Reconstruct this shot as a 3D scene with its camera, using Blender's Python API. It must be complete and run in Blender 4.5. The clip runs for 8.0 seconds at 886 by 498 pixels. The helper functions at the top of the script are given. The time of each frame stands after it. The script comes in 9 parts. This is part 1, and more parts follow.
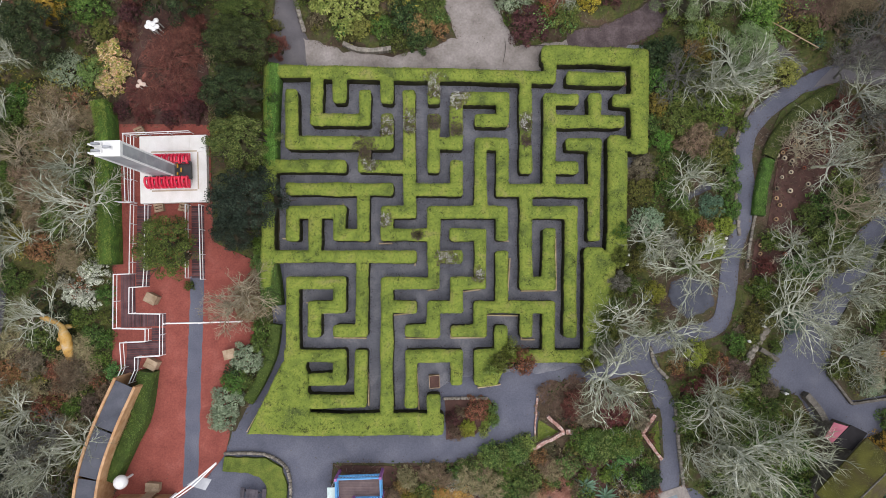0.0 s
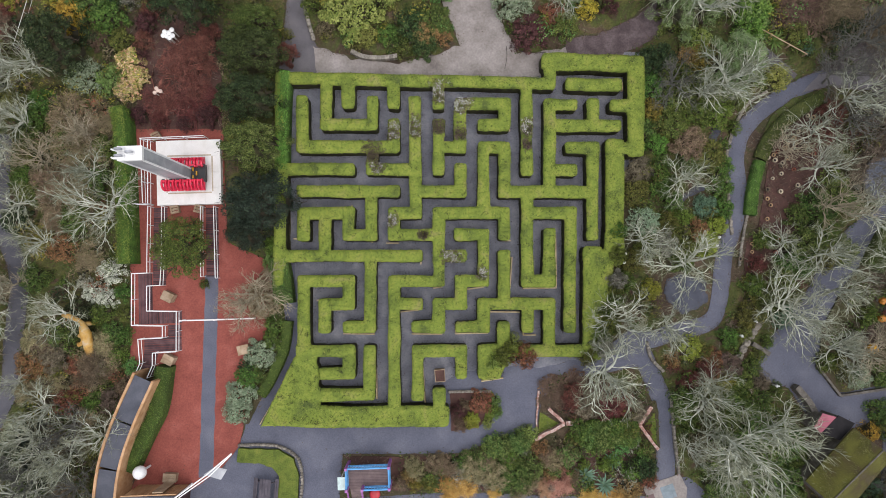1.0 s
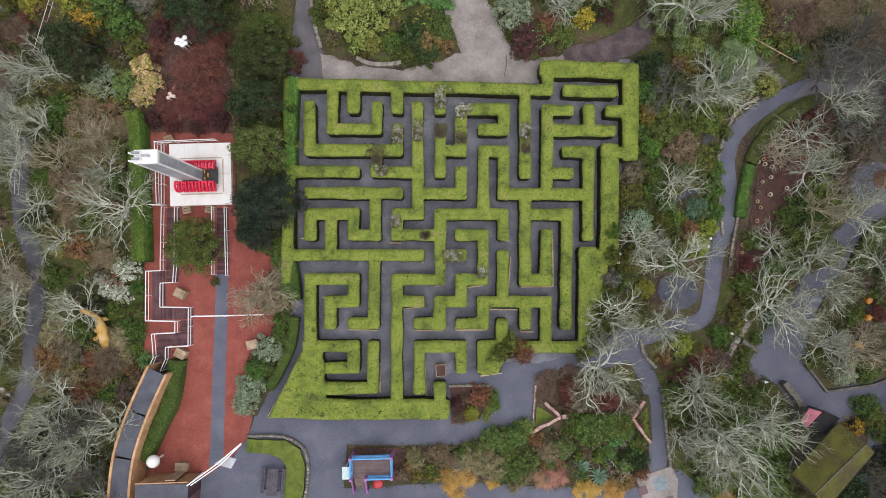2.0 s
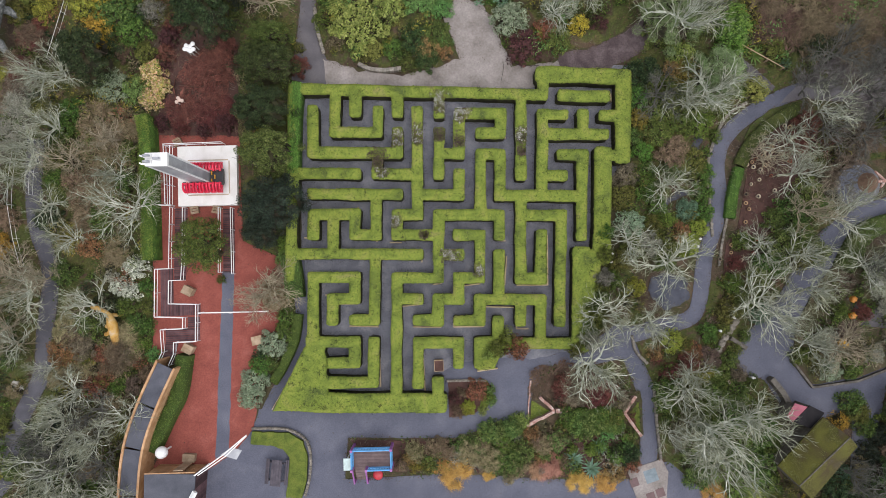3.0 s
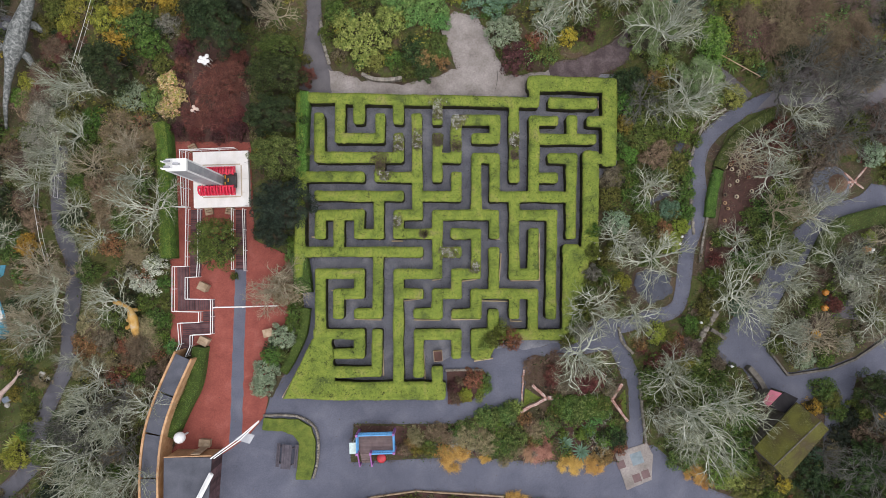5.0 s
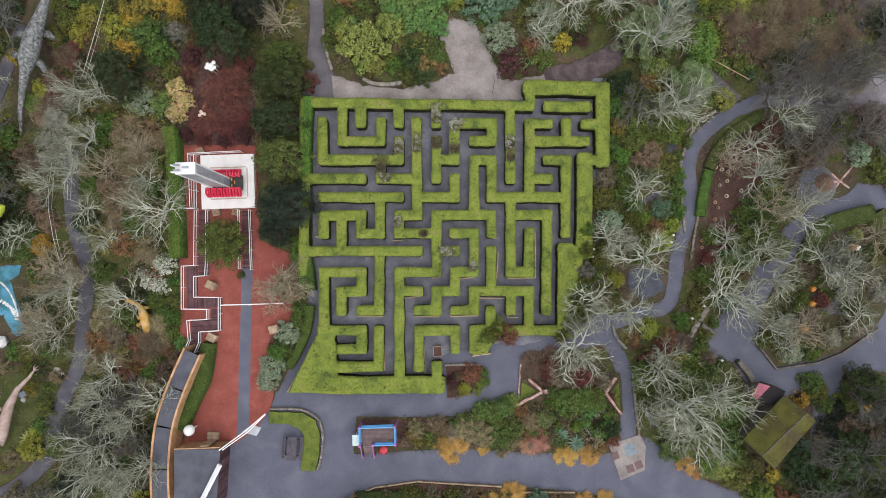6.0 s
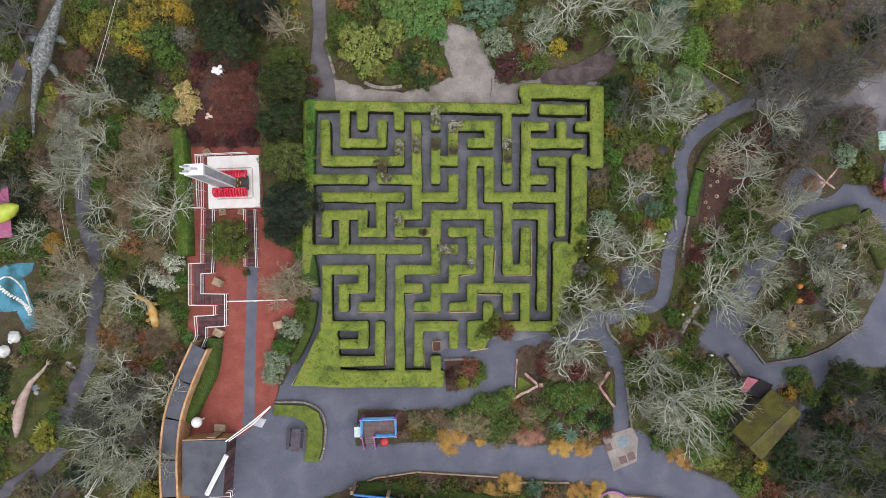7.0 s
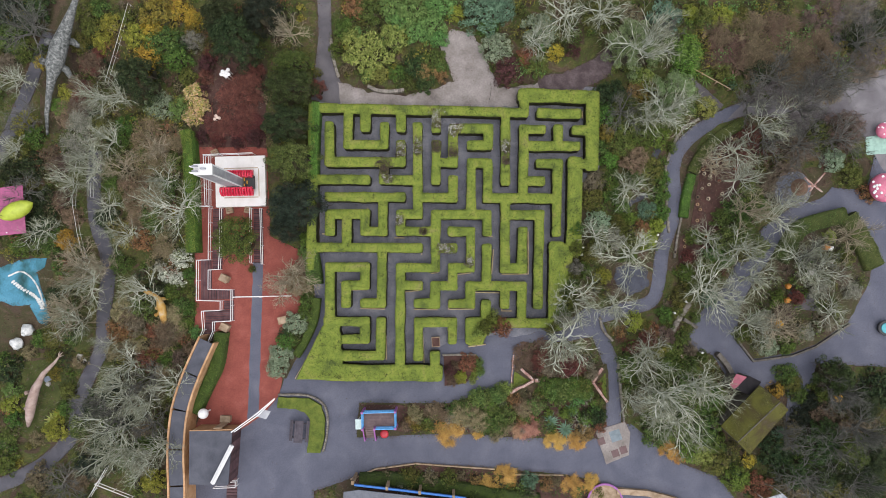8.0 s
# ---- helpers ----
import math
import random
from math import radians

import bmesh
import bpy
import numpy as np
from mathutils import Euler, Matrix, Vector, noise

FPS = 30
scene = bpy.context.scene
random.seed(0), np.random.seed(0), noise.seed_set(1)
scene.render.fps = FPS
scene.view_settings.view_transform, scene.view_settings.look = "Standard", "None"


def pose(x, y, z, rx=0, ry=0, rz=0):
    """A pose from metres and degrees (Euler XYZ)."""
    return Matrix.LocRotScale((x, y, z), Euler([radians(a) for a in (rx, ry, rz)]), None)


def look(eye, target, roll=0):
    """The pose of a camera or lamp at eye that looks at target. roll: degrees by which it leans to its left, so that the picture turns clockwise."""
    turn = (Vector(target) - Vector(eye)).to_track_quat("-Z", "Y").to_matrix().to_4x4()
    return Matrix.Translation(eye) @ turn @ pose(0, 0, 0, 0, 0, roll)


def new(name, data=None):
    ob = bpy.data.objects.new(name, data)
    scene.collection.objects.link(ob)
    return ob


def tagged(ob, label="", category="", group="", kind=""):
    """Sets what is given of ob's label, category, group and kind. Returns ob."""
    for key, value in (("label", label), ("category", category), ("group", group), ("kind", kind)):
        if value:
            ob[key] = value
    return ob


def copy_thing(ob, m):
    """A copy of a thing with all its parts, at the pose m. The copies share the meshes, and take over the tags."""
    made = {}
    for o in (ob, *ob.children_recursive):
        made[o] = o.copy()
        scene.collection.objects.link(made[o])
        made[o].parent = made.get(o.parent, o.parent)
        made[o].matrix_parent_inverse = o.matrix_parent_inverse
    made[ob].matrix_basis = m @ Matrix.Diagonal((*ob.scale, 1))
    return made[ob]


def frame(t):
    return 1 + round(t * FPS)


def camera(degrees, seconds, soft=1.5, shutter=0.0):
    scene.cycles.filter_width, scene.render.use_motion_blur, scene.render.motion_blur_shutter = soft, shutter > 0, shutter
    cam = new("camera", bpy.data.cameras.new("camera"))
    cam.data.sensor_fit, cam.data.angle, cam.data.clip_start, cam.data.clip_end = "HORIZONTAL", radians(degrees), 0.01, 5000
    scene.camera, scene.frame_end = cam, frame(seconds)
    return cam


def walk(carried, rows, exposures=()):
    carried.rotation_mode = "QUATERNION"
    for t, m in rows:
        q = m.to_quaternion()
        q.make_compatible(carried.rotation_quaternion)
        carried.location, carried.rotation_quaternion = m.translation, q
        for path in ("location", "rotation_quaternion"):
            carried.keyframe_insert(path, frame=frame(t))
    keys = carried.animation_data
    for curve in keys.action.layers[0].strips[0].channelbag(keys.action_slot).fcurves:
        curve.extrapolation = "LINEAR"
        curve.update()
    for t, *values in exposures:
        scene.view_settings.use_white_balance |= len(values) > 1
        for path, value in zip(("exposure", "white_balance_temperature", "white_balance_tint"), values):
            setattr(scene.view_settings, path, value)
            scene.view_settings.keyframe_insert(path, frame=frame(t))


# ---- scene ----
cam = camera(70.0, 8.0, soft=0.8)
PATH = [
    (0, (-0.349, -0.372, 44.891), (-0.33, -0.286, 42.893), 10.6),
    (0.5, (-0.471, -0.462, 45.829), (-0.454, -0.374, 43.831), 9.1),
    (1, (-0.757, -0.537, 46.755), (-0.736, -0.449, 44.757), 11.4),
    (1.5, (-0.723, -0.507, 47.707), (-0.707, -0.423, 45.709), 8.9),
    (3, (-0.285, -0.658, 50.289), (-0.283, -0.574, 48.291), -0.3),
    (3.5, (-0.252, -0.669, 51.1), (-0.25, -0.588, 49.101), -0.1),
    (4, (-0.131, -0.802, 51.976), (-0.132, -0.719, 49.978), -2.2),
    (4.5, (-0.221, -0.928, 52.827), (-0.218, -0.843, 50.829), 0.3),
    (6, (0.294, -1.04, 55.589), (0.282, -0.96, 53.591), -10.6),
    (6.5, (0.41, -1.007, 56.499), (0.395, -0.932, 54.501), -13.6),
    (7, (0.443, -1.122, 57.421), (0.429, -1.047, 55.422), -12.6),
    (7.5, (0.559, -1.211, 58.343), (0.543, -1.135, 56.344), -14.3),
    (8, (0.61, -1.302, 59.255), (0.592, -1.227, 57.257), -15.1),
]
walk(cam, [(t, look(eye, target, roll)) for t, eye, target, roll in PATH])

# ---- light: an overcast sky, brightest overhead ----
world = bpy.data.worlds.new("overcast_sky")
scene.world = world
world.use_nodes = True
wn = world.node_tree
sky = wn.nodes.new("ShaderNodeTexSky")
sky.sky_type, sky.sun_disc = "NISHITA", False
sky.sun_elevation, sky.sun_rotation = radians(70), radians(150)
sky.dust_density, sky.air_density = 3.0, 1.0
wash = wn.nodes.new("ShaderNodeHueSaturation")
wash.inputs["Saturation"].default_value = 0.45
wn.links.new(sky.outputs[0], wash.inputs["Color"])
wn.links.new(wash.outputs[0], wn.nodes["Background"].inputs[0])
wn.nodes["Background"].inputs[1].default_value = 0.15

sun_data = bpy.data.lights.new("sun", "SUN")
sun_data.energy, sun_data.angle, sun_data.color = 2.2, radians(120), (1.0, 0.965, 0.995)
sun = new("sun", sun_data)
sun.matrix_world = look((10, -14, 52), (0, 0, 0))
EXPOSURE = 0.29
scene.view_settings.exposure = EXPOSURE

# ---- materials ----
def nodes_of(name, rough=0.8, metal=0.0):
    m = bpy.data.materials.new(name)
    m.use_nodes = True
    nt = m.node_tree
    b = nt.nodes["Principled BSDF"]
    b.inputs["Roughness"].default_value = rough
    b.inputs["Metallic"].default_value = metal
    if rough > 0.75:
        b.inputs["Specular IOR Level"].default_value = 0.25
    return m, nt, b


def noise_node(nt, scale, detail=4.0, coords="world", distort=0.0):
    n = nt.nodes.new("ShaderNodeTexNoise")
    n.inputs["Scale"].default_value, n.inputs["Detail"].default_value = scale, detail
    n.inputs["Distortion"].default_value = distort
    if coords == "world":
        g = nt.nodes.new("ShaderNodeNewGeometry")
        nt.links.new(g.outputs["Position"], n.inputs["Vector"])
    else:
        g = nt.nodes.new("ShaderNodeTexCoord")
        nt.links.new(g.outputs["Object"], n.inputs["Vector"])
    return n


def ramp_node(nt, stops):
    r = nt.nodes.new("ShaderNodeValToRGB")
    e = r.color_ramp.elements
    while len(e) < len(stops):
        e.new(0.5)
    for el, (p, c) in zip(e, stops):
        el.position, el.color = p, (*c, 1)
    return r


def mix_node(nt, kind="MIX", fac=0.5):
    x = nt.nodes.new("ShaderNodeMix")
    x.data_type, x.blend_type = "RGBA", kind
    x.inputs[0].default_value = fac
    return x


def surface(name, stops, scale=3.0, fine=40.0, fine_amount=0.35, rough=0.85, bump=0.3, bump_scale=60.0, metal=0.0, coords="world", distort=0.5, spread=0.0, islands=0.0):
    """A surface in a few tones: large patches by one noise, grain by a second, relief by a third; spread varies it from piece to piece."""
    m, nt, b = nodes_of(name, rough, metal)
    big = noise_node(nt, scale, 5, coords, distort)
    r = ramp_node(nt, stops)
    nt.links.new(big.outputs["Fac"], r.inputs[0])
    small = noise_node(nt, fine, 3, coords)
    g = ramp_node(nt, [(0.3, (0.5, 0.5, 0.5)), (0.7, (1.0, 1.0, 1.0))] if name != "clipped_hedge" else [(0.26, (0.3, 0.34, 0.35)), (0.38, (0.74, 0.77, 0.78)), (0.5, (0.96, 0.97, 1.0)), (0.72, (1.08, 1.07, 1.04))])
    nt.links.new(small.outputs["Fac"], g.inputs[0])
    x = mix_node(nt, "MULTIPLY", fine_amount)
    nt.links.new(r.outputs[0], x.inputs[6])
    nt.links.new(g.outputs[0], x.inputs[7])
    last = x.outputs[2]
    if islands:
        gi = nt.nodes.new("ShaderNodeNewGeometry")
        lo = ramp_node(nt, [(0.0, (1 - islands, 1 - islands * 0.92, 1 - islands)), (1.0, (1.0, 1.0, 1.0))])
        nt.links.new(gi.outputs["Random Per Island"], lo.inputs[0])
        y = mix_node(nt, "MULTIPLY", 1.0)
        nt.links.new(last, y.inputs[6])
        nt.links.new(lo.outputs[0], y.inputs[7])
        last = y.outputs[2]
    if spread:
        oi = nt.nodes.new("ShaderNodeObjectInfo")
        hs = nt.nodes.new("ShaderNodeHueSaturation")
        mp = nt.nodes.new("ShaderNodeMapRange")
        mp.inputs["To Min"].default_value, mp.inputs["To Max"].default_value = 1 - spread, 1 + spread
        nt.links.new(oi.outputs["Random"], mp.inputs["Value"])
        nt.links.new(mp.outputs[0], hs.inputs["Value"])
        nt.links.new(last, hs.inputs["Color"])
        last = hs.outputs[0]
    nt.links.new(last, b.inputs["Base Color"])
    if bump:
        bn = noise_node(nt, bump_scale, 4, coords)
        bp = nt.nodes.new("ShaderNodeBump")
        bp.inputs["Strength"].default_value, bp.inputs["Distance"].default_value = bump, 0.02
        nt.links.new(bn.outputs["Fac"], bp.inputs["Height"])
        nt.links.new(bp.outputs[0], b.inputs["Normal"])
    return m


def leafy(name, tones, rough=0.65, hue=0.03):
    """Foliage: each leaf takes one of a few tones, each plant leans to its own hue and value."""
    m, nt, b = nodes_of(name, rough)
    g = nt.nodes.new("ShaderNodeNewGeometry")
    n = len(tones)
    r = ramp_node(nt, [((i + 0.5) / n, c) for i, c in enumerate(tones)])
    nt.links.new(g.outputs["Random Per Island"], r.inputs[0])
    oi = nt.nodes.new("ShaderNodeObjectInfo")
    hs = nt.nodes.new("ShaderNodeHueSaturation")
    for sock, lo, hi in (("Hue", 0.5 - hue, 0.5 + hue), ("Value", 0.98, 1.32)):
        mp = nt.nodes.new("ShaderNodeMapRange")
        mp.inputs["To Min"].default_value, mp.inputs["To Max"].default_value = lo, hi
        nt.links.new(oi.outputs["Random"], mp.inputs["Value"])
        nt.links.new(mp.outputs[0], hs.inputs[sock])
    blotch = noise_node(nt, 1.7, 3)
    br = ramp_node(nt, [(0.34, (0.62, 0.62, 0.62)), (0.66, (1.0, 1.0, 1.0))])
    nt.links.new(blotch.outputs["Fac"], br.inputs[0])
    bx = mix_node(nt, "MULTIPLY", 0.0 if hue < 0.01 else 1.0)
    nt.links.new(r.outputs[0], bx.inputs[6])
    nt.links.new(br.outputs[0], bx.inputs[7])
    nt.links.new(bx.outputs[2], hs.inputs["Color"])
    nt.links.new(hs.outputs[0], b.inputs["Base Color"])
    b.inputs["Specular IOR Level"].default_value = 0.16
    return m


def plain(name, c, rough=0.6, metal=0.0, vary=0.25):
    d = tuple(v * (1 - vary) for v in c)
    return surface(name, [(0.35, d), (0.65, c)], 2.5, 60, 0.25, rough, 0.15, 90, metal)


M_GROUND = surface("woodland_soil", [(0.22, (0.035, 0.027, 0.019)), (0.4, (0.085, 0.06, 0.042)), (0.52, (0.06, 0.06, 0.026)), (0.64, (0.105, 0.074, 0.05)), (0.8, (0.07, 0.075, 0.03))], 0.45, 11, 0.85, 0.95, 0.8, 14)
M_SOIL = surface("red_brown_soil", [(0.25, (0.05, 0.028, 0.024)), (0.7, (0.105, 0.055, 0.045))], 1.2, 22, 0.6, 0.95, 0.7, 25)
M_GRASS = surface("lawn", [(0.25, (0.06, 0.085, 0.015)), (0.5, (0.11, 0.145, 0.024)), (0.75, (0.17, 0.185, 0.035))], 1.5, 12, 0.75, 0.9, 0.8, 60)
M_VERGE = surface("rough_verge", [(0.25, (0.04, 0.055, 0.015)), (0.5, (0.065, 0.08, 0.022)), (0.75, (0.1, 0.11, 0.035))], 1.2, 12, 0.75, 0.95, 0.8, 30)
M_ASPHALT = surface("asphalt", [(0.25, (0.083, 0.088, 0.117)), (0.5, (0.102, 0.107, 0.14)), (0.75, (0.13, 0.135, 0.168))], 0.5, 12, 0.5, 0.85, 0.4, 30)
M_MAZE_FLOOR = surface("maze_path", [(0.25, (0.122, 0.126, 0.152)), (0.5, (0.172, 0.176, 0.204)), (0.75, (0.25, 0.25, 0.275))], 0.9, 10, 0.6, 0.85, 0.25, 120)
M_CONCRETE = surface("pale_concrete", [(0.2, (0.11, 0.092, 0.083)), (0.38, (0.2, 0.176, 0.16)), (0.7, (0.31, 0.28, 0.262))], 0.55, 7, 0.5, 0.88, 0.25, 80, distort=0.0)
M_RED = surface("red_rubber_paving", [(0.25, (0.20, 0.055, 0.042)), (0.55, (0.255, 0.072, 0.055)), (0.8, (0.3, 0.1, 0.08))], 0.9, 9, 0.6, 0.92, 0.6, 22)
M_HEDGE = surface("clipped_hedge", [(0.28, (0.066, 0.088, 0.021)), (0.4, (0.114, 0.15, 0.025)), (0.5, (0.15, 0.192, 0.03)), (0.6, (0.18, 0.212, 0.036)), (0.72, (0.196, 0.19, 0.06))], 0.7, 6.5, 1.0, 0.9, 0.8, 22, distort=0.6)
M_HEDGE_SIDE = surface("shaded_hedge_side", [(0.28, (0.018, 0.016, 0.009)), (0.5, (0.035, 0.034, 0.013)), (0.74, (0.06, 0.068, 0.018))], 1.6, 12, 0.8, 0.95, 1.0, 30)
L_HEDGE = leafy("hedge_leaf", [(0.045, 0.07, 0.012), (0.085, 0.115, 0.018), (0.12, 0.16, 0.022), (0.18, 0.21, 0.032), (0.1, 0.145, 0.02), (0.24, 0.255, 0.055)], hue=0.008)
M_WOOD = surface("weathered_timber", [(0.3, (0.22, 0.15, 0.09)), (0.7, (0.38, 0.29, 0.2))], 2, 30, 0.4, 0.8, 0.3, 50, spread=0.15)
M_WHITE = plain("white_paint", (0.78, 0.78, 0.77), 0.45, vary=0.1)
M_STONE = surface("rubble_stone", [(0.3, (0.13, 0.115, 0.095)), (0.7, (0.29, 0.265, 0.225))], 6, 40, 0.5, 0.9, 0.5, 30, spread=0.25)
M_BARK_PALE = surface("lichened_bark", [(0.28, (0.3, 0.32, 0.24)), (0.5, (0.56, 0.575, 0.48)), (0.72, (0.78, 0.78, 0.7))], 2.5, 20, 0.4, 0.95, 0.5, 40, coords="object", islands=0.4, spread=0.18)
M_TWIG_MOSSY = surface("mossy_twigs", [(0.28, (0.21, 0.21, 0.135)), (0.5, (0.38, 0.385, 0.275)), (0.72, (0.54, 0.55, 0.43))], 2.5, 20, 0.4, 0.95, 0.5, 40, coords="object", islands=0.5, spread=0.22)
M_BARK_BROWN = surface("brown_bark", [(0.3, (0.075, 0.055, 0.042)), (0.7, (0.17, 0.125, 0.1))], 2.5, 20, 0.4, 0.95, 0.5, 40, coords="object", islands=0.5, spread=0.18)
M_BARK_DARK = surface("grey_brown_bark", [(0.3, (0.11, 0.105, 0.095)), (0.7, (0.23, 0.22, 0.195))], 2.5, 20, 0.4, 0.95, 0.5, 40, coords="object", islands=0.5, spread=0.18)
M_BARK_TAN = surface("tan_twigs", [(0.3, (0.32, 0.265, 0.18)), (0.7, (0.54, 0.46, 0.34))], 2.5, 20, 0.4, 0.95, 0.5, 40, coords="object", islands=0.5, spread=0.18)
M_DARK_PATH = surface("damp_dark_tarmac", [(0.25, (0.058, 0.057, 0.068)), (0.5, (0.085, 0.084, 0.098)), (0.75, (0.125, 0.122, 0.135))], 0.7, 14, 0.4, 0.85, 0.3, 80)
M_FADED = surface("faded_purple_grey_tarmac", [(0.25, (0.105, 0.096, 0.104)), (0.5, (0.165, 0.155, 0.164)), (0.75, (0.25, 0.238, 0.246))], 0.5, 20, 0.5, 0.88, 0.3, 90)
M_MIDPATH = surface("worn_grey_brown_tarmac", [(0.25, (0.075, 0.068, 0.072)), (0.5, (0.105, 0.098, 0.106)), (0.75, (0.145, 0.135, 0.138))], 0.6, 20, 0.5, 0.88, 0.3, 90)
M_DARK_STONE = surface("dark_damp_stone", [(0.3, (0.07, 0.062, 0.052)), (0.7, (0.16, 0.145, 0.125))], 4, 30, 0.5, 0.9, 0.5, 30)

# ---- building tools ----
RNG = np.random.default_rng(7)


class Shape:
    """Collects vertices and faces of one mesh."""

    def __init__(self):
        self.v, self.f, self.n = [], [], 0

    def add(self, verts, faces):
        self.v.extend(tuple(p) for p in verts)
        self.f.extend(tuple(i + self.n for i in f) for f in faces)
        self.n += len(verts)
        return self

    def box(self, x0, y0, z0, x1, y1, z1, m=None):
        c = [Vector((x, y, z)) for z in (z0, z1) for x, y in ((x0, y0), (x1, y0), (x1, y1), (x0, y1))]
        if m is not None:
            c = [m @ p for p in c]
        return self.add(c, [(3, 2, 1, 0), (4, 5, 6, 7), (0, 1, 5, 4), (1, 2, 6, 5), (2, 3, 7, 6), (3, 0, 4, 7)])

    def tube(self, pts, radii, sides=6, cap=True):
        pts = [Vector(p) for p in pts]
        up = Vector((0.31, 0.17, 0.93))
        rings = []
        for i, p in enumerate(pts):
            d = (pts[min(i + 1, len(pts) - 1)] - pts[max(i - 1, 0)]).normalized()
            a = d.cross(up)
            if a.length < 0.05:
                a = d.cross(Vector((1, 0, 0)))
            a.normalize()
            b = d.cross(a)
            r = radii[i] if hasattr(radii, "__len__") else radii
            for k in range(sides):
                w = 2 * math.pi * k / sides
                rings.append(p + r * (math.cos(w) * a + math.sin(w) * b))
        faces = []
        for i in range(len(pts) - 1):
            for k in range(sides):
                j = (k + 1) % sides
                faces.append((i * sides + k, i * sides + j, (i + 1) * sides + j, (i + 1) * sides + k))
        if cap:
            faces.append(tuple(range(sides))[::-1])
            faces.append(tuple((len(pts) - 1) * sides + k for k in range(sides)))
        return self.add(rings, faces)

    def slab(self, poly, z0, z1):
        """An upright prism over a polygon of (x, y)."""
        n = len(poly)
        area = sum(poly[i][0] * poly[(i + 1) % n][1] - poly[(i + 1) % n][0] * poly[i][1] for i in range(n))
        if area < 0:
            poly = poly[::-1]
        v = [(x, y, z0) for x, y in poly] + [(x, y, z1) for x, y in poly]
        f = [tuple(range(n, 2 * n)), tuple(range(n))[::-1]]
        f += [(i, (i + 1) % n, n + (i + 1) % n, n + i) for i in range(n)]
        return self.add(v, f)

    def ball(self, c, r, seg=10, rings=6, squash=1.0, lumps=0.0):
        v, f = [], []
        for i in range(rings + 1):
            a = math.pi * i / rings
            for k in range(seg):
                w = 2 * math.pi * k / seg
                p = Vector((math.sin(a) * math.cos(w), math.sin(a) * math.sin(w), math.cos(a)))
                q = r * (1 + lumps * noise.noise(p * 2.3 + Vector(c)))
                v.append((c[0] + p.x * q, c[1] + p.y * q, c[2] + p.z * q * squash))
        for i in range(rings):
            for k in range(seg):
                j = (k + 1) % seg
                f.append((i * seg + k, (i + 1) * seg + k, (i + 1) * seg + j, i * seg + j))
        return self.add(v, f)

    def leaves(self, centres, normals, sizes, aspect=0.55):
        """Rhombic leaves, each an island of its own."""
        c, nrm = np.asarray(centres, float), np.asarray(normals, float)
        nrm = nrm / np.maximum(np.linalg.norm(nrm, axis=1, keepdims=True), 1e-6)
        t = np.cross(nrm, RNG.normal(size=c.shape))
        t /= np.maximum(np.linalg.norm(t, axis=1, keepdims=True), 1e-6)
        s = np.cross(nrm, t)
        z = np.asarray(sizes, float).reshape(-1, 1)
        quads = np.stack([c - t * z, c + s * z * aspect, c + t * z, c - s * z * aspect], 1).reshape(-1, 3)
        k = np.arange(len(c)) * 4
        return self.add(quads.tolist(), np.stack([k, k + 1, k + 2, k + 3], 1).tolist())

    def small_leaves(self, centres, normals, sizes, aspect=0.55):
        """Three-cornered leaves, each an island of its own."""
        c, nrm = np.asarray(centres, float), np.asarray(normals, float)
        nrm = nrm / np.maximum(np.linalg.norm(nrm, axis=1, keepdims=True), 1e-6)
        t = np.cross(nrm, RNG.normal(size=c.shape))
        t /= np.maximum(np.linalg.norm(t, axis=1, keepdims=True), 1e-6)
        w = np.cross(nrm, t)
        z = np.asarray(sizes, float).reshape(-1, 1)
        corners = np.stack([c - t * z * 0.7 + w * z * aspect, c - t * z * 0.7 - w * z * aspect, c + t * z * 1.2], 1).reshape(-1, 3)
        k = np.arange(len(c)) * 3
        return self.add(corners.tolist(), np.stack([k, k + 1, k + 2], 1).tolist())

    def mesh(self, name):
        me = bpy.data.meshes.new(name)
        me.from_pydata(self.v, [], self.f)
        me.update()
        return me


def part(name, shape, material, parent=None, label="", smooth=False):
    """Links a shape as one mesh object, under a thing, under a part, or at top level."""
    me = shape if isinstance(shape, bpy.types.Mesh) else shape.mesh(name)
    if not me.materials:
        me.materials.append(material)
    if smooth:
        me.polygons.foreach_set("use_smooth", [True] * len(me.polygons))
    ob = new(name, me)
    if parent is not None:
        ob.parent = parent
    if label:
        ob["label"] = label
    return ob


def thing(name, m, label, category, group="", kind=""):
    ob = new(name)
    ob.matrix_basis = m
    return tagged(ob, label, category, group, kind)


def at(x, y, z=0.0, rz=0.0, s=1.0, sz=None):
    return pose(x, y, z, 0, 0, rz) @ Matrix.Diagonal((s, s, s if sz is None else sz, 1))


STORE = {}


def place(key, maker, m):
    """The first call builds a thing, later calls copy it."""
    if key not in STORE:
        ob = maker()
        ob.matrix_basis = m
        STORE[key] = ob
        return ob
    ob = STORE[key]
    return copy_thing(ob, m @ Matrix.Diagonal((1 / ob.scale[0], 1 / ob.scale[1], 1 / ob.scale[2], 1)))


def inside(px, py, poly):
    """Which of the points lie in the polygon."""
    hit = np.zeros(np.shape(px), bool)
    for (x0, y0), (x1, y1) in zip(poly, poly[1:] + poly[:1]):
        if y0 != y1:
            hit ^= ((y0 > py) != (y1 > py)) & (px < (x1 - x0) * (py - y0) / (y1 - y0) + x0)
    return hit


def pairs(flat):
    return [(flat[i], flat[i + 1]) for i in range(0, len(flat), 2)]


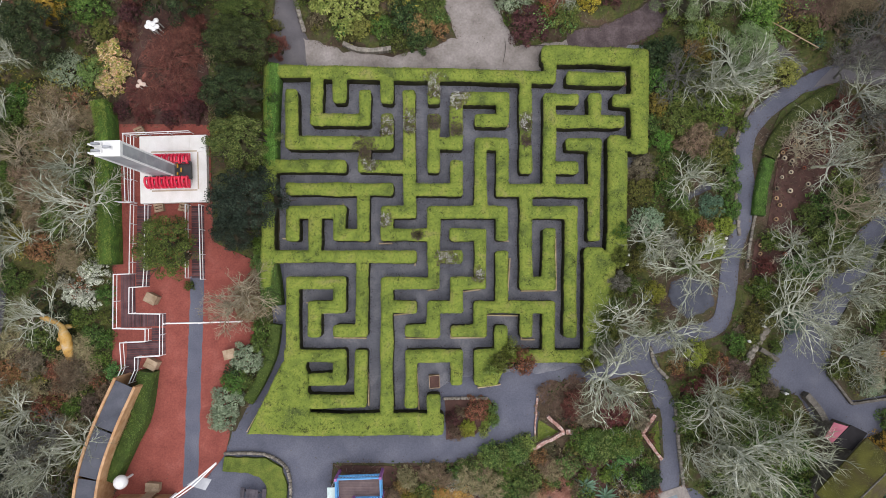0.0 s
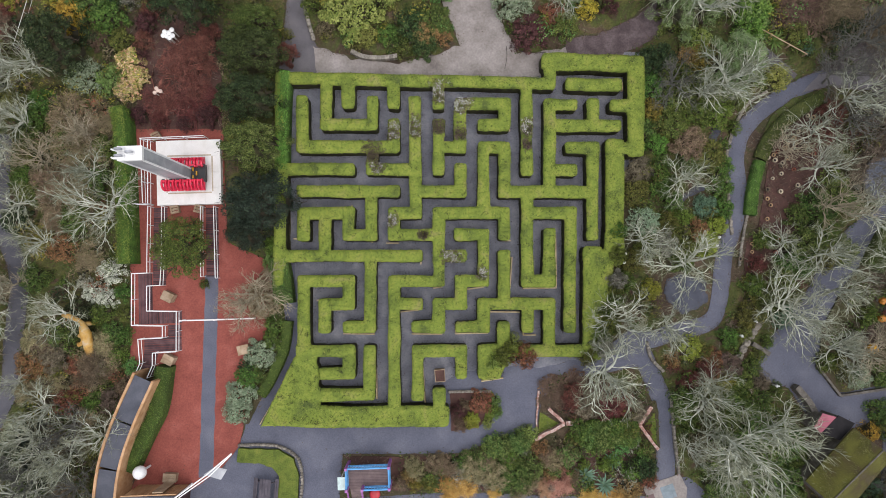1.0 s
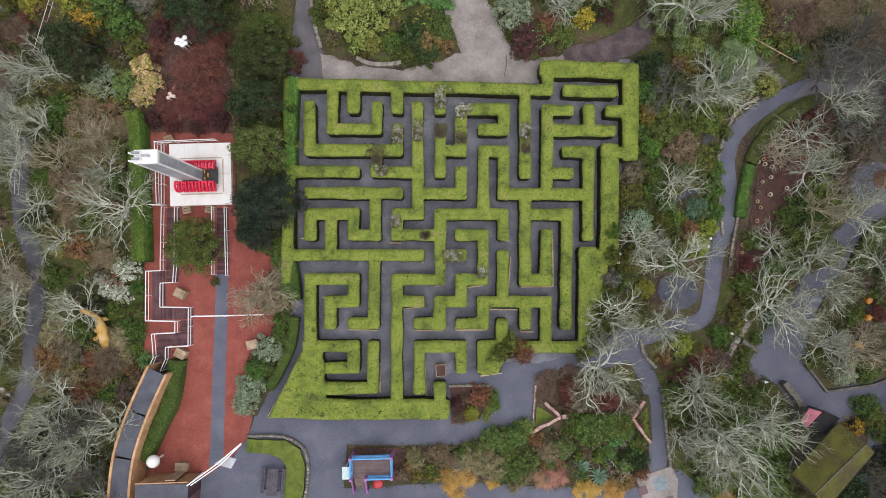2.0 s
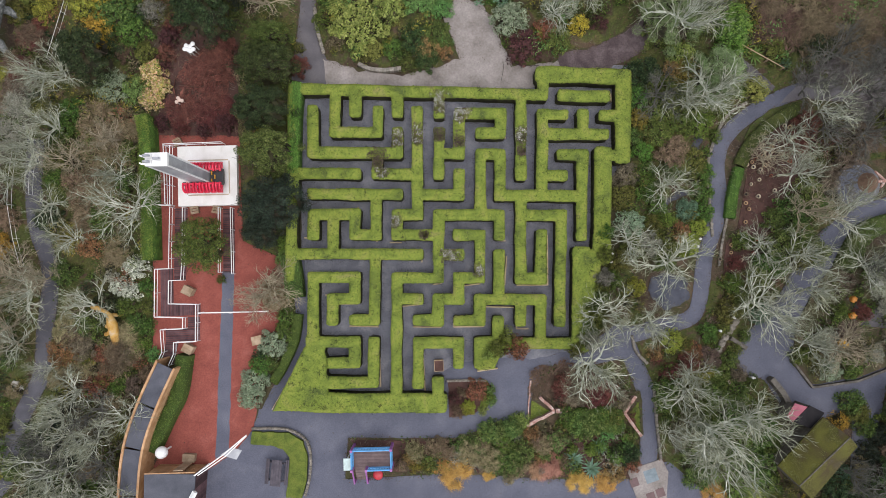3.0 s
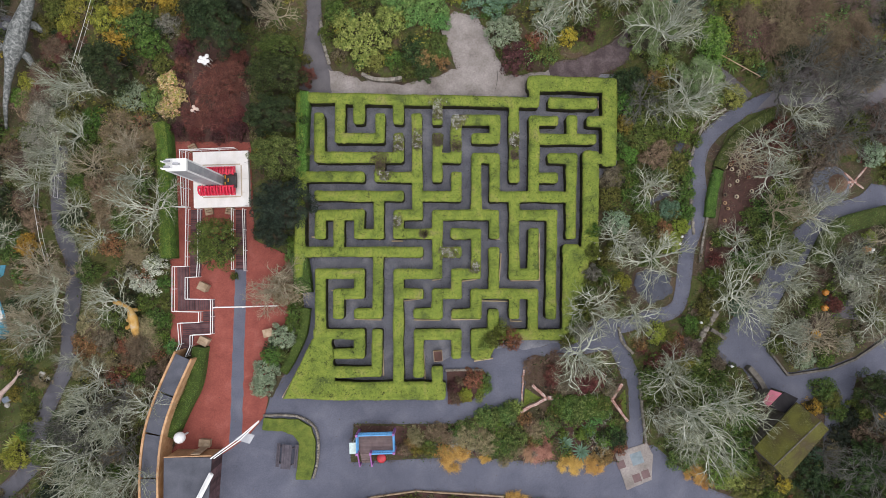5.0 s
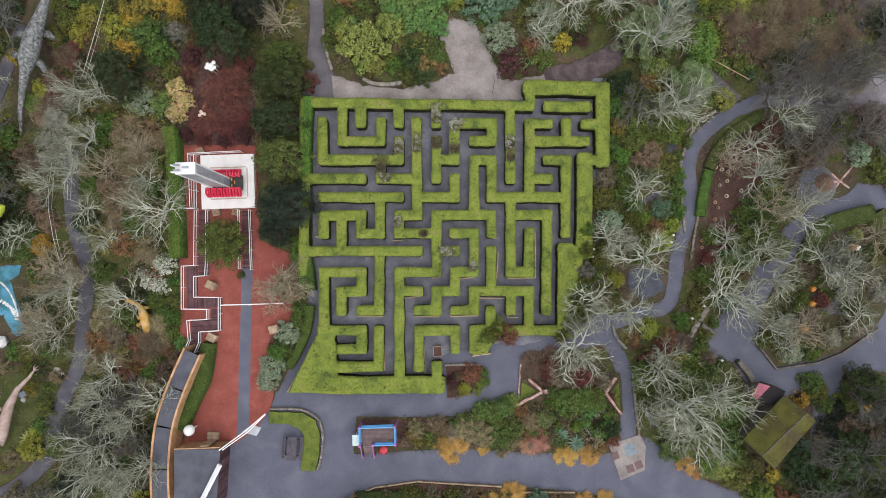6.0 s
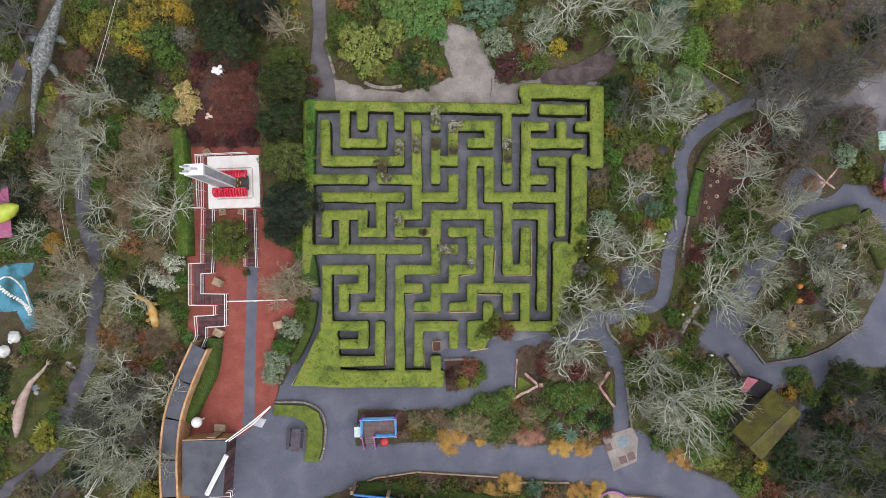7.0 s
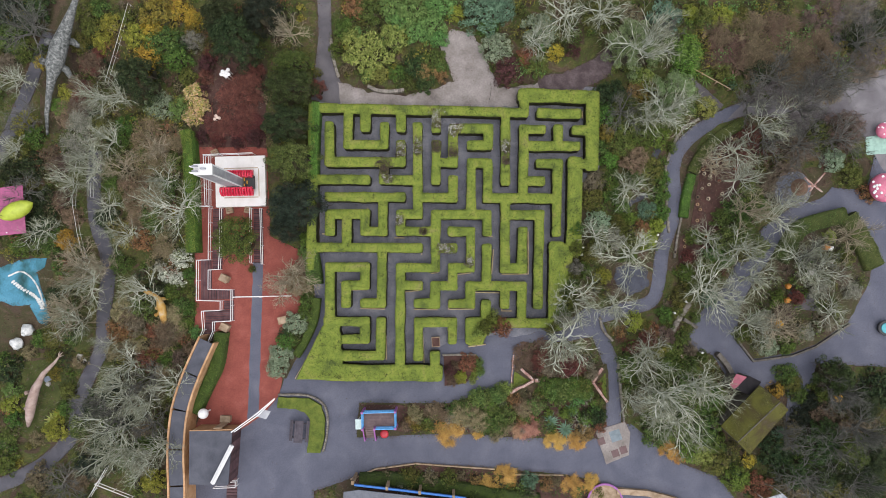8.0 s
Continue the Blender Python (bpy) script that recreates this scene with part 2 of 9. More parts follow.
def smooth_line(pts, steps=5):
    """A Catmull-Rom line through the points."""
    p = [Vector((*q, 0)) for q in pts]
    p = [2 * p[0] - p[1]] + p + [2 * p[-1] - p[-2]]
    out = []
    for i in range(1, len(p) - 2):
        for k in range(steps):
            t = k / steps
            q = 0.5 * (2 * p[i] + (p[i + 1] - p[i - 1]) * t + (2 * p[i - 1] - 5 * p[i] + 4 * p[i + 1] - p[i + 2]) * t * t + (3 * p[i] - p[i - 1] - 3 * p[i + 1] + p[i + 2]) * t ** 3)
            out.append((q.x, q.y))
    return out + [(p[-2].x, p[-2].y)]


def ribbon(pts, width):
    """The outline of a band of that width along a line."""
    left, right = [], []
    for i, (x, y) in enumerate(pts):
        a, b = pts[max(i - 1, 0)], pts[min(i + 1, len(pts) - 1)]
        d = Vector((b[0] - a[0], b[1] - a[1])).normalized() * width / 2
        left.append((x - d.y, y + d.x))
        right.append((x + d.y, y - d.x))
    return left + right[::-1]


def fbm(x, y, scale, seed=0.0):
    return noise.fractal(Vector((x * scale + seed, y * scale - seed, seed)), 1.0, 2.0, 3)

# ---- ground and paving ----
sheet = Shape()
sheet.add([(-600, -600, 0), (600, -600, 0), (600, 600, 0), (-600, 600, 0)], [(0, 1, 2, 3)])
tagged(part("ground", sheet, M_GROUND), "woodland ground of dark soil, moss and fallen leaves", "ground", kind="structure")
PAVED = []
LEVEL = [0.02]


def worn(poly, step=0.3, amount=0.07):
    """The outline with a slightly uneven edge."""
    out = []
    for (ax, ay), (bx, by) in zip(poly, poly[1:] + poly[:1]):
        n = max(1, int(math.hypot(bx - ax, by - ay) / step))
        for k in range(n):
            x, y = ax + (bx - ax) * k / n, ay + (by - ay) * k / n
            out.append((x + amount * noise.noise((x * 1.6, y * 1.6, 1)), y + amount * noise.noise((x * 1.6, y * 1.6, 9))))
    return out


def pave(name, poly, material, label, rise=0.0, ragged=True):
    """A paved area: a thin slab, each one 4 mm above the last."""
    LEVEL[0] += 0.004
    if ragged:
        poly = worn(poly, 0.3, 0.07 if ragged is True else ragged)
    z = LEVEL[0] + rise
    PAVED.append(poly)
    s = Shape().slab(poly, -0.05, z)
    me = s.mesh(name)
    bm = bmesh.new()
    bm.from_mesh(me)
    bmesh.ops.triangulate(bm, faces=[f for f in bm.faces if len(f.verts) > 4])
    bm.to_mesh(me)
    bm.free()
    tagged(part(name, me, material), label, "paving", kind="structure")
    return z


pave("pavement", pairs([-11.25, 15.29, 8.33, 14.55, 9.19, 16.02, 15.30, 15.79, 14.94, 7.78, 13.31, 6.77, 12.50, 0.44, 9.81, -6.84, 3.18, -8.17, 0.41, -11.73, -14.03, -11.20, -10.94, -5.02, -11.50, 0.80]), M_MAZE_FLOOR, "grey tarmac paths between the maze hedges")
pave("pavement", pairs([-19.40, -15.18, -16.43, -12.42, -15.36, -11.67, -12.19, -11.27, -8.01, -11.94, -8.42, -16.36, -3.95, -16.26, 0.25, -16.16, 7.04, -16.77, 13.84, -17.02, 14.41, -15.90, 17.04, -15.73, 19.04, -17.62, 21.57, -19.53, 24.65, -20.68, 26.61, -23.18, 27.34, -29.28, 15.39, -28.85, 14.91, -22.14, 13.67, -20.80, 10.56, -20.17, 4.31, -19.47, -3.00, -18.79, -6.68, -19.18, -9.06, -20.13, -12.50, -21.14, -12.71, -27.84, -26.26, -27.35, -26.09, -20.13]), M_ASPHALT, "smooth dark grey tarmac plaza")
pave("pavement", pairs([-15.07, -10.74, -13.75, -10.58, -0.35, -11.08, 2.03, -10.75, 3.12, -9.74, 4.78, -7.70, 9.01, -7.07, 11.15, -6.37, 13.32, -4.87, 14.63, -5.18, 14.26, -7.53, 11.61, -7.96, 7.39, -8.06, 6.41, -9.08, 6.06, -12.36, 3.01, -12.61, 0.35, -13.45, -8.57, -13.12, -10.16, -13.43, -12.22, -12.31, -15.37, -11.88]), M_ASPHALT, "grey tarmac path along the maze")
pave("pavement", pairs([-1.18, -12.09, -1.32, -8.79, 0.57, -7.55, 5.85, -7.22, 7.39, -8.12, 6.16, -12.47, 2.47, -12.85]), M_ASPHALT, "grey tarmac path rounding the maze corner")
pave("pavement", ribbon(smooth_line(pairs([-14.73, -11.54, -13.91, -10.00, -12.89, -8.27, -11.94, -6.34, -11.54, -4.57, -11.58, -2.39, -11.69, -0.39, -11.78, 1.13])), 1.0), M_ASPHALT, "narrow tarmac path beside the hedge")
pave("pavement", ribbon(smooth_line(pairs([22.29, 17.24, 24.59, 15.17, 26.46, 13.33])), 1.1), M_MIDPATH, "grey-brown side path joining the winding path")
pave("pavement", ribbon(smooth_line(pairs([8.46, -7.68, 11.64, -7.17, 14.07, -5.95, 16.47, -5.25, 19.14, -4.56, 20.00, -3.01, 20.52, 0.14, 21.49, 2.75, 21.88, 5.39, 21.83, 7.52, 22.45, 9.52, 24.13, 11.17, 26.64, 12.57, 29.82, 13.52, 34.33, 13.35, 38.56, 13.03, 49.18, 12.89])), 1.25), M_ASPHALT, "winding grey tarmac garden path")
pave("pavement", ribbon(smooth_line(pairs([13.80, -5.94, 14.84, -8.60, 15.56, -11.25, 15.33, -16.45])), 1.4), M_ASPHALT, "grey tarmac path between stone edgings")
pave("pavement", pairs([21.90, -8.34, 22.36, -7.57, 23.82, -5.68, 25.05, -4.36, 26.33, -2.98, 28.06, -0.15, 30.03, 2.16, 32.76, 3.92, 35.44, 4.61, 36.56, 5.63, 39.71, 5.25, 41.70, 12.10, 38.55, 12.76, 39.73, 14.86, 50.40, 15.53, 48.72, -11.42, 40.77, -11.13, 34.34, -10.63, 33.37, -13.99, 31.63, -17.05, 31.11, -17.03, 31.65, -11.84, 29.24, -12.79, 26.14, -11.90, 24.78, -9.60, 22.61, -8.89]), M_ASPHALT, "wide grey tarmac walk")
pave("pavement", pairs([27.11, 12.34, 28.50, 13.68, 32.25, 14.18, 35.98, 14.36, 38.70, 15.43, 40.89, 16.53, 50.54, 17.67, 49.84, 6.46, 43.50, 6.70, 41.40, 7.05, 39.99, 10.03, 38.74, 11.47, 35.86, 12.22, 32.15, 12.36, 28.98, 12.69]), M_FADED, "faded purple-grey tarmac widening towards the toadstools")
pave("pavement", pairs([-12.00, 15.43, -11.16, 21.65, -11.26, 27.07, -9.92, 27.02, -9.95, 21.06, -9.57, 17.81, -8.91, 16.71, -7.07, 16.10, -8.19, 14.53]), M_MIDPATH, "grey tarmac path beside low stones")
pave("pavement", pairs([-9.43, 17.16, -6.54, 15.97, -3.09, 15.52, 0.40, 16.25, 1.49, 16.85, 0.29, 20.40, 1.41, 21.71, 3.16, 21.53, 4.28, 19.98, 5.14, 17.52, 5.98, 15.87, 8.39, 16.16, 12.15, 16.71, 15.40, 18.04, 18.18, 20.52, 18.68, 19.70, 15.35, 16.86, 12.09, 15.53, 8.88, 15.07, 7.78, 14.14, -9.24, 14.79]), M_CONCRETE, "pale brown concrete forecourt with cracks", ragged=0.28)
M_PURPLE_SOIL = surface("purple_brown_trodden_soil", [(0.25, (0.055, 0.04, 0.041)), (0.5, (0.1, 0.075, 0.077)), (0.75, (0.16, 0.13, 0.13))], 0.9, 9, 0.7, 0.95, 0.5, 30)
pave("pavement", ribbon(smooth_line(pairs([9.6, 15.95, 12.1, 16.25, 15.2, 17.5, 18.4, 20.1, 19.6, 22.4])), 2.1), M_PURPLE_SOIL, "purple-brown trodden earth path under trees", ragged=0.25)
pave("pavement", ribbon(smooth_line(pairs([-36.83, 22.63, -37.95, 19.97, -39.63, 15.73, -41.02, 12.56, -43.48, 8.38])), 1.3), M_DARK_PATH, "dark tarmac path under trees")
pave("pavement", ribbon(smooth_line(pairs([-32.52, 11.17, -32.74, 7.97, -32.50, 4.24, -31.41, 0.49, -31.88, -4.24, -32.11, -7.39, -33.05, -9.45, -34.21, -12.03, -34.79, -15.13, -36.78, -17.40, -39.70, -19.11, -44.97, -20.99])), 1.35), M_DARK_PATH, "dark tarmac path winding through shrubs")
pave("pavement", pairs([-23.04, 11.24, -16.28, 10.98, -16.10, 2.56, -12.61, 0.84, -13.58, -4.92, -14.91, -9.07, -15.48, -12.19, -17.00, -13.96, -19.68, -15.69, -23.61, -15.54, -22.10, -11.95, -20.41, -7.82, -20.69, -6.34, -23.38, -6.24]), M_RED, "soft red rubber paving")
pave("pavement", pairs([-17.76, 0.24, -16.81, 0.21, -17.48, -14.10, -18.54, -14.43]), M_ASPHALT, "straight grey tarmac strip in the red paving")
pave("pavement", pairs([13.71, -16.29, 16.42, -15.50, 16.90, -16.51, 16.64, -18.57, 14.57, -19.38]), M_CONCRETE, "pale concrete pad with painted squares")

ISLAND = pairs([27.18, -8.01, 28.61, -9.90, 32.05, -9.39, 34.19, -8.69, 37.13, -6.80, 39.23, -3.20, 39.58, -1.63, 37.84, 2.13, 34.76, 1.72, 31.94, 0.50, 29.53, -2.31, 27.80, -5.14])
# places that stay free of wild growth
KEEP_CLEAR_WEST = pairs([-23.6, -6.55, -23.07, -4.57, -13.91, 1.42, -14.73, -25.70, -25.4, -25.23, -25.1, -14.0, -24.5, -11.5])
KEEP_CLEAR_EAST = pairs([23.38, 12.26, 29.51, 12.57, 29.01, 3.00, 25.08, -1.62, 21.39, -1.48])
KEEP_CLEAR = [pairs([25.66, -11.09, 31.91, -11.85, 31.72, -15.49, 27.84, -19.50, 24.84, -16.80]), pairs([-44.64, 1.51, -36.70, 1.21, -36.86, -7.74, -44.78, -7.45]), 
              pairs([-22.97, 19.94, -16.03, 19.67, -16.30, 10.56, -23.21, 10.82]), pairs([-10.15, -13.17, -4.11, -13.39, -4.56, -26.07, -10.56, -25.86]), pairs([-40.04, -8.15, -35.82, -8.30, -35.97, -16.13, -40.17, -15.98]),
              pairs([-37.79, 29.18, -32.42, 28.97, -35.41, 12.88, -37.81, 12.98]), pairs([32.96, 7.63, 36.66, 7.49, 36.44, 3.51, 32.75, 3.65]),
              pairs([15.14, 0.34, 19.89, 0.16, 19.69, -4.05, 14.95, -3.88])]

# ---- the hedge maze ----
# The plan, drawn in characters: hedges run along - and |, crossings are +.
PLAN = [
    "                                    +--+--+--+--+",
    "                                    |           |",
    "+--+--+--+--+--+--+--+--+--+--+--+--+  +--+--+  +",
    "|     |  |     |     |           |              |",
    "+  +  +  +  +  +  +  +  +--+--+  +  +--+  +  +--+",
    "|  |  |     |     |     |     |  |  |     |     |",
    "+  +  +--+--+  +  +  +  +  +--+  +  +--+--+--+  +",
    "|  |           |  |  |  |        |  |           |",
    "+  +--+--+--+--+  +  +--+  +--+  +  +  +--+  +--+",
    "|           |     |  |     |  |  |  |     |  |",
    "+--+--+--+  +--+--+  +  +  +  +  +  +--+  +  +",
    "|                 |     |  |  |     |     |  |",
    "+  +--+--+--+--+  +--+--+  +  +--+--+--+--+  +",
    "|           |     |        |     |        |  |",
    "+  +--+--+  +  +--+  +--+--+--+  +--+--+  +  +",
    "|  |  |  |  |  |     |        |  |     |  |  |",
    "+  +  +  +--+  +--+--+  +--+  +  +  +  +  +  +",
    "|     |              |     |     |  |  |     |",
    "+--+--+--+--+--+--+  +--+  +  +  +  +  +  +--+",
    "|           |        |     |  |  |  |  |  |",
    "+  +--+--+  +  +--+--+  +--+  +  +--+  +  +",
    "   |     |  |  |        |     |        |  |",
    "   +  +--+  +  +--+  +--+  +--+--+--+  +  +",
    "   |  |     |  |     |     |     |  |  |  |",
    "   +  +  +--+  +  +--+  +--+  +  +  +  +  +",
    "   |           |              |     |     |",
    "   +--+--+  +  +  +--+--+  +--+--+--+--+--+",
    "   |     |  |  |  |     |  |",
    "   +  +--+  +  +  +     +  +",
    "   |        |  |  |",
    "   +--+--+--+  +  +  +",
    "   |           |     |",
    "   +--+--+--+--+--+--+",
]
COL_NORTH = [-11.7, -10.14, -8.46, -6.82, -5.07, -3.54, -1.98, -0.27, 1.3, 3.01, 4.54, 6.14, 7.82, 9.42, 10.98, 12.62, 14.14]
COL_SOUTH = [-12.26, -10.45, -8.99, -7.25, -5.75, -4.01, -2.36, -0.81, 0.77, 2.39, 3.81, 5.55, 7.09, 8.55, 10.17, 11.72, 13.18]
ROW_WEST = [16.01, 14.35, 12.65, 10.92, 9.31, 7.66, 6.06, 4.46, 2.87, 1.39, -0.43, -2.09, -3.7, -5.43, -7.0, -8.53, -10.09]
ROW_EAST = [14.54, 12.91, 11.42, 9.96, 8.31, 6.71, 5.1, 3.58, 2.07, 0.48, -1.34, -2.96, -4.62, -6.31, -7.84, -9.33, -10.89]
HEDGE_TOP = 1.5


def crossing(c, r):
    u, v = c / 16, r / 16
    y = ROW_WEST[r] * (1 - u) + ROW_EAST[r] * u
    k = min(max((10.9 - y) / 16.3, -0.3), 1.3)
    return Vector((COL_NORTH[c] * (1 - k) + COL_SOUTH[c] * k, y))


def read_plan():
    segs = []
    for r in range(17):
        line = PLAN[2 * r].ljust(50)
        for c in range(16):
            if line[3 * c + 1] == "-":
                segs.append(((c, r), (c + 1, r)))
        if r < 16:
            line = PLAN[2 * r + 1].ljust(50)
            for c in range(17):
                if line[3 * c] == "|":
                    segs.append(((c, r), (c, r + 1)))
    return segs


def connected(segs):
    """Groups the stretches into hedges that hang together."""
    home = {}
    for a, b in segs:
        for n in (a, b):
            home.setdefault(n, n)

    def root(n):
        while home[n] != n:
            n = home[n]
        return n

    for a, b in segs:
        home[root(a)] = root(b)
    out = {}
    for s in segs:
        out.setdefault(root(s[0]), []).append(s)
    return list(out.values())


# outer stretches that are broader than the rest, half-widths in metres
def half_width(a, b):
    if a[1] == b[1] == 16:
        return 0.74
    if a[0] == b[0] == 16 or a[1] == b[1] == 0:
        return 0.6
    if a[0] == b[0] == 15 or (a[0] == b[0] == 14 and a[1] >= 9):
        return 0.66
    if a[0] == b[0] == 1 and a[1] >= 13:
        return 0.55
    return 0.43


CORNER_MASS = pairs([-13.72, -10.69, -13.08, -9.42, -12.28, -7.99, -11.56, -6.64, -11.04, -5.81, -9.61, -5.86, -9.47, -8.17, -9.42, -10.76])
EAST_MASS = pairs([10.14, 0.58, 12.01, 0.68, 11.86, -1.18, 11.30, -3.48, 10.79, -6.55, 9.70, -6.52])
SOUTH_MASS = pairs([2.20, -5.51, 4.06, -5.49, 3.88, -7.10, 3.47, -7.93, 2.15, -7.97])
CELL = 0.09
# sickly or flowering patches: place, radius and what shows there
PATCHES = [(-0.20, 12.92, 0.85, "bloom"), (1.41, 11.99, 0.75, "bloom"), (-1.97, 10.40, 0.75, "bloom"), (6.13, 10.15, 0.6, "bloom"), (-0.28, 10.47, 0.7, "dead"),
           (-5.11, 8.65, 0.75, "dead"), (-3.58, 10.18, 0.7, "bloom"), (-4.79, 7.54, 0.5, "bloom"), (-4.00, 3.68, 0.55, "bloom"), (0.35, 0.82, 0.7, "bloom"),
           (2.45, -0.34, 0.5, "bloom"), (-1.62, 2.59, 0.4, "dead"), (1.23, 9.91, 0.6, "dead"), (6.20, 8.96, 0.5, "dead"), (-0.78, -7.75, 0.5, "dead")]
M_MOULD_SHADE = leafy("leaf_mould", [(0.022, 0.016, 0.013), (0.042, 0.03, 0.024), (0.065, 0.042, 0.032), (0.03, 0.026, 0.018)], 0.9)
M_DEAD = leafy("dead_twig", [(0.045, 0.03, 0.026), (0.085, 0.058, 0.05), (0.12, 0.085, 0.075), (0.16, 0.125, 0.1), (0.05, 0.06, 0.02)])
M_BLOOM = leafy("pale_blossom", [(0.36, 0.36, 0.32), (0.5, 0.5, 0.46), (0.62, 0.62, 0.58), (0.42, 0.42, 0.36), (0.2, 0.19, 0.14)])
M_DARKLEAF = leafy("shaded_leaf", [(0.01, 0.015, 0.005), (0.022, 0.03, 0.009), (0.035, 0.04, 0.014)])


def hedge_mesh(group, mass=None, mass2=None):
    ends = [(crossing(*a), crossing(*b), half_width(a, b)) for a, b in group]
    xs = [p.x for e in ends for p in e[:2]] + ([p[0] for p in mass] if mass else [])
    ys = [p.y for e in ends for p in e[:2]] + ([p[1] for p in mass] if mass else [])
    x0, y0 = min(xs) - 1.2, min(ys) - 1.2
    nx, ny = int((max(xs) + 1.2 - x0) / CELL), int((max(ys) + 1.2 - y0) / CELL)
    gx, gy = np.meshgrid(x0 + (np.arange(nx) + 0.5) * CELL, y0 + (np.arange(ny) + 0.5) * CELL, indexing="ij")
    depth = np.full(gx.shape, -9.0)
    for a, b, w in ends:
        d = b - a
        ln = d.length
        d.normalize()
        u = (gx - a.x) * d.x + (gy - a.y) * d.y
        s = -(gx - a.x) * d.y + (gy - a.y) * d.x
        # squared ends with a little rounding
        over = np.maximum(np.maximum(-u, u - ln), 0)
        k = 5.0
        depth = np.maximum(depth, w - ((over ** k + np.abs(s) ** k) ** (1 / k)))
    if mass:
        depth = np.where(inside(gx, gy, mass), np.maximum(depth, 0.5), depth)
    if mass2:
        depth = np.where(inside(gx, gy, mass2), np.maximum(depth, 0.5), depth)
    wob = np.array([[0.08 * noise.noise((x * 0.5, y * 0.5, 0)) + 0.02 * noise.noise((x * 2.6, y * 2.6, 3)) + 0.035 * noise.noise((x * 9.0, y * 9.0, 6)) for y in gy[0]] for x in gx[:, 0]]) if gx.size < 4e4 else None
    if wob is None:
        wob = np.zeros(gx.shape)
        near = np.argwhere((depth > -0.15) & (depth < 0.15))
        for i, j in near:
            x, y = gx[i, j], gy[i, j]
            wob[i, j] = 0.08 * noise.noise((x * 0.5, y * 0.5, 0)) + 0.02 * noise.noise((x * 2.6, y * 2.6, 3)) + 0.035 * noise.noise((x * 9.0, y * 9.0, 6))
    depth = depth + wob
    full = depth > 0
    slope_x, slope_y = np.gradient(depth, CELL)
    s = Shape()
    index = {}
    tops, slots = [], []

    def height(i, j):
        x, y = x0 + i * CELL, y0 + j * CELL
        q = [depth[a, b] for a in (i - 1, i) for b in (j - 1, j)]
        edge = max(0.0, min(1.0, min(q) / 0.16))
        z = HEDGE_TOP - 0.16 * (1 - edge) ** 2 + 0.06 * noise.noise((x * 0.6, y * 0.6, 5)) + 0.035 * noise.noise((x * 3.3, y * 3.3, 7)) + 0.05 * noise.noise((x * 8, y * 8, 2))
        for px, py, pr, kind in PATCHES:
            r = math.hypot(x - px, y - py) / pr
            if r < 1:
                z -= (0.35 if kind == "bloom" else 0.6) * (1 - r * r) + 0.12 * noise.noise((x * 7, y * 7, 1))
        return z

    def vert(i, j, level):
        key = (i, j, level)
        if key not in index:
            x, y = x0 + i * CELL, y0 + j * CELL
            around = [(a, b) for a in (i - 1, i) for b in (j - 1, j)]
            if not all(full[a, b] for a, b in around):
                # draw rim points onto the smooth outline
                d = sum(depth[q] for q in around) / 4
                sx, sy = sum(slope_x[q] for q in around) / 4, sum(slope_y[q] for q in around) / 4
                g = sx * sx + sy * sy
                if g > 0.2:
                    k = max(-CELL, min(CELL, d / math.sqrt(g))) / math.sqrt(g)
                    x, y = x - sx * k, y - sy * k
            z = height(i, j) if level == 3 else (0.0, 0.5, 1.05)[level]
            if level in (1, 2):
                x += 0.05 * noise.noise((x * 5, y * 5, z * 6))
                y += 0.05 * noise.noise((x * 5 + 9, y * 5, z * 6))
            index[key] = len(s.v)
            s.v.append((x, y, z))
        return index[key]

    for i, j in np.argwhere(full):
        i, j = int(i), int(j)
        s.f.append((vert(i, j, 3), vert(i + 1, j, 3), vert(i + 1, j + 1, 3), vert(i, j + 1, 3)))
        tops.append((i, j))
        slots.append(0)
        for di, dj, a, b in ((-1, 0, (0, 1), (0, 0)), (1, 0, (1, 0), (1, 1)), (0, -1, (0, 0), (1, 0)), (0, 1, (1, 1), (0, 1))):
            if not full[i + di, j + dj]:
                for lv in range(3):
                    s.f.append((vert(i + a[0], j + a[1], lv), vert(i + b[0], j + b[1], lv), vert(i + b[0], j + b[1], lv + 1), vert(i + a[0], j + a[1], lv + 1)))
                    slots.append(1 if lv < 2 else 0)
    s.n = len(s.v)
    heights = np.array([[s.v[index[(i, j, 3)]][2]] for i, j in tops])[:, 0]
    spots = np.array([(x0 + (i + 0.5) * CELL, y0 + (j + 0.5) * CELL) for i, j in tops])
    dep = np.array([depth[i, j] for i, j in tops])
    return s, spots, heights, dep, slots


